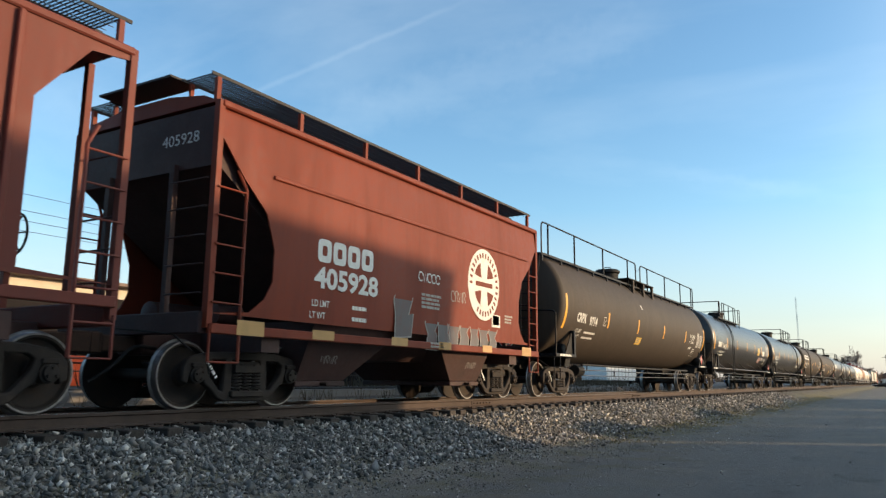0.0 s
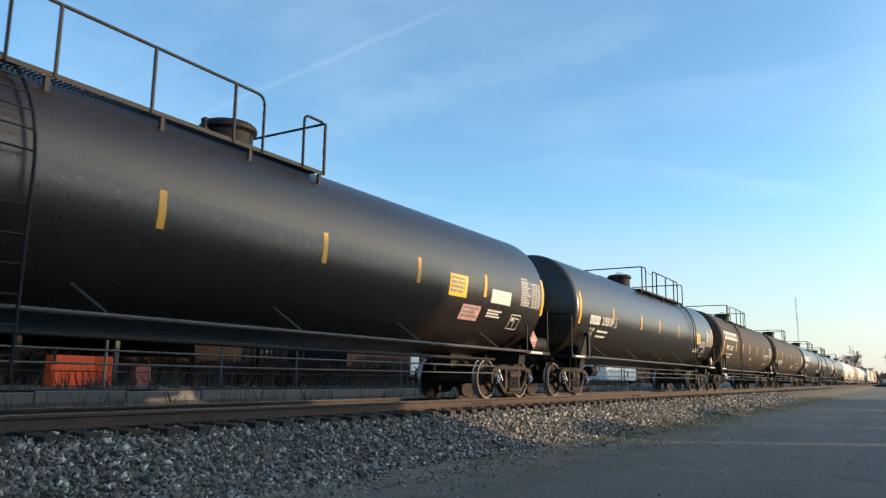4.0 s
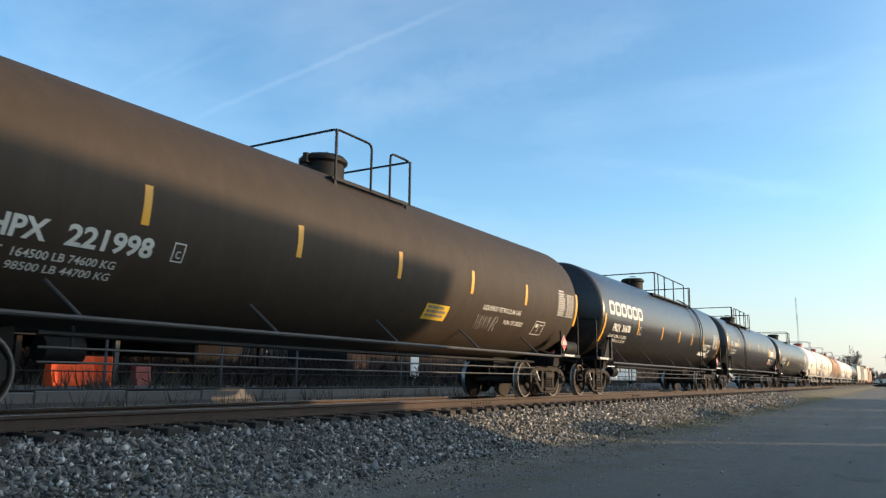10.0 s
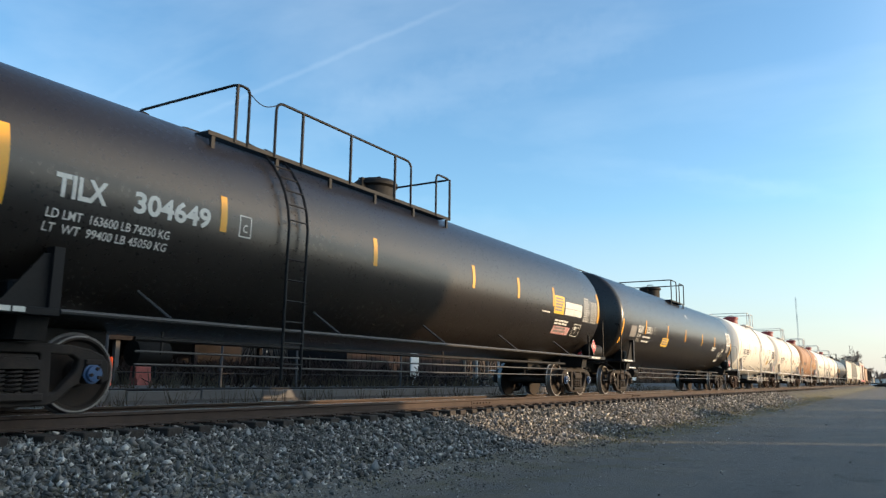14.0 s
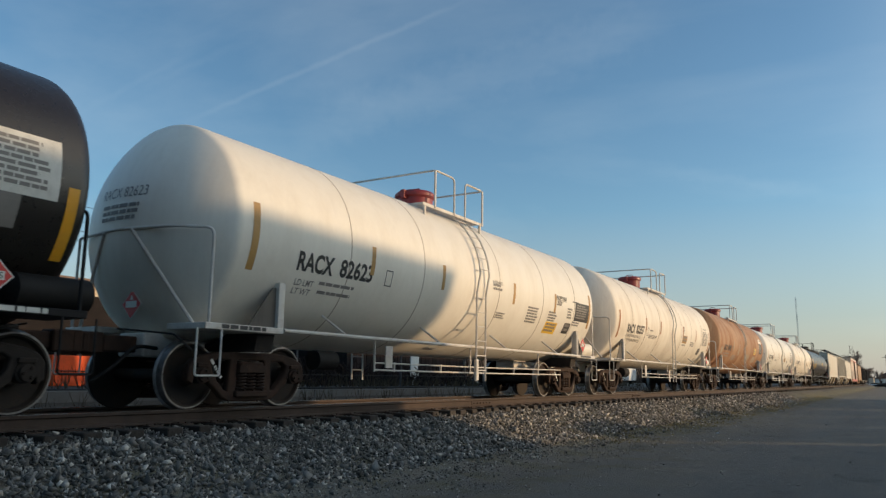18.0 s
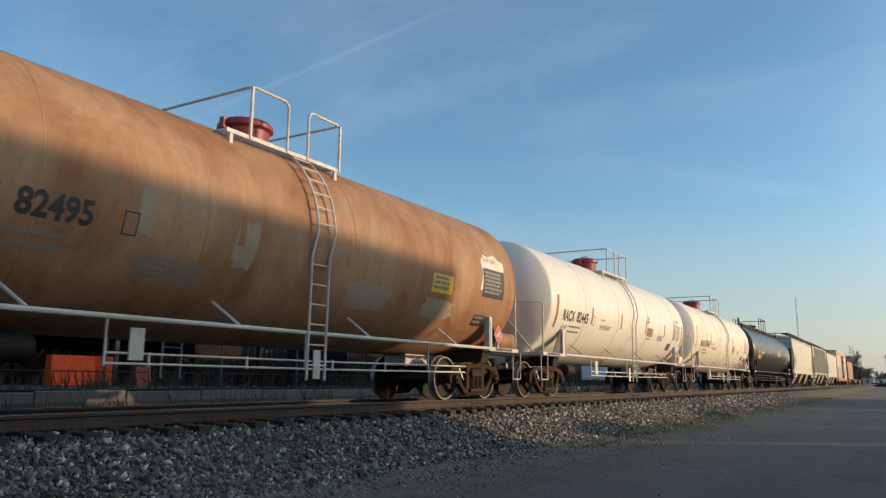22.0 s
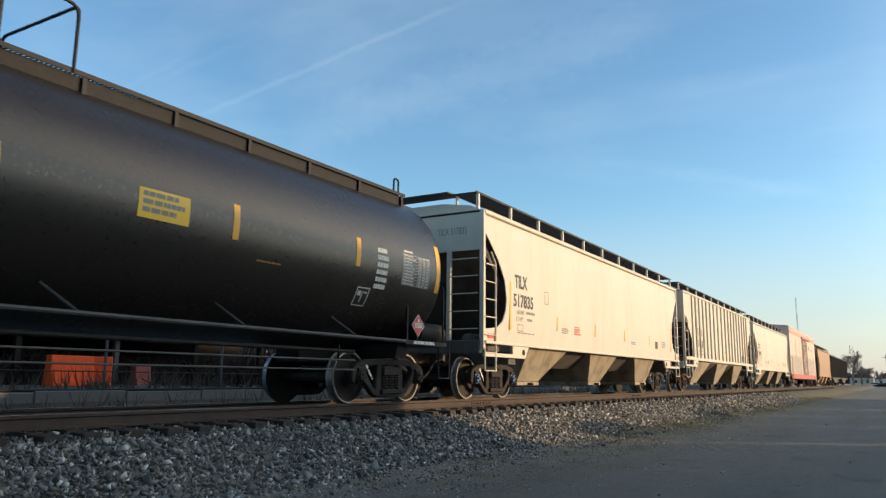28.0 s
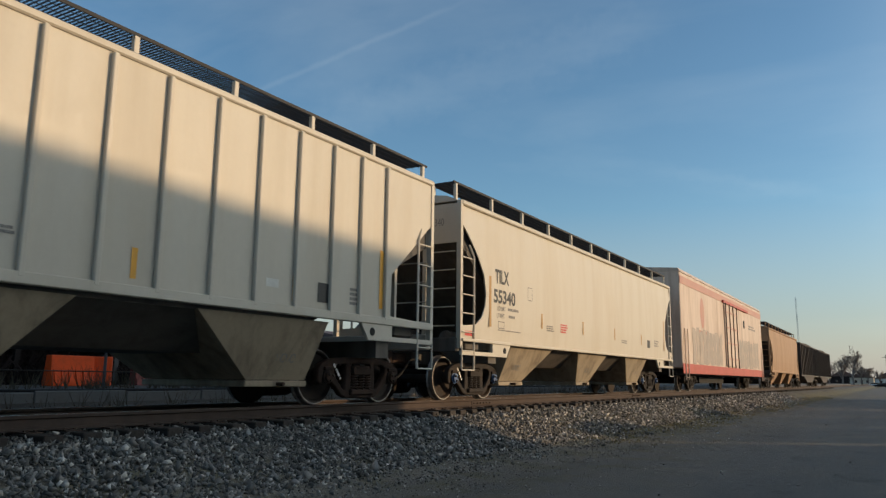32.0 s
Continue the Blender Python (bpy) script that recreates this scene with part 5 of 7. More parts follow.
    wide, dz = spec.get("wide", 1.12), spec.get("deck_z", 3.80)
    inner = spec.get("inner", 0.62)
    for s in (1, -1):
        bm = bmesh.new()
        x0, x1 = sorted((s * inner, s * wide))
        box(bm, x1 - 0.015, x1, p0, p1, dz - 0.06, dz)
        box(bm, x0, x0 + 0.015, p0, p1, dz - 0.06, dz)
        for i in range(int((p1 - p0) / 0.06)):
            box(bm, x0 + 0.016, x1 - 0.016, p0 + i * 0.06, p0 + i * 0.06 + 0.012, dz - 0.03, dz - 0.004)
        tagged(part("walkway", bm, trim, car, "steel grating walkway"), kind="stuff")
        for i in range(int((p1 - p0) / 1.3) + 1):
            y = p0 + 0.1 + (p1 - p0 - 0.2) * i / max(1, int((p1 - p0) / 1.3))
            part("walkway_bracket", boxes((s * wide - 0.05, s * wide - 0.01, y - 0.03, y + 0.03, zc + math.sqrt(R * R - wide * wide) - 0.02, dz - 0.06)), trim, car)
    zt = dz + spec.get("rail_high", 0.83)
    for r0, r1 in spec["side_rails"]:
        for s in (1, -1):
            bm = tube(bmesh.new(), [(s * wide, r0, dz - 0.05), (s * wide, r0, zt), (s * wide, r1, zt), (s * wide, r1, dz - 0.05)], 0.022, 8, 0.16)
            for y in spec.get("posts", ()):
                if not r0 < y < r1:
                    continue
                box(bm, s * wide - 0.02, s * wide + 0.02, y - 0.015, y + 0.015, dz - 0.05, zt)
            part("handrail", bm, trim, car, "pipe safety railing", smooth=True)
    for y, reach in spec["cross_rails"]:
        bm = tube(bmesh.new(), [(-wide, y + reach, dz - 0.05), (-wide, y + reach, zt), (-wide, y, zt), (wide, y, zt), (wide, y + reach, zt), (wide, y + reach, dz - 0.05)] if reach else [(-wide, y, dz - 0.05), (-wide, y, zt), (wide, y, zt), (wide, y, dz - 0.05)], 0.022, 8, 0.12)
        for s in (1, -1):
            if reach:
                box(bm, s * wide - 0.018, s * wide + 0.018, y - 0.018, y + 0.018, dz - 0.05, zt)
        part("handrail", bm, trim, car, "pipe end railing", smooth=True)
    if spec["side_rails"] and spec["cross_rails"] and spec["cross_rails"][0][1] > 0:
        y0, y1 = sum(spec["cross_rails"][0]), spec["side_rails"][0][0]
        if y1 > y0:
            part("safety_chain", tube(bmesh.new(), [(wide, y0 + (y1 - y0) * i / 8, zt - 0.06 - 0.1 * math.sin(math.pi * i / 8)) for i in range(9)], 0.008, 5), trim, car, "slack safety chain")
    if "ladder" in spec:
        y = spec["ladder"]
        for s in (1, -1):
            bm = bmesh.new()
            arc = [(s * (R + 0.10) * math.cos(q), (R + 0.10) * math.sin(q) + zc) for q in [radians(66 - i * 9) for i in range(8)]]
            low = [(s * 1.62, zc - 0.3), (s * 1.6, 0.45 if not spec.get("pipe", True) else 0.40)]
            for o in (-0.2, 0.2):
                tube(bm, [(px, y + o, pz) for px, pz in arc + low], 0.021, 6)
            for z in [0.62 + i * 0.3 for i in range(6)]:
                tube(bm, [(s * 1.61, y - 0.2, z), (s * 1.61, y + 0.2, z)], 0.013, 6)
            for i in range(1, 8):
                q = radians(66 - i * 8.5)
                tube(bm, [(s * (R + 0.10) * math.cos(q), y - 0.2, (R + 0.10) * math.sin(q) + zc), (s * (R + 0.10) * math.cos(q), y + 0.2, (R + 0.10) * math.sin(q) + zc)], 0.013, 6)
            part("ladder", bm, trim, car, "curved side ladder", smooth=True)
    # reflective strips
    e0, e1, etop, elow = spec["end_strips"]
    for y in (e0, e1):
        on_tank("reflector", flat((-0.065, 0.065, -R * radians(etop - elow) / 2, R * radians(etop - elow) / 2)), strip, tank, y, (etop + elow) / 2, R, zc, 0.005)
    for y in spec["strips"]:
        on_tank("reflector", flat((-0.055, 0.055, -0.24, 0.24)), strip, tank, y, spec.get("strip_at", -5), R, zc, 0.005)
    for what in spec["marks"]:
        kind, y, deg = what[0], what[1], what[2]
        if kind == "text":
            on_tank("lettering", words(what[3], what[4], what[5], 0.032 if what[5] > 0.2 else 0.012), M[what[6]] if len(what) > 6 else mark, tank, y, deg, R, zc)
        elif kind == "bars":
            on_tank("small_print", bars(rng, what[3], what[4], what[5]), M[what[6]] if len(what) > 6 else mark, tank, y, deg, R, zc)
        elif kind == "table":
            on_tank("data_table", data_table(rng, what[3], what[4]), M[what[5]] if len(what) > 5 else M["tablemark"], tank, y, deg, R, zc)
        elif kind == "frame":
            on_tank("stencil_frame", frame_mark(what[3], what[4], 0.018), mark, tank, y, deg, R, zc)
        elif kind == "patch":
            pt = on_tank("label_patch", flat((-what[3] / 2, what[3] / 2, -what[4] / 2, what[4] / 2)), M[what[5]], tank, y, deg, R, zc, 0.005)
            if len(what) > 6:
                on_tank("small_print", bars(rng, what[3] * 0.85, what[4] * 0.8, what[6]), M["greyink"], tank, y, deg, R, zc, 0.008)
        elif kind == "blocks":
            n, w, hh = what[3], what[4], what[5]
            for i in range(n):
                on_tank("company_mark", ring_shape(w / n * 0.88, hh, 0.25 * hh), M[what[6]] if len(what) > 6 else mark, tank, y - w / 2 + w * (i + 0.5) / n, deg, R, zc)
        elif kind == "scribble":
            on_tank("graffiti", scribble(rng, what[3], what[4], what[5], 0.03), M[what[6]], tank, y, deg, R, zc, label="sprayed scrawl")
        elif kind == "worn":
            on_tank("worn_patch", ragged(rng, what[3], what[4]), M[what[5]], tank, y, deg, R, zc, 0.003, "flaking pale paint")
        elif kind == "boxmark":
            bm = join(frame_mark(what[3], what[4], 0.02), flat((-0.012, 0.012, -what[4] * 0.3, what[4] * 0.3), (-what[3] * 0.36, -what[3] * 0.1, what[4] * 0.05, what[4] * 0.3), (what[3] * 0.1, what[3] * 0.36, what[4] * 0.2, what[4] * 0.28)))
            on_tank("stencil_frame", bm, mark, tank, y, deg, R, zc)
    if spec.get("head_text"):
        on_head("lettering", words(spec["head_text"], 0.95, 0.15), M["faint"] if spec["trim"] != "whiterail" else M["greyink"], tank, 0.0, zc + 0.42, head)
        on_head("small_print", bars(rng, 0.8, 0.26, 3), M["faint"] if spec["trim"] != "whiterail" else M["greyink"], tank, 0.0, zc + 0.12, head)
    for e in (1, -1):
        add_truck(car, e * a, spec.get("truck", "dark"), rng)
    add_ends(car, half, spec)
    return car


def small_lines(y, deg, load="", light="", w=1.62):
    """The load limit and light weight under a car's number."""
    if load:
        return [("text", y, deg, "LD LMT  " + load, w, 0.105), ("text", y, deg - 5.8, "LT  WT  " + light, w, 0.105)]
    return [("text", y, deg, "LD LMT", 0.42, 0.105), ("bars", y + 1.0, deg - 1.5, 1.1, 0.10, 1), ("text", y - 0.03, deg - 6.2, "LT  WT", 0.40, 0.105), ("bars", y + 0.98, deg - 7.6, 1.05, 0.10, 1)]


TANKS = [
    dict(trucks=(24.26, 39.41), shell=8.3, R=1.555, zc=2.52, skin="dusty", trim="railing", dome_deck=True, pipe=False, dome=-0.2, deck=(-8.85, 8.42), side_rails=[(-8.84, -0.4), (0.15, 8.4)], posts=(-8.39, -6.43, -3.94, -1.35, 1.07, 3.55, 6.1, 8.07), cross_rails=[], inner=0.84, end_strips=(-8.18, 8.38, 8, -27), strips=(-4.70, -1.60, 1.66, 5.03), strip_at=-10, truck="dark",
         label="dusty black tank car with a full-length railed walkway", tank_label="brownish black riveted-jacket tank",
         marks=[("text", -6.95, -13, "CRPX", 0.72, 0.27), ("text", -6.0, -14.5, "9714", 0.62, 0.27), ("frame", -5.03, -12, 0.22, 0.27), ("text", -5.03, -13, "C", 0.08, 0.1)] + small_lines(-6.95, -27) + [("bars", -1.08, 16, 0.2, 0.16, 3), ("patch", -1.25, -28, 0.55, 0.26, "ylabel", 3), ("text", 6.25, -7, "NON-ODORIZED", 0.85, 0.13), ("text", 6.2, -12, "LIQUEFIED", 0.6, 0.1), ("text", 6.2, -16.5, "PETROLEUM GAS", 0.85, 0.1), ("table", 7.55, -13, 1.0, 0.56), ("boxmark", 6.9, -33, 0.46, 0.34), ("bars", 6.2, -26, 0.6, 0.12, 2)]),
    dict(trucks=(43.39, 59.46), shell=8.75, skin="black", trim="railing", dome=-0.3, deck=(-5.6, 0.8), side_rails=[(-4.44, -0.63)], posts=(-3.88, -2.59, -1.21), cross_rails=[(-5.29, 0.23), (0.78, -0.52)], ladder=-4.49, end_strips=(-8.61, 8.8, 15, -19), strips=(-5.56, -2.63, 0.42, 3.12, 5.76), strip_at=-3, truck="blue", head_text="214120",
         label="glossy black tank car with a railed mid platform", tank_label="glossy black painted tank",
         marks=[("blocks", -7.33, -9, 4, 0.86, 0.27), ("text", -6.2, -10.5, "214120", 0.98, 0.26), ("frame", -5.32, -10, 0.24, 0.3), ("text", -5.32, -11, "C", 0.09, 0.11)] + small_lines(-6.9, -22.5, "164000 LB 74400 KG", "99000 LB 44900 KG") + [("patch", 4.61, -7.5, 0.72, 0.44, "ylabel", 4), ("patch", 6.55, -9.8, 0.95, 0.3, "mark"), ("patch", 5.33, -26.7, 0.78, 0.34, "redtag", 3), ("table", 8.1, -2, 1.1, 0.6), ("boxmark", 7.5, -29, 0.5, 0.38), ("bars", 6.4, -25, 0.7, 0.2, 3)]),
    dict(trucks=(63.49, 79.61), shell=8.78, skin="black", trim="railing", dome=-0.4, deck=(-1.36, 4.86), side_rails=[(0.21, 4.03)], posts=(0.77, 2.13, 3.41), cross_rails=[(-1.2, 0.51), (4.88, 0)], ladder=4.72, end_strips=(-8.66, 8.75, 15, -19), strips=(-5.83, -2.80, -0.50, 2.33, 5.41), strip_at=-3.5, truck="blue", head_text="215513",
         label="glossy black tank car with a railed mid platform", tank_label="glossy black painted tank",
         marks=[("blocks", -7.42, -12, 4, 0.86, 0.27), ("text", -6.35, -11.5, "215513", 0.92, 0.26), ("frame", -5.56, -11, 0.22, 0.29), ("text", -5.56, -12, "C", 0.09, 0.11)] + small_lines(-7.5, -23) + [("patch", 5.84, -8, 0.69, 0.47, "ylabel", 6), ("text", 6.72, -13.6, "NON-ODORIZED", 1.07, 0.14), ("text", 6.78, -19.6, "LIQUEFIED PETROLEUM GAS", 1.18, 0.12), ("table", 8.0, -5.6, 1.12, 0.62), ("boxmark", 7.22, -30, 0.5, 0.38), ("bars", 5.86, -28, 0.94, 0.22, 3)]),
    dict(trucks=(83.53, 99.15), shell=8.42, R=1.562, zc=2.53, sill=1.05, card=0.02, skin="dusty", trim="railing", dome=-0.3, deck=(-5.25, 0.9), side_rails=[(-3.94, 0.86)], posts=(-2.03, -0.67), cross_rails=[(-4.86, 0.36), (0.86, -0.6)], ladder=-4.07, end_strips=(-8.31, 8.36, 0.6, -32), strips=(-5.03, -2.89, -0.66, 2.06, 4.74), strip_at=-8, truck="dark", head_text="36257",
         label="dusty brown-black tank car with large pale company lettering", tank_label="dusty brown-black tank",
         marks=[("blocks", -6.36, 10.5, 6, 3.55, 0.42), ("text", -7.2, -12.2, "PROX", 0.74, 0.25), ("text", -6.2, -12.2, "36257", 0.80, 0.25), ("frame", -4.80, -12, 0.18, 0.25)] + small_lines(-7.3, -24) + [("patch", 0.26, -28, 0.42, 0.2, "ylabel", 2), ("text", 5.9, -14.5, "LIQUEFIED PETROLEUM GAS", 1.5, 0.14), ("text", 5.57, -20, "NOT-ODORIZED", 0.82, 0.13), ("table", 7.52, -6, 1.08, 0.62), ("boxmark", 6.45, -27, 0.44, 0.36), ("bars", 6.3, -36, 0.3, 0.12, 3)]),
    dict(trucks=(103.07, 118.37), shell=8.4, R=1.572, zc=2.54, sill=1.05, card=0.02, skin="dusty", trim="railing", dome=-0.45, deck=(-1.5, 0.86), side_rails=[], cross_rails=[(-1.43, 1.0), (0.83, -0.67)], end_strips=(-8.33, 8.5, 8, -24), strips=(-5.38, -2.71, -0.08, 2.6, 5.25), strip_at=-4, truck="dark", head_text="SHPX 221998",
         label="dusty brown-black tank car with a short top platform", tank_label="dusty brown-black tank",
         marks=[("text", -6.87, -22.5, "SHPX", 0.78, 0.25), ("text", -5.72, -22.5, "221998", 1.1, 0.26), ("frame", -4.80, -22, 0.18, 0.25), ("text", -4.8, -23, "C", 0.07, 0.1)] + small_lines(-6.46, -32.6, "164500 LB 74600 KG", "98500 LB 44700 KG", 1.77) + [("patch", 1.49, -31.4, 0.84, 0.34, "ylabel", 3), ("text", 4.19, -21.2, "LIQUEFIED PETROLEUM GAS", 1.88, 0.13), ("text", 4.94, -30.6, "NON ODORIZED", 1.0, 0.11), ("scribble", 3.66, -34, 0.98, 0.42, 5, "faint"), ("table", 7.75, -5.4, 1.07, 0.6), ("boxmark", 6.39, -31.8, 0.58, 0.38)]),
    dict(trucks=(122.24, 137.88), shell=8.45, R=1.567, zc=2.537, sill=0.985, card=0.05, skin="black", trim="railing", dome=-0.4, deck=(-1.5, 4.56), side_rails=[(-1.22, 3.43)], posts=(0.22, 1.64), cross_rails=[(-1.24, 0.52), (4.54, -0.24)], ladder=4.11, end_strips=(-8.36, 8.43, -3, -36), strips=(-4.96, -1.87, 0.69, 2.86, 5.02), strip_at=-12, truck="dark", head_text="36678",
         label="glossy black tank car with large white company lettering", tank_label="glossy black painted tank",
         marks=[("blocks", -6.28, 5.2, 6, 3.56, 0.44), ("text", -7.17, -16.5, "PROX", 0.72, 0.25), ("text", -6.24, -16, "36678", 0.83, 0.25), ("frame", -4.68, -15, 0.2, 0.27)] + small_lines(-6.85, -26.7, "163200 LB 74 050 KG", "99800 LB 45 250 KG", 1.75) + [("text", 5.9, -18, "LIQUEFIED PETROLEUM GAS", 1.5, 0.14), ("text", 5.58, -24, "NOT-ODORIZED", 0.82, 0.13), ("patch", 5.49, -33, 1.56, 0.17, "mark"), ("table", 7.58, -9.5, 1.05, 0.58), ("boxmark", 6.6, -30.6, 0.48, 0.38), ("bars", 6.5, -38, 0.3, 0.12, 3)]),
    dict(trucks=(141.81, 157.99), shell=8.8, skin="black", trim="railing", dome=-0.4, deck=(-5.8, 0.75), side_rails=[(-4.52, -0.76)], posts=(-3.91, -2.66, -1.31), cross_rails=[(-5.32, 0.24), (0.73, -0.55)], ladder=-4.46, end_strips=(-8.70, 8.75, 17, -15), strips=(-5.80, -2.41, 1.08, 3.27, 5.37), strip_at=2, truck="blue", strip="yellow", head_text="TILX 304649",
         label="glossy black tank car with a railed mid platform", tank_label="glossy black painted tank",
         marks=[("text", -7.82, -2.5, "TILX", 0.62, 0.26), ("text", -6.59, -2.4, "304649", 1.14, 0.27), ("frame", -5.41, -2, 0.22, 0.3), ("text", -5.41, -3, "C", 0.08, 0.11)] + small_lines(-7.39, -14.2, "163600 LB 74250 KG", "99400 LB 45050 KG", 1.57) + [("patch", 5.77, -4.7, 0.66, 0.47, "ylabel", 5), ("patch", 6.8, -3.2, 1.22, 0.17, "mark"), ("patch", 6.8, -9.9, 1.22, 0.17, "mark"), ("bars", 6.21, -22, 1.12, 0.16, 2), ("patch", 6.25, -29.8, 1.13, 0.23, "redtag", 2), ("table", 8.08, -5.2, 1.06, 0.6), ("boxmark", 7.29, -27.3, 0.52, 0.37), ("bars", 5.0, -14, 0.6, 0.06, 1)]),
    dict(trucks=(162.08, 178.27), shell=9.1, skin="black", trim="railing", pipe=False, dome=-0.45, deck=(-1.4, 0.88), side_rails=[], cross_rails=[(-1.3, 0.86), (0.84, -0.78)], end_strips=(-9.08, 9.05, -3, -34), strips=(-6.54, -3.61, -0.77, 2.36, 5.0), strip_at=-8, truck="dark", long_rail=True, head_text="GLNX 33911",
         label="glossy black tank car with a low rail along its top", tank_label="glossy black painted tank with dull patches",
         marks=[("text", -7.1, -11.5, "GLNX", 0.62, 0.26), ("text", -6.08, -11, "33911", 0.68, 0.26), ("frame", -5.39, -10, 0.18, 0.25)] + small_lines(-7.2, -20) + [("patch", -7.91, -16, 0.62, 0.38, "greyink"), ("patch", -3.75, -23.5, 0.88, 0.34, "ylabel", 3), ("bars", -0.09, 24.5, 0.25, 0.2, 3), ("patch", 8.38, 2.5, 1.0, 0.66, "mark", 8), ("patch", 8.22, -16.5, 0.56, 0.36, "greyink"), ("bars", 5.06, -20.8, 0.87, 0.2, 2), ("scribble", 6.65, -20.5, 0.56, 0.22, 6, "spray"), ("text", 6.62, -26.5, "LIQUEFIED", 0.5, 0.11), ("text", 6.6, -31.6, "PETROLEUM", 0.58, 0.11), ("text", 6.62, -36.5, "GAS", 0.24, 0.11), ("patch", 6.62, -42, 0.54, 0.12, "mark"), ("boxmark", 7.17, -24.5, 0.5, 0.37)]),
]
RACK = dict(R=1.605, zc=2.52, shell=6.74, trim="whiterail", strip="dullyellow", mark="ink", dome=-0.15, dome_skin="reddome", deck=(-1.55, 0.98), side_rails=[], cross_rails=[(-1.1, 0.78), (0.95, -0.8)], deck_z=3.94, rail_high=0.76, ladder=0.0, strip_at=-5, braces=4, ball=2.15, truck="rust", placard="1280", seams=(-4.4, -2.2, 0.9, 3.3, 5.4))


def racx(no, trucks, skin, label, extra=(), load=None, shift=0.0, **more):
    return dict(dict(RACK, trucks=trucks, skin=skin, label=label, tank_label="insulated jacketed tank", end_strips=(-6.52, 6.55, 11, -23), strips=(-3.6, -1.6, 1.7, 4.16), head_text="RACX " + no,
                marks=[("text", shift - 5.2, -13.5, "RACX", 0.82, 0.30), ("text", shift - 4.2, -13, no, 0.86, 0.30), ("frame", shift - 3.3, -13.5, 0.2, 0.28), *([("text", -4.83, -22, "LD LMT  " + load[0], 1.6, 0.1, "greyink"), ("text", -4.83, -27.4, "LT  WT  " + load[1], 1.6, 0.1, "greyink")] if load else [("text", shift - 5.35, -25, "LD LMT", 0.42, 0.1, "greyink"), ("bars", shift - 4.5, -24.2, 1.05, 0.085, 1, "greyink"), ("text", shift - 5.35, -30, "LT WT", 0.4, 0.1, "greyink"), ("bars", shift - 4.5, -29.4, 1.0, 0.085, 1, "greyink")])] + list(extra)), **more)


PLAIN = [("bars", -2.57, -19.2, 1.05, 0.14, 3, "greyink"), ("bars", -2.85, -11.5, 0.48, 0.06, 1, "greyink"), ("patch", 2.05, -14, 0.74, 0.31, "dullyellow", 2), ("bars", 2.1, -23, 0.68, 0.08, 1, "greyink"), ("bars", 3.5, -19.5, 0.75, 0.2, 3, "greyink"), ("bars", 1.8, 0, 0.35, 0.24, 4, "greyink"), ("text", 5.7, 8, "PROPYLENE", 0.62, 0.1, "greyink"), ("text", 5.78, 2.5, "OXIDE", 0.4, 0.1, "greyink"), ("table", 5.7, -8, 1.0, 0.55, "greyink"), ("patch", 4.95, -29, 0.46, 0.28, "ink", 2)]
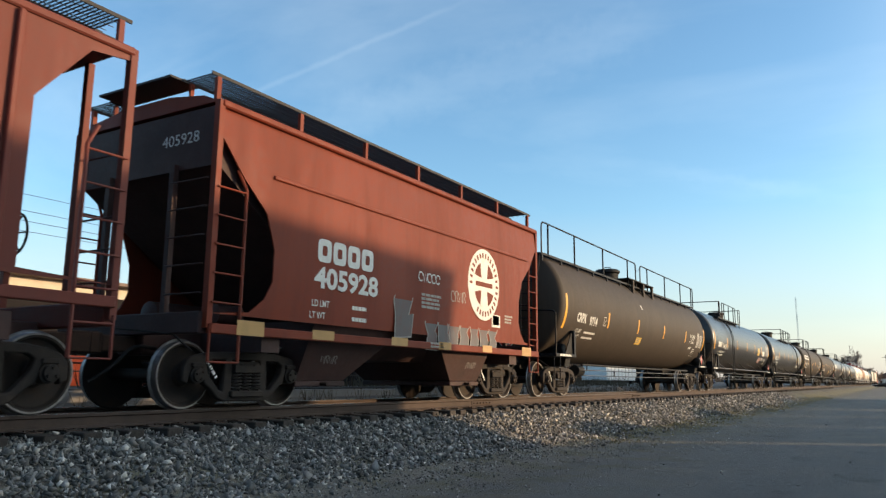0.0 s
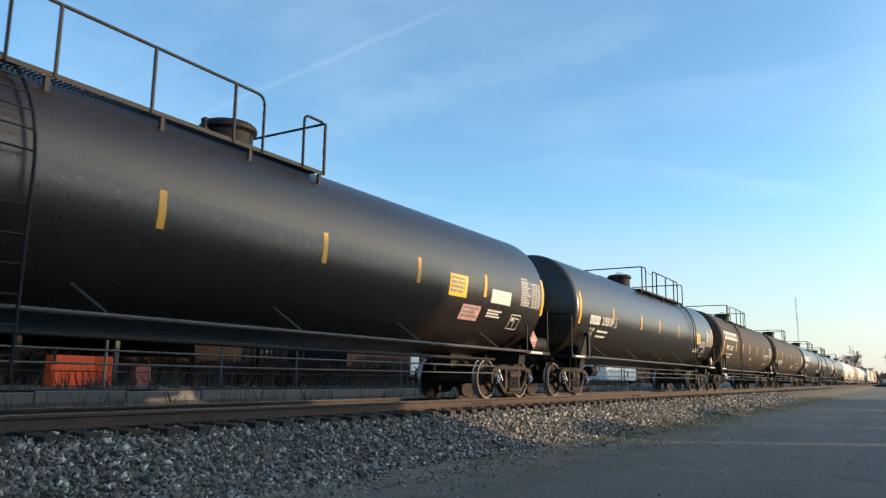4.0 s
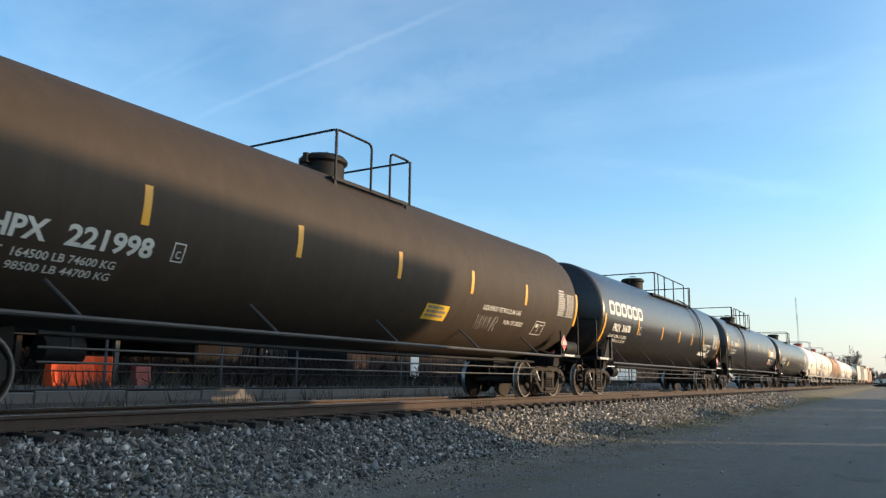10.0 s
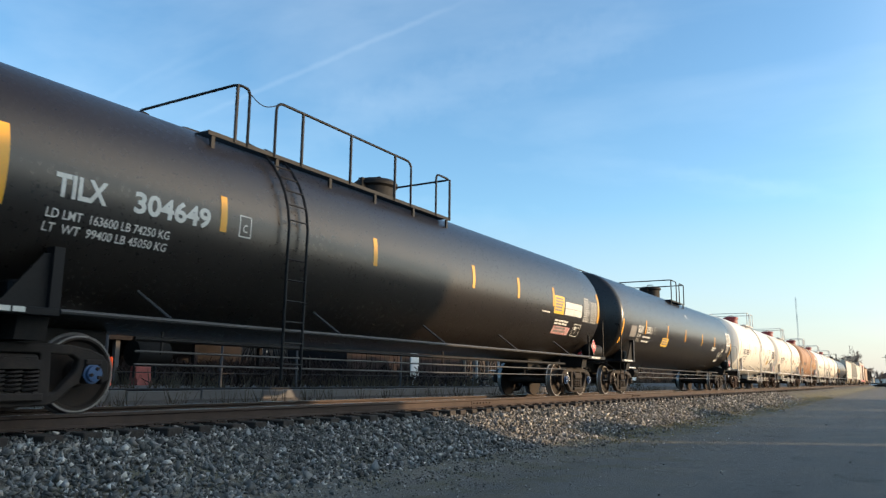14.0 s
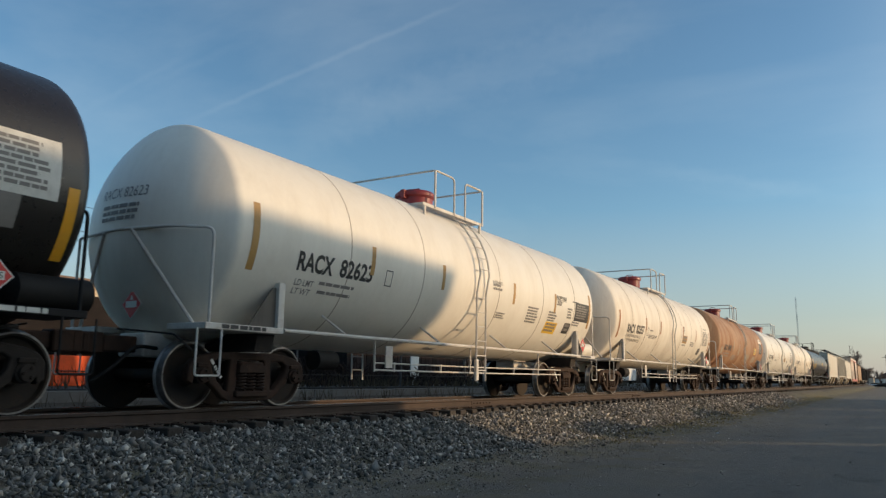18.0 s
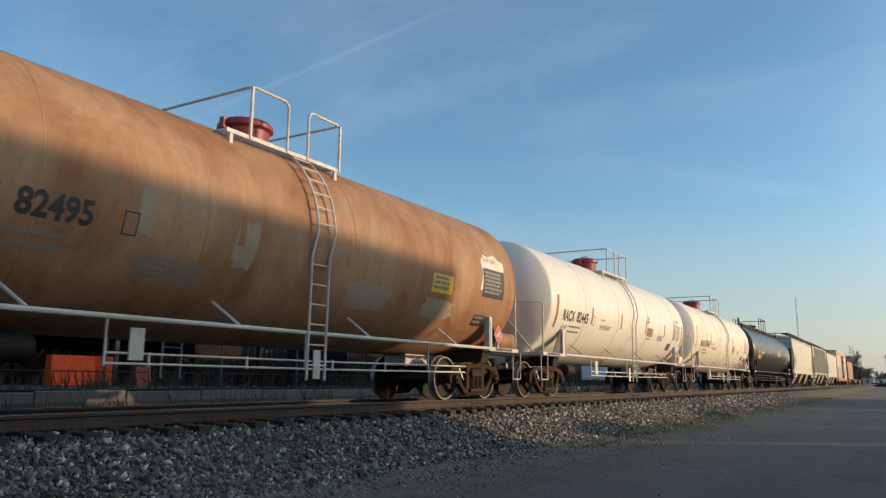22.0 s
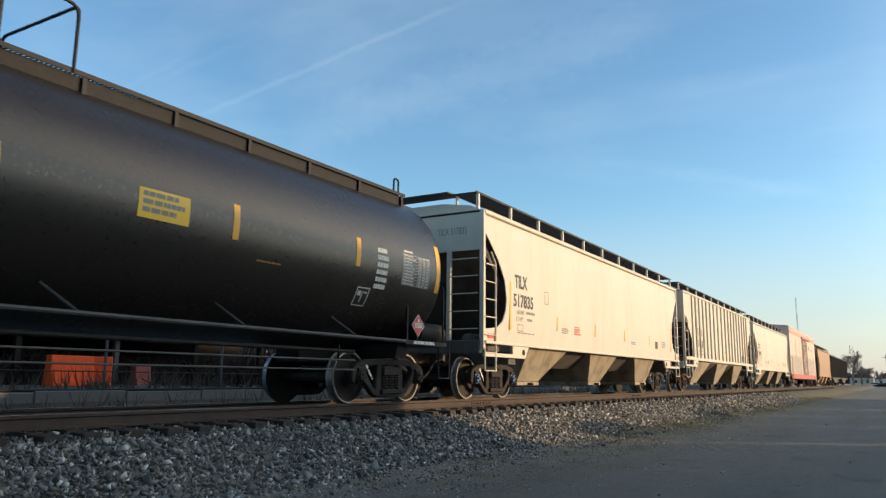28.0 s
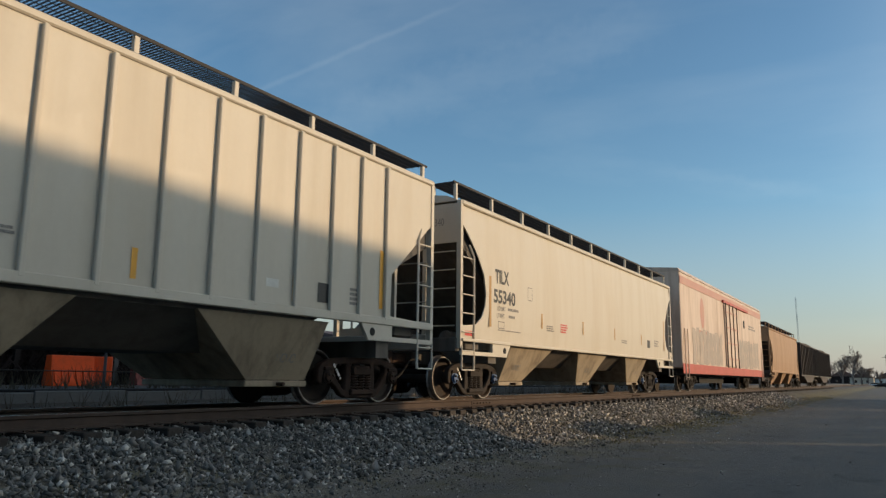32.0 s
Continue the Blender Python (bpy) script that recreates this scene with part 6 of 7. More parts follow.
TANKS += [
    racx("82623", (182.43, 194.33), "white", "clean white tank car with a red manway", [("text", 0.8, 0.5, "WATER WEIGHT", 0.5, 0.07, "greyink"), ("bars", 0.8, -3.5, 0.45, 0.16, 2, "greyink"), ("bars", 1.16, -25, 0.45, 0.16, 3, "greyink"), ("bars", 2.8, -20, 0.66, 0.42, 6, "greyink"), ("text", 4.48, 0.6, "PROPYLENE", 0.68, 0.12), ("text", 4.33, -4, "OXIDE", 0.37, 0.12), ("bars", 4.0, -18, 0.56, 0.28, 4, "greyink"), ("bars", 5.1, -12, 0.34, 0.3, 4, "greyink"), ("patch", 4.08, -28.4, 0.74, 0.32, "ylabel", 3), ("patch", 5.12, -26.4, 0.42, 0.3, "ink", 2), ("patch", 5.98, -8.5, 1.04, 0.5, "ink", 6), ("bars", 5.5, 0, 0.5, 0.05, 1), ("bars", 5.7, -21, 0.6, 0.14, 2, "greyink")], strips=(-3.8, -1.5, 1.65, 4.06)),
    racx("82357", (198.26, 210.13), "ivory", "weathered ivory tank car with a red-brown manway", PLAIN, load=("179600 LB 81350 KG", "83200 LB 37750 KG"), strips=(-3.56, -1.68, 1.7, 3.95), end_strips=(-6.5, 6.55, 5, -27), strip="ruststrip", seams=(-5.16, -3.55, -1.81, 1.46, 3.13, 5.06)),
    racx("82495", (214.05, 225.96), "rusty", "rust-brown stained tank car with flaking white patches", [("worn", 1.44, -27, 1.36, 0.5, "worn"), ("worn", 3.68, -28, 1.25, 0.42, "worn"), ("worn", -1.5, -13, 0.42, 0.75, "worn"), ("worn", -6.1, -20, 0.6, 0.4, "worn"), ("bars", -2.53, -30.5, 1.17, 0.3, 4, "greyink"), ("patch", 3.64, -10.5, 0.75, 0.36, "ylabel", 3), ("worn", 5.7, 4, 1.15, 0.95, "ivory"), ("patch", 5.74, -2.5, 0.98, 0.62, "ink", 6), ("patch", 5.45, -32.3, 0.5, 0.26, "ink", 2), ("worn", -3.1, -8, 0.25, 0.6, "worn"), ("text", 5.6, 15.5, "PROPYLENE", 0.62, 0.1, "greyink")], R=1.625, zc=2.545, strips=(-3.47, -1.6, 0.69, 4.1), strip="ruststrip", seam_skin="rusty", seams=(-4.4, -2.2, 0.85, 3.3, 5.4)),
    racx("82445", (229.92, 241.82), "white", "off-white tank car with a bright red manway", PLAIN, shift=-0.4, strips=(-3.85, -1.18, 1.53, 3.95), strip_at=-8.5, strip="ruststrip", end_strips=(-6.45, 6.55, 4, -27), seams=(-4.4, -1.49, 1.76, 5.21)),
    racx("82465", (245.73, 257.57), "ivory", "weathered ivory tank car with a red manway", PLAIN),
    dict(trucks=(261.73, 277.17), shell=8.6, R=1.55, zc=2.49, skin="black", trim="railing", dome=-0.2, deck=(-8.2, 8.4), side_rails=[(-1.6, 1.3)], posts=(-0.6, 0.4), cross_rails=[(1.3, 0)], wide=0.85, deck_z=4.06, inner=0.55, rail_high=0.8, end_strips=(-8.25, 8.55, 18, -16), strips=(-4.84, -2.25, 0.16, 3.36, 6.05), strip_at=0, truck="dark", braces=6,
         label="satin black tank car with a full-length walkway", tank_label="satin black painted tank", grabs=True,
         marks=[("text", -6.7, -6, "UTLX", 0.8, 0.24, "ylabel"), ("text", -5.5, -5.5, "950626", 0.95, 0.24, "ylabel"), ("frame", -4.45, -7, 0.22, 0.28), ("bars", -6.2, -18, 1.6, 0.28, 2, "ylabel"), ("bars", -0.21, 18, 0.42, 0.26, 3, "ylabel"), ("patch", 2.2, -1, 0.75, 0.36, "ylabel", 3), ("table", 7.8, -4, 0.9, 0.56), ("bars", 6.75, -8, 0.34, 0.75, 6), ("boxmark", 6.35, -27, 0.34, 0.34), ("bars", 4.1, -17, 0.55, 0.04, 1, "dullyellow")]),
]
for spec in TANKS:
    one = tank_car(spec)
    rr, zz = spec.get("R", 1.53), spec.get("zc", 2.51)
    if spec.get("long_rail"):
        for y0, y1 in ((-9.75, -1.25), (1.0, 8.6)):
            zr = zz + rr + 0.31
            b = tube(bmesh.new(), [(-0.55, y0, 1.12 if y0 < -9 else zr - 0.45), (-0.55, y0, zr), (-0.55, y1, zr), (-0.55, y1, zr - 0.45)], 0.024, 6, 0.12)
            k = int((y1 - y0) / 1.8)
            for i in range(1, k + 1):
                yy = y0 + 0.2 + (y1 - y0 - 0.2) * i / (k + 0.4)
                tube(b, [(-0.55, yy, zr - 0.5), (-0.55, yy, zr)], 0.018, 6)
            part("top_rail", b, M["railing"], one, "low pipe rail along the tank top", smooth=True)
    if spec.get("dome_deck"):
        for s in (1, -1):
            x0, x1 = sorted((s * 0.45, s * 1.26))
            part("dome_platform", bevelled(boxes((x0, x1, -1.6, 1.42, 3.93, 3.97)), 0.006, 1), M["under"], one, "dark plate platform beside the manway")
            for y in (-1.09, 0.15, 1.32):
                post = boxes((min(s * 1.17, s * 1.25), max(s * 1.17, s * 1.25), y - 0.07, y + 0.07, 3.38, 3.93))
                tube(post, [(s * 1.2, y - 0.04, 3.46), (s * 1.02, y - 0.06, 3.72), (s * 0.66, y - 0.06, 3.93)], 0.035, 6)
                part("platform_bracket", post, M["dusty"], one, "braced platform bracket")
        lad = bmesh.new()
        for x in (0.62, 1.08):
            tube(lad, [(x, -8.86, 3.75), (x, -9.02, 3.2), (x, -9.1, 2.4), (x, -9.1, 1.12)], 0.02, 6)
        for i in range(7):
            tube(lad, [(0.62, -9.08, 1.4 + i * 0.32), (1.08, -9.08, 1.4 + i * 0.32)], 0.013, 6)
        part("end_ladder", lad, M["railing"], one, "end ladder up to the walkway", smooth=True)
        part("safety_chain", tube(bmesh.new(), [(1.12, -0.5 + 0.055 * i, 4.5 - 0.12 * math.sin(math.pi * i / 10)) for i in range(11)], 0.008, 5), M["railing"], one, "slack safety chain")
    if spec.get("grabs"):
        # Added dark web makes the gap between walkway and tank dark
        for s in (1, -1):
            part("walkway_sill", boxes((min(s * 0.76, s * 0.80), max(s * 0.76, s * 0.80), -8.2, 8.4, zz + 1.28, 3.995)), M["under"], one, "added dark web filling the gap under the walkway")
        for y in (-8.3, -8.0, 8.35):
            part("grab_loop", tube(bmesh.new(), [(0.6, y, zz + rr), (0.6, y, zz + rr + 0.38), (0.6, y + 0.16, zz + rr + 0.38), (0.6, y + 0.16, zz + rr)], 0.02, 6, 0.07), M["railing"], one, "bent grab iron", smooth=True)


# ---- hopper cars ----
def block_graffiti(rng, w, h, n):
    """Squat spray-painted block shapes: the fills and their pale outlines."""
    fill, rim = [], []
    for i in range(n):
        u, s = -w / 2 + w * (i + 0.5) / n, w / n
        k = [(-0.48, -0.5), (0.4, -0.5), (0.46, -0.1), (0.3, 0.02), (0.5, 0.3), (0.38, 0.5), (-0.3, 0.46), (-0.5, 0.15), (-0.36, -0.05)]
        pts = [(u + s * (p + rng.uniform(-0.09, 0.09)), h * (q + rng.uniform(-0.08, 0.08))) for p, q in k]
        q = bmesh.new()
        q.faces.new([q.verts.new((x, y, 0)) for x, y in pts])
        fill.append(q)
        rim.append(ribbon(pts + pts[:1], 0.022))
    return fill, rim


def end_at(cut, z):
    for (z0, y0), (z1, y1) in zip(cut, cut[1:]):
        if z1 <= z <= z0:
            return y0 + (y1 - y0) * (z0 - z) / (z0 - z1)
    return cut[-1][1]


SECTION = [(4.09, 1.50), (3.95, 1.545), (3.6, 1.575), (3.0, 1.60), (2.4, 1.605), (1.9, 1.60), (1.5, 1.58), (1.24, 1.56)]
ROUND_CUT = [(4.09, 8.2), (3.62, 8.2), (3.43, 7.97), (3.05, 7.58), (2.63, 7.27), (2.2, 7.18), (1.97, 7.22), (1.72, 7.36), (1.56, 7.6), (1.5, 8.2), (1.2, 8.2)]


def covered_hopper(spec):
    c, a, hb = spec["c"], spec["a"], spec["body"]
    rng = random.Random(int(c))
    car = start_car("covered_hopper_car", spec["label"], "hopper car", c)
    skin, dark = M[spec["skin"]], M[spec.get("dark", spec["skin"])]
    cut = [(z, y - 8.2 + hb) for z, y in spec.get("cut", ROUND_CUT)]
    half = spec.get("half", a + 2.02)
    top = spec.get("top", 4.09)
    dz = top - 4.09
    sec = [(z + dz * (z - 1.24) / 2.85, x) for z, x in SECTION] if not spec.get("flat") else [(top, 1.56), (2.6 + dz, 1.56), (1.44, 1.56)]
    levels = sorted({z for z, _ in sec} | {z for z, _ in cut if sec[-1][0] <= z <= top} | {1.3 + i * 0.12 for i in range(23)}, reverse=True)
    levels = [z for z in levels if sec[-1][0] <= z <= top]
    for s in (1, -1):
        bm = bmesh.new()
        skins = []
        for inset in (0.0, 0.025):
            rows = []
            for z in levels:
                x = s * (end_at(sec, z) - inset)
                e = end_at(cut, z)
                rows.append([bm.verts.new((x, -e + 2 * e * i / 6, z)) for i in range(7)])
            for r, q in zip(rows, rows[1:]):
                for i in range(6):
                    bm.faces.new((r[i], r[i + 1], q[i + 1], q[i]))
            skins.append(rows)
        out, inn = skins
        for k in range(len(levels) - 1):
            for i in (0, 6):
                bm.faces.new((out[k][i], inn[k][i], inn[k + 1][i], out[k + 1][i]))
        for k in (0, -1):
            for i in range(6):
                bm.faces.new((out[k][i], out[k][i + 1], inn[k][i + 1], inn[k][i]))
        side = part("side_sheet", bm, skin, car, spec.get("side_label", "smooth painted side sheet"), smooth=True)
        if s > 0:
            near = side
        # top chord and side sill
        part("top_chord", bevelled(boxes((s * 1.55 - 0.05, s * 1.55 + 0.05, -hb, hb, top - 0.09, top + 0.01)), 0.02, 1), skin, car, "rounded top chord")
        part("side_sill", bevelled(boxes((s * 1.57 - 0.05, s * 1.57 + 0.05, -hb, hb, spec.get("sill", 1.12), spec.get("sill", 1.12) + spec.get("sill_h", 0.13))), 0.012, 1), skin, car, "side sill")
        for e in (1, -1):
            y0, y1 = sorted((e * (a - 0.75), e * (a + 0.5)))
            zs = spec.get("sill", 1.12)
            if spec["skin"] in ("hopper", "tan"):
                plate = prism(bmesh.new(), [(e * (a + 0.15), zs), (e * (a - 0.72), zs), (e * (a - 0.52), zs - 0.27), (e * (a + 0.15), zs - 0.27)], "x", s * 1.565 - 0.03, s * 1.565 + 0.03)
                part("bolster_plate", plate, skin, car, "bolster end plate")
                # Hole not cut; a black disc gives its dark inside
                part("jacking_hole", lathe(bmesh.new(), [(s * 1.596, 0.07), (s * 1.602, 0.07)], "x", 12, (0, e * (a - 0.42), zs - 0.13)), M["under"], car, "black disc for the shaded jacking hole")
                y0, y1 = sorted((e * (a + 0.15), e * hb))
                part("corner_rail", boxes((s * 1.565 - 0.03, s * 1.565 + 0.03, y0, y1, zs - 0.27, zs - 0.19)), skin, car, "low corner rail")
                part("bracket", bevelled(boxes((s * 1.3 - 0.12, s * 1.3 + 0.12, e * (a + 0.75) - 0.3, e * (a + 0.75) + 0.3, zs - 0.16, zs + 0.1)), 0.03, 1), M["hopperdark"], car, "dark valve bracket")
            # corner post, ladder stile and rungs
            lad = part("corner_ladder", boxes((s * 1.53 - 0.05, s * 1.53 + 0.05, e * hb - 0.045, e * hb + 0.045, 1.05, top)), skin, car, "corner post with ladder rungs")
            bm = tube(bmesh.new(), [(s * 1.59, e * (hb - 0.5), 0.62), (s * 1.59, e * (hb - 0.5), 2.95), (s * 1.55, e * (hb - 0.36), 3.2)], 0.024, 6)
            for i in range(7):
                z = 0.62 + i * 0.38
                tube(bm, [(s * 1.6, e * (hb - 0.5), z), (s * 1.6, e * (hb + 0.0), z)], 0.014, 6)
            tube(bm, [(s * 1.59, e * hb, 0.62), (s * 1.59, e * hb, 1.1)], 0.02, 6)
            part("ladder", bm, skin, lad, "steel ladder rungs", smooth=True)
    # body between the side sheets, with sloping end sheets
    ei = spec.get("open_end", 0.06)
    if spec.get("flat_end"):
        poly = [(-hb + ei, top - 0.03), (-hb + ei, 2.9), (-hb + 3.2 + ei * 0.5, 1.28), (hb - 3.2 - ei * 0.5, 1.28), (hb - ei, 2.9), (hb - ei, top - 0.03)]
    else:
        poly = [(-hb + 0.06, top - 0.03), (-hb + 0.06, 3.25), (-hb + 2.9, 1.28), (hb - 2.9, 1.28), (hb - 0.06, 3.25), (hb - 0.06, top - 0.03)]
    # Body in the darker paint, so its shaded ends come from colour
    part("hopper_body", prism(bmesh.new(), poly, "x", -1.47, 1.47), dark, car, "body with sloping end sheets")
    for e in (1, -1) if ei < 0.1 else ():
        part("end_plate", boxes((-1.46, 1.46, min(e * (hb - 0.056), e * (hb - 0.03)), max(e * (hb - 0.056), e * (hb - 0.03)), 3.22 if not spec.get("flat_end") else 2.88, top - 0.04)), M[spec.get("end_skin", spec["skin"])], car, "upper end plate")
    roof = bmesh.new()
    prism(roof, [(-1.5, top), (1.5, top), (1.2, top + 0.13), (0.5, top + 0.23), (-0.5, top + 0.23), (-1.2, top + 0.13)], "y", -hb, hb)
    part("roof", roof, skin, car, "arched roof", smooth=True)
    part("hatch", bevelled(boxes((-0.32, 0.32, -hb + 0.6, hb - 0.6, top + 0.22, top + 0.36)), 0.04, 2), skin, car, "long loading hatch")
    # running boards
    rb = top + spec.get("board", 0.43)
    for s in (1, -1):
        bm = bmesh.new()
        x0, x1 = sorted((s * 0.80, s * 1.40))
        for x in (x0, x1 - 0.02):
            box(bm, x, x + 0.02, -hb - 0.05, hb + 0.05, rb - 0.045, rb)
        for i in range(int(2 * hb / 0.055)):
            y = -hb + i * 0.055
            box(bm, x0 + 0.021, x1 - 0.021, y, y + 0.011, rb - 0.026, rb - 0.004)
        for x in (x0 + 0.15, x0 + 0.3, x0 + 0.45):
            box(bm, x, x + 0.008, -hb, hb, rb - 0.038, rb - 0.031)
        tagged(part("running_board", bm, M["grating"], car, "steel mesh running board"), kind="stuff")
        n = int(2 * hb / 1.63)
        for i in range(n + 1):
            y = -hb + 0.08 + (2 * hb - 0.16) * i / n
            part("board_bracket", boxes((s * 1.37 - 0.03, s * 1.37 + 0.03, y - 0.035, y + 0.035, top + 0.02, rb - 0.046)), skin, car)
            part("board_bracket", boxes((s * 0.84 - 0.02, s * 0.84 + 0.02, y - 0.03, y + 0.03, top + 0.14, rb - 0.046)), skin, car)
    for e in (1, -1):
        part("end_board", boxes((-0.79, 0.79, e * hb - 0.25, e * hb + 0.25, rb - 0.03, rb)), M["grating"], car, "end running board")
        # end framing over the truck
        part("end_sill", bevelled(boxes((-1.5, 1.5, e * (hb + 0.02) - 0.08, e * (hb + 0.02) + 0.08, 0.98, 1.26)), 0.015, 1), skin if spec.get("flat") else dark, car, "end sill")
        part("centre_sill", bevelled(boxes((-0.27, 0.27, min(e * (half - 0.75), e * (a - 2.2)), max(e * (half - 0.75), e * (a - 2.2)), 0.72, 1.06)), 0.02, 1), dark, car, "centre sill")
        part("body_bolster", boxes((-1.5, 1.5, e * a - 0.18, e * a + 0.18, 0.78, 1.06)), dark, car)
        for x in (-0.7, 0.7):
            part("end_post", boxes((x - 0.045, x + 0.045, e * hb - 0.04, e * hb + 0.04, 1.2, 3.3 if ei < 0.1 else top)), M[spec.get("end_skin", spec["skin"])] if ei < 0.1 else skin, car, "end stiffening post")
        bm = bmesh.new()
        for i in range(5):
            z = 1.5 + i * 0.38
            tube(bm, [(0.72, e * (hb + 0.06), z), (1.45, e * (hb + 0.06), z)], 0.013, 6)
        part("end_ladder", bm, M[spec.get("end_skin", spec["skin"])], car, "end grab irons")
    yb = hb + 0.10
    wh = bmesh.new()
    tube(wh, [(-0.75 + 0.28 * math.cos(i * math.pi / 12), yb, 2.25 + 0.28 * math.sin(i * math.pi / 12)) for i in range(25)], 0.017, 6)
    for i in range(6):
        tube(wh, [(-0.75, yb - 0.06, 2.25), (-0.75 + 0.28 * math.cos(i * math.pi / 3), yb, 2.25 + 0.28 * math.sin(i * math.pi / 3))], 0.012, 5)
    part("brake_wheel", wh, M["under"], car, "spoked hand brake wheel")
    part("air_reservoir", lathe(bmesh.new(), [(0, 0.08), (0.06, 0.2), (1.0, 0.2), (1.06, 0.08)], "y", 18, (-0.6, -hb + 0.7, 1.35)), dark, car, "brake reservoir", smooth=True)
    part("brake_cylinder", lathe(bmesh.new(), [(0, 0.05), (0.03, 0.15), (0.5, 0.15), (0.53, 0.05)], "y", 16, (0.7, -hb + 0.8, 1.32)), dark, car, "brake cylinder", smooth=True)
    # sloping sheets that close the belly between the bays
    # Dark colour puts in the shade between the bays
    part("belly_hood", prism(bmesh.new(), [(-1.44, 1.285), (-0.72, 0.76), (0.72, 0.76), (1.44, 1.285)], "y", min(spec["bays"]) - 0.4, max(spec["bays"]) + 0.4), M["hopperdark" if spec.get("bay_skin") == "hopperbay" else spec.get("bay_skin", "oxideshade")], car, "sloping belly sheets")
    # discharge bays
    for y in spec["bays"]:
        w = spec.get("bay_w", 1.28)
        bm = bmesh.new()
        hi = [bm.verts.new(p) for p in ((-1.5, y - w, 1.29), (1.5, y - w, 1.29), (1.5, y + w, 1.29), (-1.5, y + w, 1.29))]
        first, last = y == min(spec["bays"]), y == max(spec["bays"])
        l0, l1 = (-w + 0.05, 0.0) if first else (0.0, w - 0.05) if last else (-0.5, 0.5)
        lo = [bm.verts.new(p) for p in ((-1.1, y + l0, 0.40), (1.1, y + l0, 0.40), (1.1, y + l1, 0.40), (-1.1, y + l1, 0.40))]
        for i in range(4):
            bm.faces.new((hi[i], hi[(i + 1) % 4], lo[(i + 1) % 4], lo[i]))
        bm.faces.new(lo)
        bm.faces.new(hi)
        bay = part("hopper_bay", bm, M[spec.get("bay_skin", spec["skin"])], car, "tapered discharge bay")
        part("outlet_gate", bevelled(boxes((-1.12, 1.12, y + l0 - 0.03, y + l1 + 0.03, 0.30, 0.39)), 0.012, 1), M[spec.get("bay_skin", spec["skin"])], bay, "sliding outlet gate")
        part("gate_shaft", tube(bmesh.new(), [(-1.25, y + (l0 + l1) / 2, 0.34), (1.25, y + (l0 + l1) / 2, 0.34)], 0.03, 8), M["truckrust"], bay)
        on_side("tag_paint", scribble(rng, 0.4, 0.14, 4, 0.02), M["greyink"], bay, y + (l0 + l1) / 2, 0.72, 1.268, lean=0.45)
    # ribs of a flat-sided car
    for y in spec.get("ribs", ()):
        for s in (1, -1):
            e = end_at(cut, 1.6)
            part("rib", bevelled(boxes((min(s * 1.56, s * 1.625), max(s * 1.56, s * 1.625), y - 0.035, y + 0.035, 1.40, top - 0.1)), 0.012, 1), skin, car)
    if spec.get("crease"):
        for s in (1, -1):
            part("side_bead", bevelled(boxes((min(s * 1.59, s * 1.625), max(s * 1.59, s * 1.625), -hb + 1.0, hb - 0.6, 3.22, 3.28)), 0.012, 1), skin, car, "pressed side bead")
    for what in spec["marks"]:
        kind, y, z = what[:3]
        x = end_at(sec, z) + 0.006 if z > 1.24 else 1.626
        if spec.get("flat") and z > 1.3:
            x = 1.568
        if kind == "text":
            on_side("lettering", words(what[3], what[4], what[5], 0.03 if what[5] > 0.25 else 0.01), M[what[6]], near, y, z, x)
        elif kind == "bars":
            on_side("small_print", bars(rng, what[3], what[4], what[5]), M[what[6]], near, y, z, x)
        elif kind == "patch":
            on_side("label_patch", flat((-what[3] / 2, what[3] / 2, -what[4] / 2, what[4] / 2)), M[what[5]], near, y, z, x)
        elif kind == "blocks":
            n, w, hh = what[3], what[4], what[5]
            for i in range(n):
                on_side("company_mark", ring_shape(w / n * 0.88, hh, 0.28 * hh), M[what[6]], near, y - w / 2 + w * (i + 0.5) / n, z, x)
        elif kind == "frame":
            on_side("stencil_frame", frame_mark(what[3], what[4], 0.018), M[what[5]], near, y, z, x)
        elif kind == "graffiti":
            fills, rims = block_graffiti(rng, what[3], what[4], what[5])
            for g, o in zip(fills, rims):
                on_side("graffiti_outline", o, M["faint"], on_side("graffiti", g, M["spray"], near, y, z, x + 0.004, "grey spray-painted shape"), y, z, x + 0.007)
        elif kind == "scribble":
            on_side("graffiti", scribble(rng, what[3], what[4], what[5], what[6]), M[what[7]], near, y, z, x + 0.004)
        elif kind == "roundel":
            r = what[3]
            disc = bmesh.new()
            disc.faces.new([disc.verts.new((r * 0.92 * math.cos(i * math.pi / 24), r * math.sin(i * math.pi / 24), 0)) for i in range(48)])
            on_side("company_mark", disc, M["mark"], near, y, z, x)
            quads = []
            for sx in (1, -1):
                for sy in (1, -1):
                    q = bmesh.new()
                    arc = [(r * 0.6 * math.cos(radians(t)), r * 0.64 * math.sin(radians(t))) for t in (22, 34, 45, 56, 68)]
                    q.faces.new([q.verts.new((sx * px, sy * py, 0)) for px, py in [(r * 0.17, r * 0.17), *arc]])
                    quads.append(q)
            for i in range(26):
                t = math.radians(-60 + i * 300 / 25 - 60)
                q = bmesh.new()
                cx, cy = r * 0.76 * math.cos(t), r * 0.82 * math.sin(t)
                q.faces.new([q.verts.new((cx + px * math.cos(t) - py * math.sin(t), cy + px * math.sin(t) + py * math.cos(t), 0)) for px, py in ((-0.055, -0.028), (0.055, -0.028), (0.055, 0.028), (-0.055, 0.028))])
                quads.append(q)
            quads.append(flat((-r * 0.5, r * 0.5, -0.05, 0.05)))
            on_side("company_mark", join(*quads), skin, near, y, z, x + 0.004)
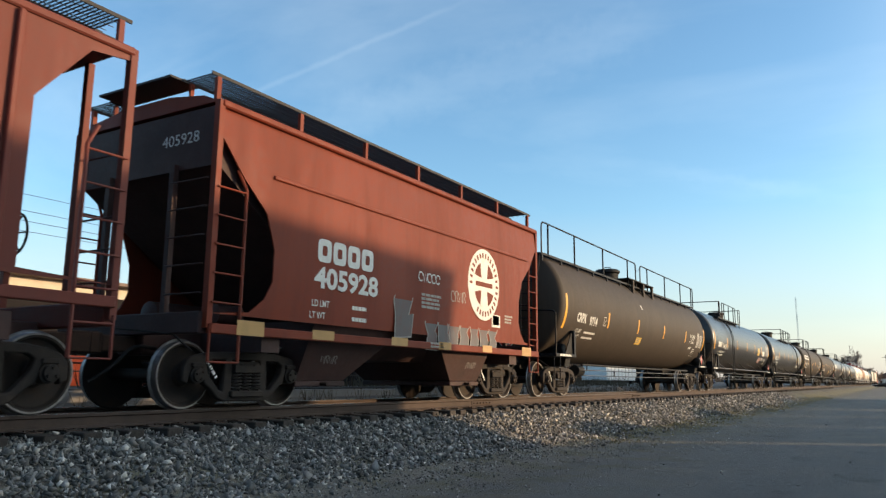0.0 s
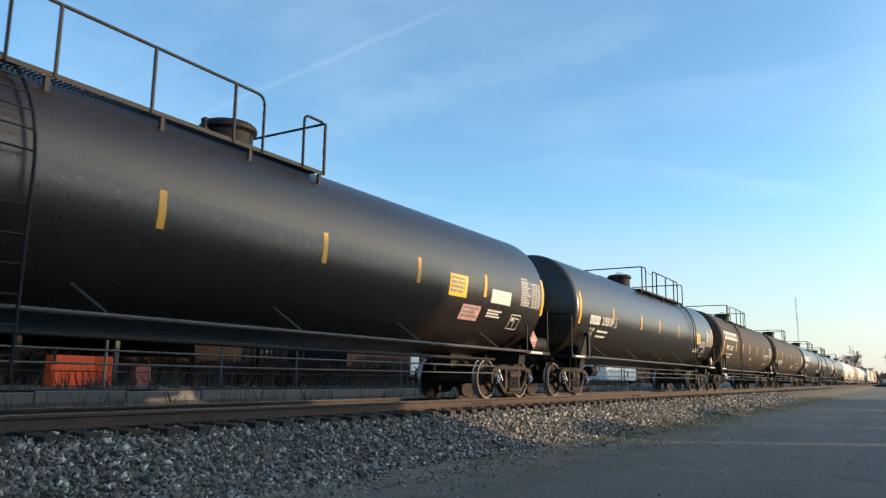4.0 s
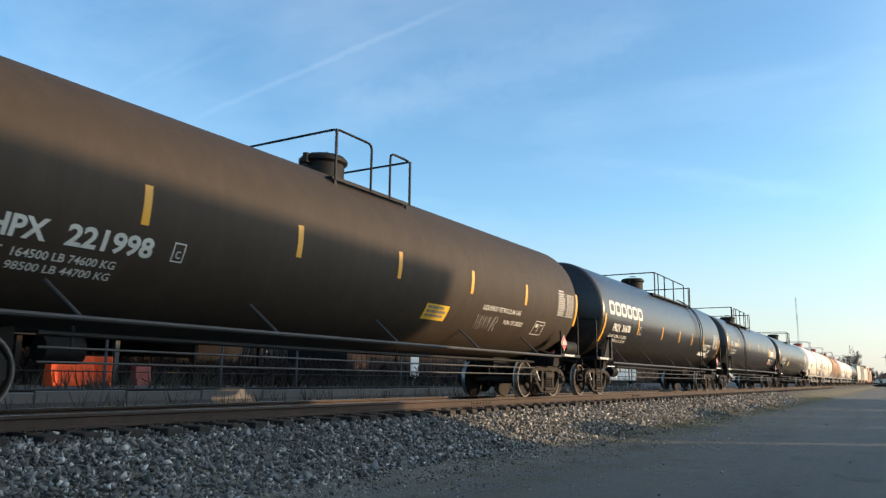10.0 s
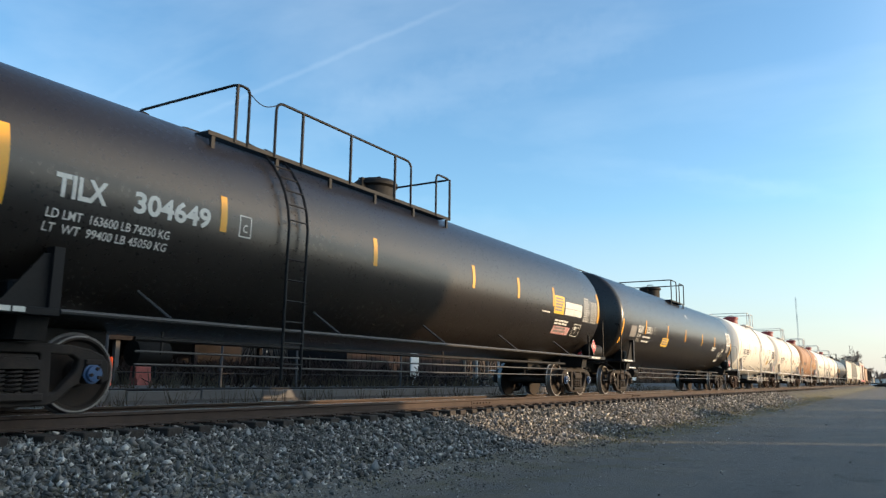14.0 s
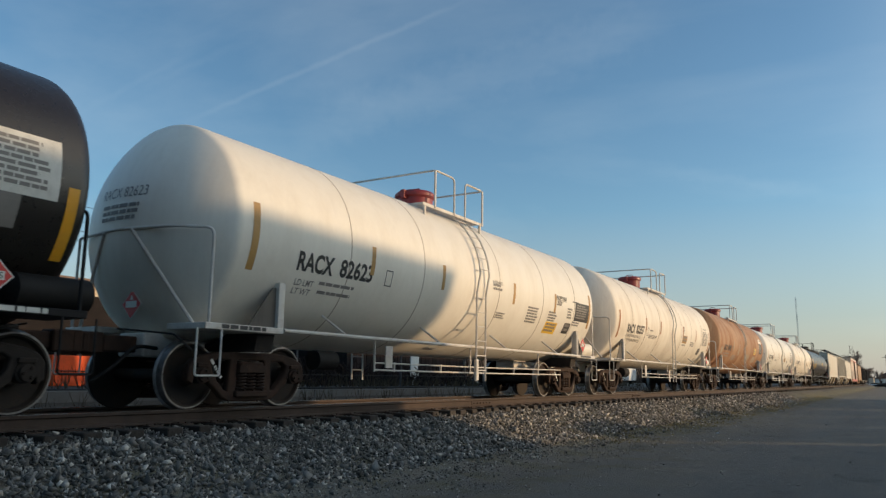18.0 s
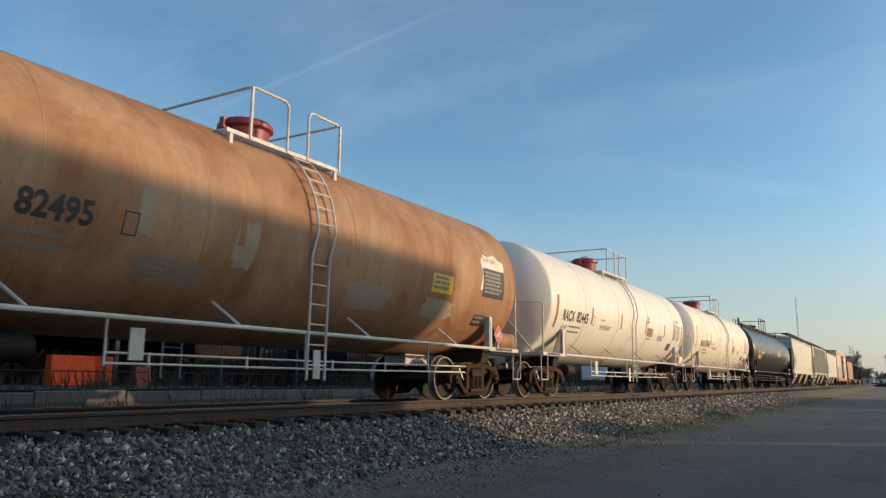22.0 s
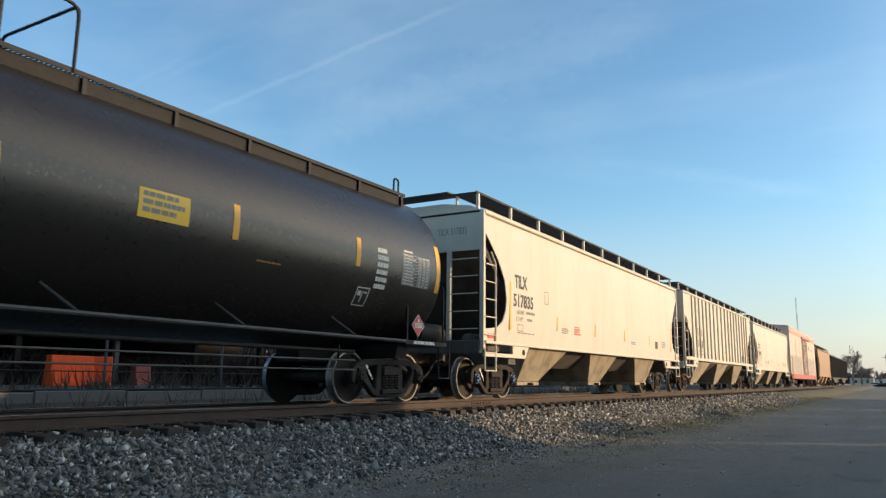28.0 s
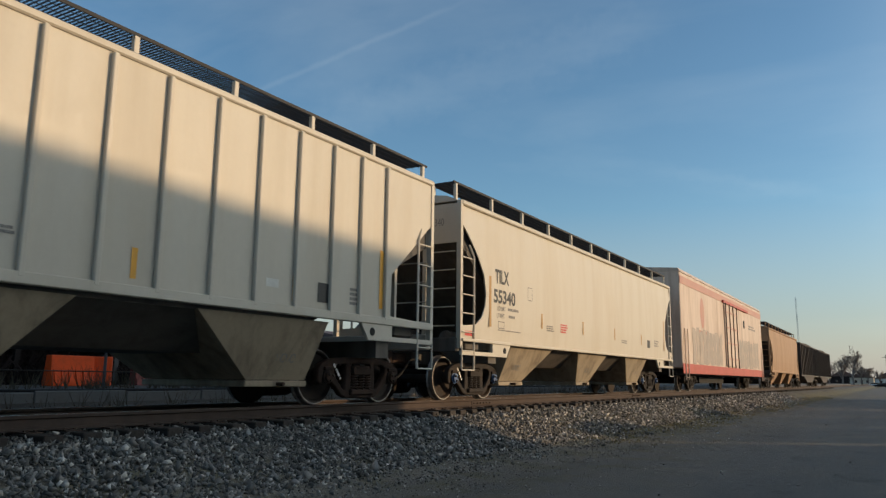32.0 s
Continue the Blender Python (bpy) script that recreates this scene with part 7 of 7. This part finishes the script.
    for e in (1, -1):
        add_truck(car, e * a, spec.get("truck", "dark"), rng)
    add_ends(car, half, spec)
    if spec.get("end_text"):
        t = words(spec["end_text"], 0.75, 0.16)
        for v in t.verts:
            v.co = Vector((0.75 + v.co.x, -hb + 0.024, top - 0.42 + v.co.y))
        part("lettering", t, M[spec.get("end_ink", "greyink")], car, "stencilled end number")
    return car


STRAIGHT_CUT = [(4.2, 8.2), (3.30, 8.2), (3.26, 8.1), (2.23, 6.9), (1.5, 6.88), (1.44, 8.2), (1.2, 8.2)]
STRIPS3 = [("patch", -4.25, 1.86, 0.09, 0.36, "yellow"), ("patch", -1.42, 1.86, 0.09, 0.36, "yellow"), ("patch", 1.31, 1.85, 0.09, 0.36, "yellow"), ("patch", 4.11, 1.82, 0.09, 0.36, "yellow")]


def grey_hopper(mark_a, mark_b, c, strip):
    rows = [("text", -6.43, 2.68, mark_a, 0.68, 0.31, "ink"), ("text", -6.3, 2.24, mark_b, 1.08, 0.31, "ink"), ("text", -6.45, 1.98, "LD LMT", 0.4, 0.1, "greyink"), ("bars", -5.85, 1.97, 0.6, 0.1, 1, "greyink"), ("text", -6.5, 1.82, "LT WT", 0.36, 0.1, "greyink"), ("bars", -5.9, 1.81, 0.4, 0.1, 1, "greyink"), ("frame", -6.45, 1.62, 0.3, 0.16, "greyink"), ("bars", -6.0, 1.5, 1.2, 0.04, 1, "greyink"), ("frame", -4.95, 2.45, 0.25, 0.32, "greyink"), ("patch", -7.0, 2.1, 0.1, 1.1, strip), ("patch", 7.0, 2.1, 0.1, 1.1, strip)]
    rows += [("patch", -7.9, 1.36, 0.3, 0.1, "placard")] + [r[:5] + (strip,) for r in STRIPS3] + [("bars", -3.7, 1.7, 0.5, 0.16, 3, "greyink"), ("bars", -2.8, 1.75, 0.5, 0.25, 4, "placard"), ("patch", 5.0, 1.72, 0.34, 0.28, "ink"), ("bars", 6.0, 1.75, 0.6, 0.25, 3, "greyink"), ("bars", 2.3, 1.65, 0.6, 0.12, 2, "greyink")]
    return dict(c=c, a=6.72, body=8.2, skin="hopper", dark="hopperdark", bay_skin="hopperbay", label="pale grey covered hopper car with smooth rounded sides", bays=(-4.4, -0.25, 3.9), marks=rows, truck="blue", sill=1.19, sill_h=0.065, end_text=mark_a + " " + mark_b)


covered_hopper(dict(c=3.35, a=5.5, body=6.75, half=7.45, skin="oxide2", end_skin="oxideshade", bay_skin="oxideshade", open_end=1.35, label="faded oxide red covered hopper car", bays=(-2.0, 2.0), marks=[], truck="dark", flat=True, flat_end=True, cut=[(4.3, 8.2), (4.1, 8.2), (4.03, 7.67), (3.3, 7.08), (1.5, 7.08), (1.44, 8.2), (1.2, 8.2)], dark="oxideshade", ribs=[-5.4 + i * 1.2 for i in range(10)], top=4.25, sill=1.18))
covered_hopper(dict(c=16.55, a=3.885, body=5.08, half=5.8, skin="oxide", end_skin="oxideshade", bay_skin="oxideshade", dark="oxideshade", label="oxide red covered hopper car with chalky graffiti", bays=(-1.75, 1.75), bay_w=1.2, truck="dark", sill=0.98, crease=True, end_text="405928", end_ink="mark",
                    cut=[(4.09, 8.2), (3.75, 8.2), (3.58, 8.15), (3.1, 7.75), (2.7, 7.3), (2.21, 7.12), (1.75, 7.12), (1.5, 7.25), (1.3, 7.5), (1.24, 8.2)],
                    marks=[("blocks", -2.38, 2.36, 4, 1.45, 0.36, "mark"), ("text", -2.33, 1.94, "405928", 1.62, 0.34, "mark"), ("text", -2.95, 1.55, "LD LMT", 0.4, 0.1, "mark"), ("bars", -1.95, 1.53, 0.45, 0.1, 1, "mark"), ("text", -3.0, 1.37, "LT WT", 0.36, 0.1, "mark"), ("bars", -1.95, 1.35, 0.42, 0.1, 1, "mark"), ("roundel", 2.28, 2.42, 0.76), ("patch", -2.9, 1.07, 0.5, 0.14, "dullyellow"), ("patch", -0.86, 1.07, 0.5, 0.14, "dullyellow"), ("patch", 0.68, 1.06, 0.45, 0.14, "dullyellow"), ("patch", 2.41, 1.07, 0.42, 0.14, "dullyellow"), ("patch", 4.37, 1.08, 0.5, 0.2, "dullyellow"), ("patch", -4.4, 1.08, 0.5, 0.2, "dullyellow"), ("patch", 2.86, 1.7, 0.4, 0.3, "mark"), ("patch", 2.86, 1.7, 0.3, 0.2, "ink"), ("graffiti", 1.5, 1.33, 2.9, 0.62, 7), ("graffiti", -0.72, 1.62, 0.62, 1.0, 1), ("scribble", 0.1, 2.3, 0.75, 0.2, 5, 0.025, "mark"), ("scribble", 1.2, 2.05, 0.6, 0.25, 4, 0.02, "faint"), ("bars", 0.2, 1.85, 0.7, 0.3, 4, "faint"), ("bars", 3.5, 1.75, 0.45, 0.2, 3, "faint"), ("bars", 0.4, 1.05, 0.5, 0.12, 2, "faint")]))
covered_hopper(grey_hopper("TILX", "517835", 288.06, "yellow"))
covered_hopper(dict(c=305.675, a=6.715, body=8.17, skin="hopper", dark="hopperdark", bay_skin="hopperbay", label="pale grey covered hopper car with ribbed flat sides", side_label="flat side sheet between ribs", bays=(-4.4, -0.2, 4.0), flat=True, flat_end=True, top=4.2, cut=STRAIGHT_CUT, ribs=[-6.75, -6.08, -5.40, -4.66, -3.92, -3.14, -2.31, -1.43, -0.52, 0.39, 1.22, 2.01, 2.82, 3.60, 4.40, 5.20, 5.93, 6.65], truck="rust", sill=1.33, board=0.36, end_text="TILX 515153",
                    marks=[("text", -5.72, 2.62, "TI", 0.22, 0.29, "ink"), ("text", -5.05, 2.58, "LX", 0.28, 0.29, "ink"), ("text", -5.75, 2.1, "515", 0.44, 0.3, "ink"), ("text", -5.07, 2.08, "153", 0.44, 0.3, "ink"), ("text", -5.75, 1.76, "LD LMT", 0.33, 0.09, "greyink"), ("text", -5.78, 1.6, "LT WT", 0.3, 0.09, "greyink"), ("bars", -5.05, 1.76, 0.33, 0.09, 1, "greyink"), ("bars", -5.03, 1.6, 0.28, 0.09, 1, "greyink"), ("frame", -4.4, 2.3, 0.2, 0.26, "greyink"), ("patch", -6.63, 2.15, 0.1, 1.05, "yellow"), ("patch", -4.55, 1.75, 0.09, 0.4, "yellow"), ("patch", -1.75, 1.72, 0.08, 0.36, "yellow"), ("patch", 1.7, 1.72, 0.08, 0.36, "yellow"), ("patch", 6.55, 2.1, 0.1, 1.0, "yellow"), ("patch", 4.4, 1.72, 0.08, 0.36, "yellow"), ("patch", 5.1, 1.72, 0.36, 0.3, "ink"), ("patch", 3.95, 1.75, 0.25, 0.12, "mark"), ("bars", 5.85, 1.72, 0.3, 0.3, 4, "greyink"), ("bars", 0.2, 1.85, 0.3, 0.1, 2, "greyink"), ("bars", -3.1, 1.66, 0.4, 0.1, 2, "greyink"), ("frame", -6.45, 1.7, 0.26, 0.16, "greyink")]))
covered_hopper(grey_hopper("TILX", "55340", 323.18, "dullyellow"))
covered_hopper(dict(c=365.9, a=6.6, body=8.2, skin="tan", dark="darkcar", label="dusty tan covered hopper car", bays=(-4.2, 0.0, 4.2), marks=[], truck="dark", top=4.15))


def ellipse_mark(rx, ry):
    bm = bmesh.new()
    bm.faces.new([bm.verts.new((rx * math.cos(i * math.pi / 12), ry * math.sin(i * math.pi / 12), 0)) for i in range(24)])
    return bm


def refrigerator_car(c):
    car = start_car("refrigerator_car", "white refrigerator boxcar with red bands and grey graffiti", "boxcar", c)
    hb, a, rng = 10.6, 7.3, random.Random(4)
    part("body", bevelled(boxes((-1.55, 1.55, -hb, hb, 0.98, 4.95)), 0.03, 1), M["reefer"], car, "white insulated body")
    part("roof", prism(bmesh.new(), [(-1.58, 4.93), (1.58, 4.93), (1.5, 5.08), (0, 5.2), (-1.5, 5.08)], "y", -hb - 0.02, hb + 0.02), M["reefer"], car, "shallow pitched roof")
    for s in (1, -1):
        part("sill_band", boxes((min(s * 1.553, s * 1.575), max(s * 1.553, s * 1.575), -hb, hb, 0.76, 1.16)), M["redband"], car, "red lower sill")
        part("top_band", boxes((min(s * 1.553, s * 1.565), max(s * 1.553, s * 1.565), -hb, hb, 4.45, 4.78)), M["fadedband"], car, "faded red upper stripe")
        door = part("plug_door", bevelled(boxes((min(s * 1.56, s * 1.63), max(s * 1.56, s * 1.63), -1.6, 1.6, 1.2, 4.4)), 0.02, 1), M["reefer"], car, "sliding plug door")
        for y in (-1.5, -0.5, 0.5, 1.5):
            part("door_bar", tube(bmesh.new(), [(s * 1.65, y, 1.15), (s * 1.65, y, 4.45)], 0.03, 6), M["rail"], door, "rusty door locking bar")
        for z in (1.6, 2.4, 3.2, 4.0):
            part("door_bar", boxes((min(s * 1.631, s * 1.65), max(s * 1.631, s * 1.65), -1.55, 1.55, z - 0.03, z + 0.03)), M["fadedband"], door)
        part("door_track", boxes((min(s * 1.56, s * 1.66), max(s * 1.56, s * 1.66), -2.0, 5.2, 4.42, 4.56)), M["redband"], car, "door track")
        for e in (1, -1):
            bm = bmesh.new()
            for o in (0.35, 0.85):
                tube(bm, [(s * 1.6, e * (hb - o), 0.5), (s * 1.6, e * (hb - o), 2.6)], 0.022, 6)
            for i in range(6):
                tube(bm, [(s * 1.6, e * (hb - 0.35), 0.6 + i * 0.38), (s * 1.6, e * (hb - 0.85), 0.6 + i * 0.38)], 0.014, 6)
            part("ladder", bm, M["reefer"], car, "side ladder", smooth=True)
    on_side("company_mark", ellipse_mark(0.42, 0.7), M["fadedband"], car, -6.6, 3.5, 1.556, "faded red oval")
    on_side("lettering", bars(rng, 2.0, 0.2, 1), M["fadedband"], car, -6.4, 2.6, 1.556, "red company name bars")
    for y, w, n in ((-5.6, 6.4, 9), (5.6, 6.6, 9)):
        fills, rims = block_graffiti(rng, w, 1.5, n)
        for g, o in zip(fills, rims):
            on_side("graffiti_outline", o, M["greyink"], on_side("graffiti", g, M["graffiti"], car, y, 2.0, 1.558, "pale grey spray-painted shape"), y, 2.0, 1.562)
    on_side("small_print", bars(rng, 2.6, 0.3, 2), M["greyink"], car, 7.0, 3.6, 1.556)
    on_side("vent", flat((-0.25, 0.25, -0.22, 0.22)), M["under"], car, 4.2, 3.7, 1.557, "small dark vent")
    part("underframe", bevelled(boxes((-1.2, 1.2, -hb + 0.3, hb - 0.3, 0.7, 0.97), (-0.5, 0.5, -3, 3, 0.35, 0.7)), 0.02, 1), M["under"], car, "dark underframe")
    for e in (1, -1):
        add_truck(car, e * a, "dark", rng)
    add_ends(car, hb + 0.85, None)


def open_hopper(c, hb, a, high):
    car = start_car("open_hopper_car", "dark brown open-top hopper car with ribbed sides", "hopper car", c)
    rng = random.Random(int(c))
    for s in (1, -1):
        part("side_sheet", boxes((min(s * 1.48, s * 1.53), max(s * 1.48, s * 1.53), -hb, hb, 1.15, high)), M["darkcar"], car, "dark side sheet")
        part("top_chord", bevelled(boxes((min(s * 1.46, s * 1.6), max(s * 1.46, s * 1.6), -hb, hb, high, high + 0.12)), 0.015, 1), M["darkcar"], car)
        part("side_sill", boxes((min(s * 1.46, s * 1.6), max(s * 1.46, s * 1.6), -hb, hb, 1.0, 1.15)), M["darkcar"], car)
        for i in range(13):
            y = -hb + 0.1 + (2 * hb - 0.2) * i / 12
            part("rib", boxes((min(s * 1.53, s * 1.63), max(s * 1.53, s * 1.63), y - 0.06, y + 0.06, 1.15, high)), M["darkcar"], car)
    for e in (1, -1):
        part("end_sheet", boxes((-1.48, 1.48, min(e * (hb - 0.06), e * hb), max(e * (hb - 0.06), e * hb), 2.2, high)), M["darkcar"], car, "dark end sheet")
        part("centre_sill", boxes((-0.27, 0.27, min(e * (hb + 0.1), e * 2), max(e * (hb + 0.1), e * 2), 0.72, 1.06)), M["under"], car)
    part("slope_sheets", prism(bmesh.new(), [(-hb + 0.05, 2.4), (-hb + 3.0, 1.0), (-2.2, 0.45), (2.2, 0.45), (hb - 3.0, 1.0), (hb - 0.05, 2.4)], "x", -1.47, 1.47), M["darkcar"], car, "sloping floor sheets")
    part("load", prism(bmesh.new(), [(-hb + 0.1, high - 0.3), (hb - 0.1, high - 0.3), (hb - 0.8, high + 0.15), (0, high + 0.3), (-hb + 0.8, high + 0.15)], "x", -1.4, 1.4), M["under"], car, "heaped dark load")
    for e in (1, -1):
        add_truck(car, e * a, "dark", rng)
    add_ends(car, hb + 0.7, None)


refrigerator_car(343.75)
open_hopper(384.4, 8.1, 6.3, 3.9)
open_hopper(401.9, 7.9, 6.1, 3.9)


# ---- what moves ----
def motions():
    times = [i * 0.5 for i in range(65)]
    for car, c in CARS:
        walk(car, [(t, pose(XC, c - AHEAD - run(t), RAIL)) for t in times])
    spins = [(i / 15.0, run(i / 15.0) / WHEEL_R) for i in range(481)]
    for w, y, turn in WHEELS:
        walk(w, [(t, pose(0, y, WHEEL_R, math.degrees(q) + turn)) for t, q in spins])


motions()
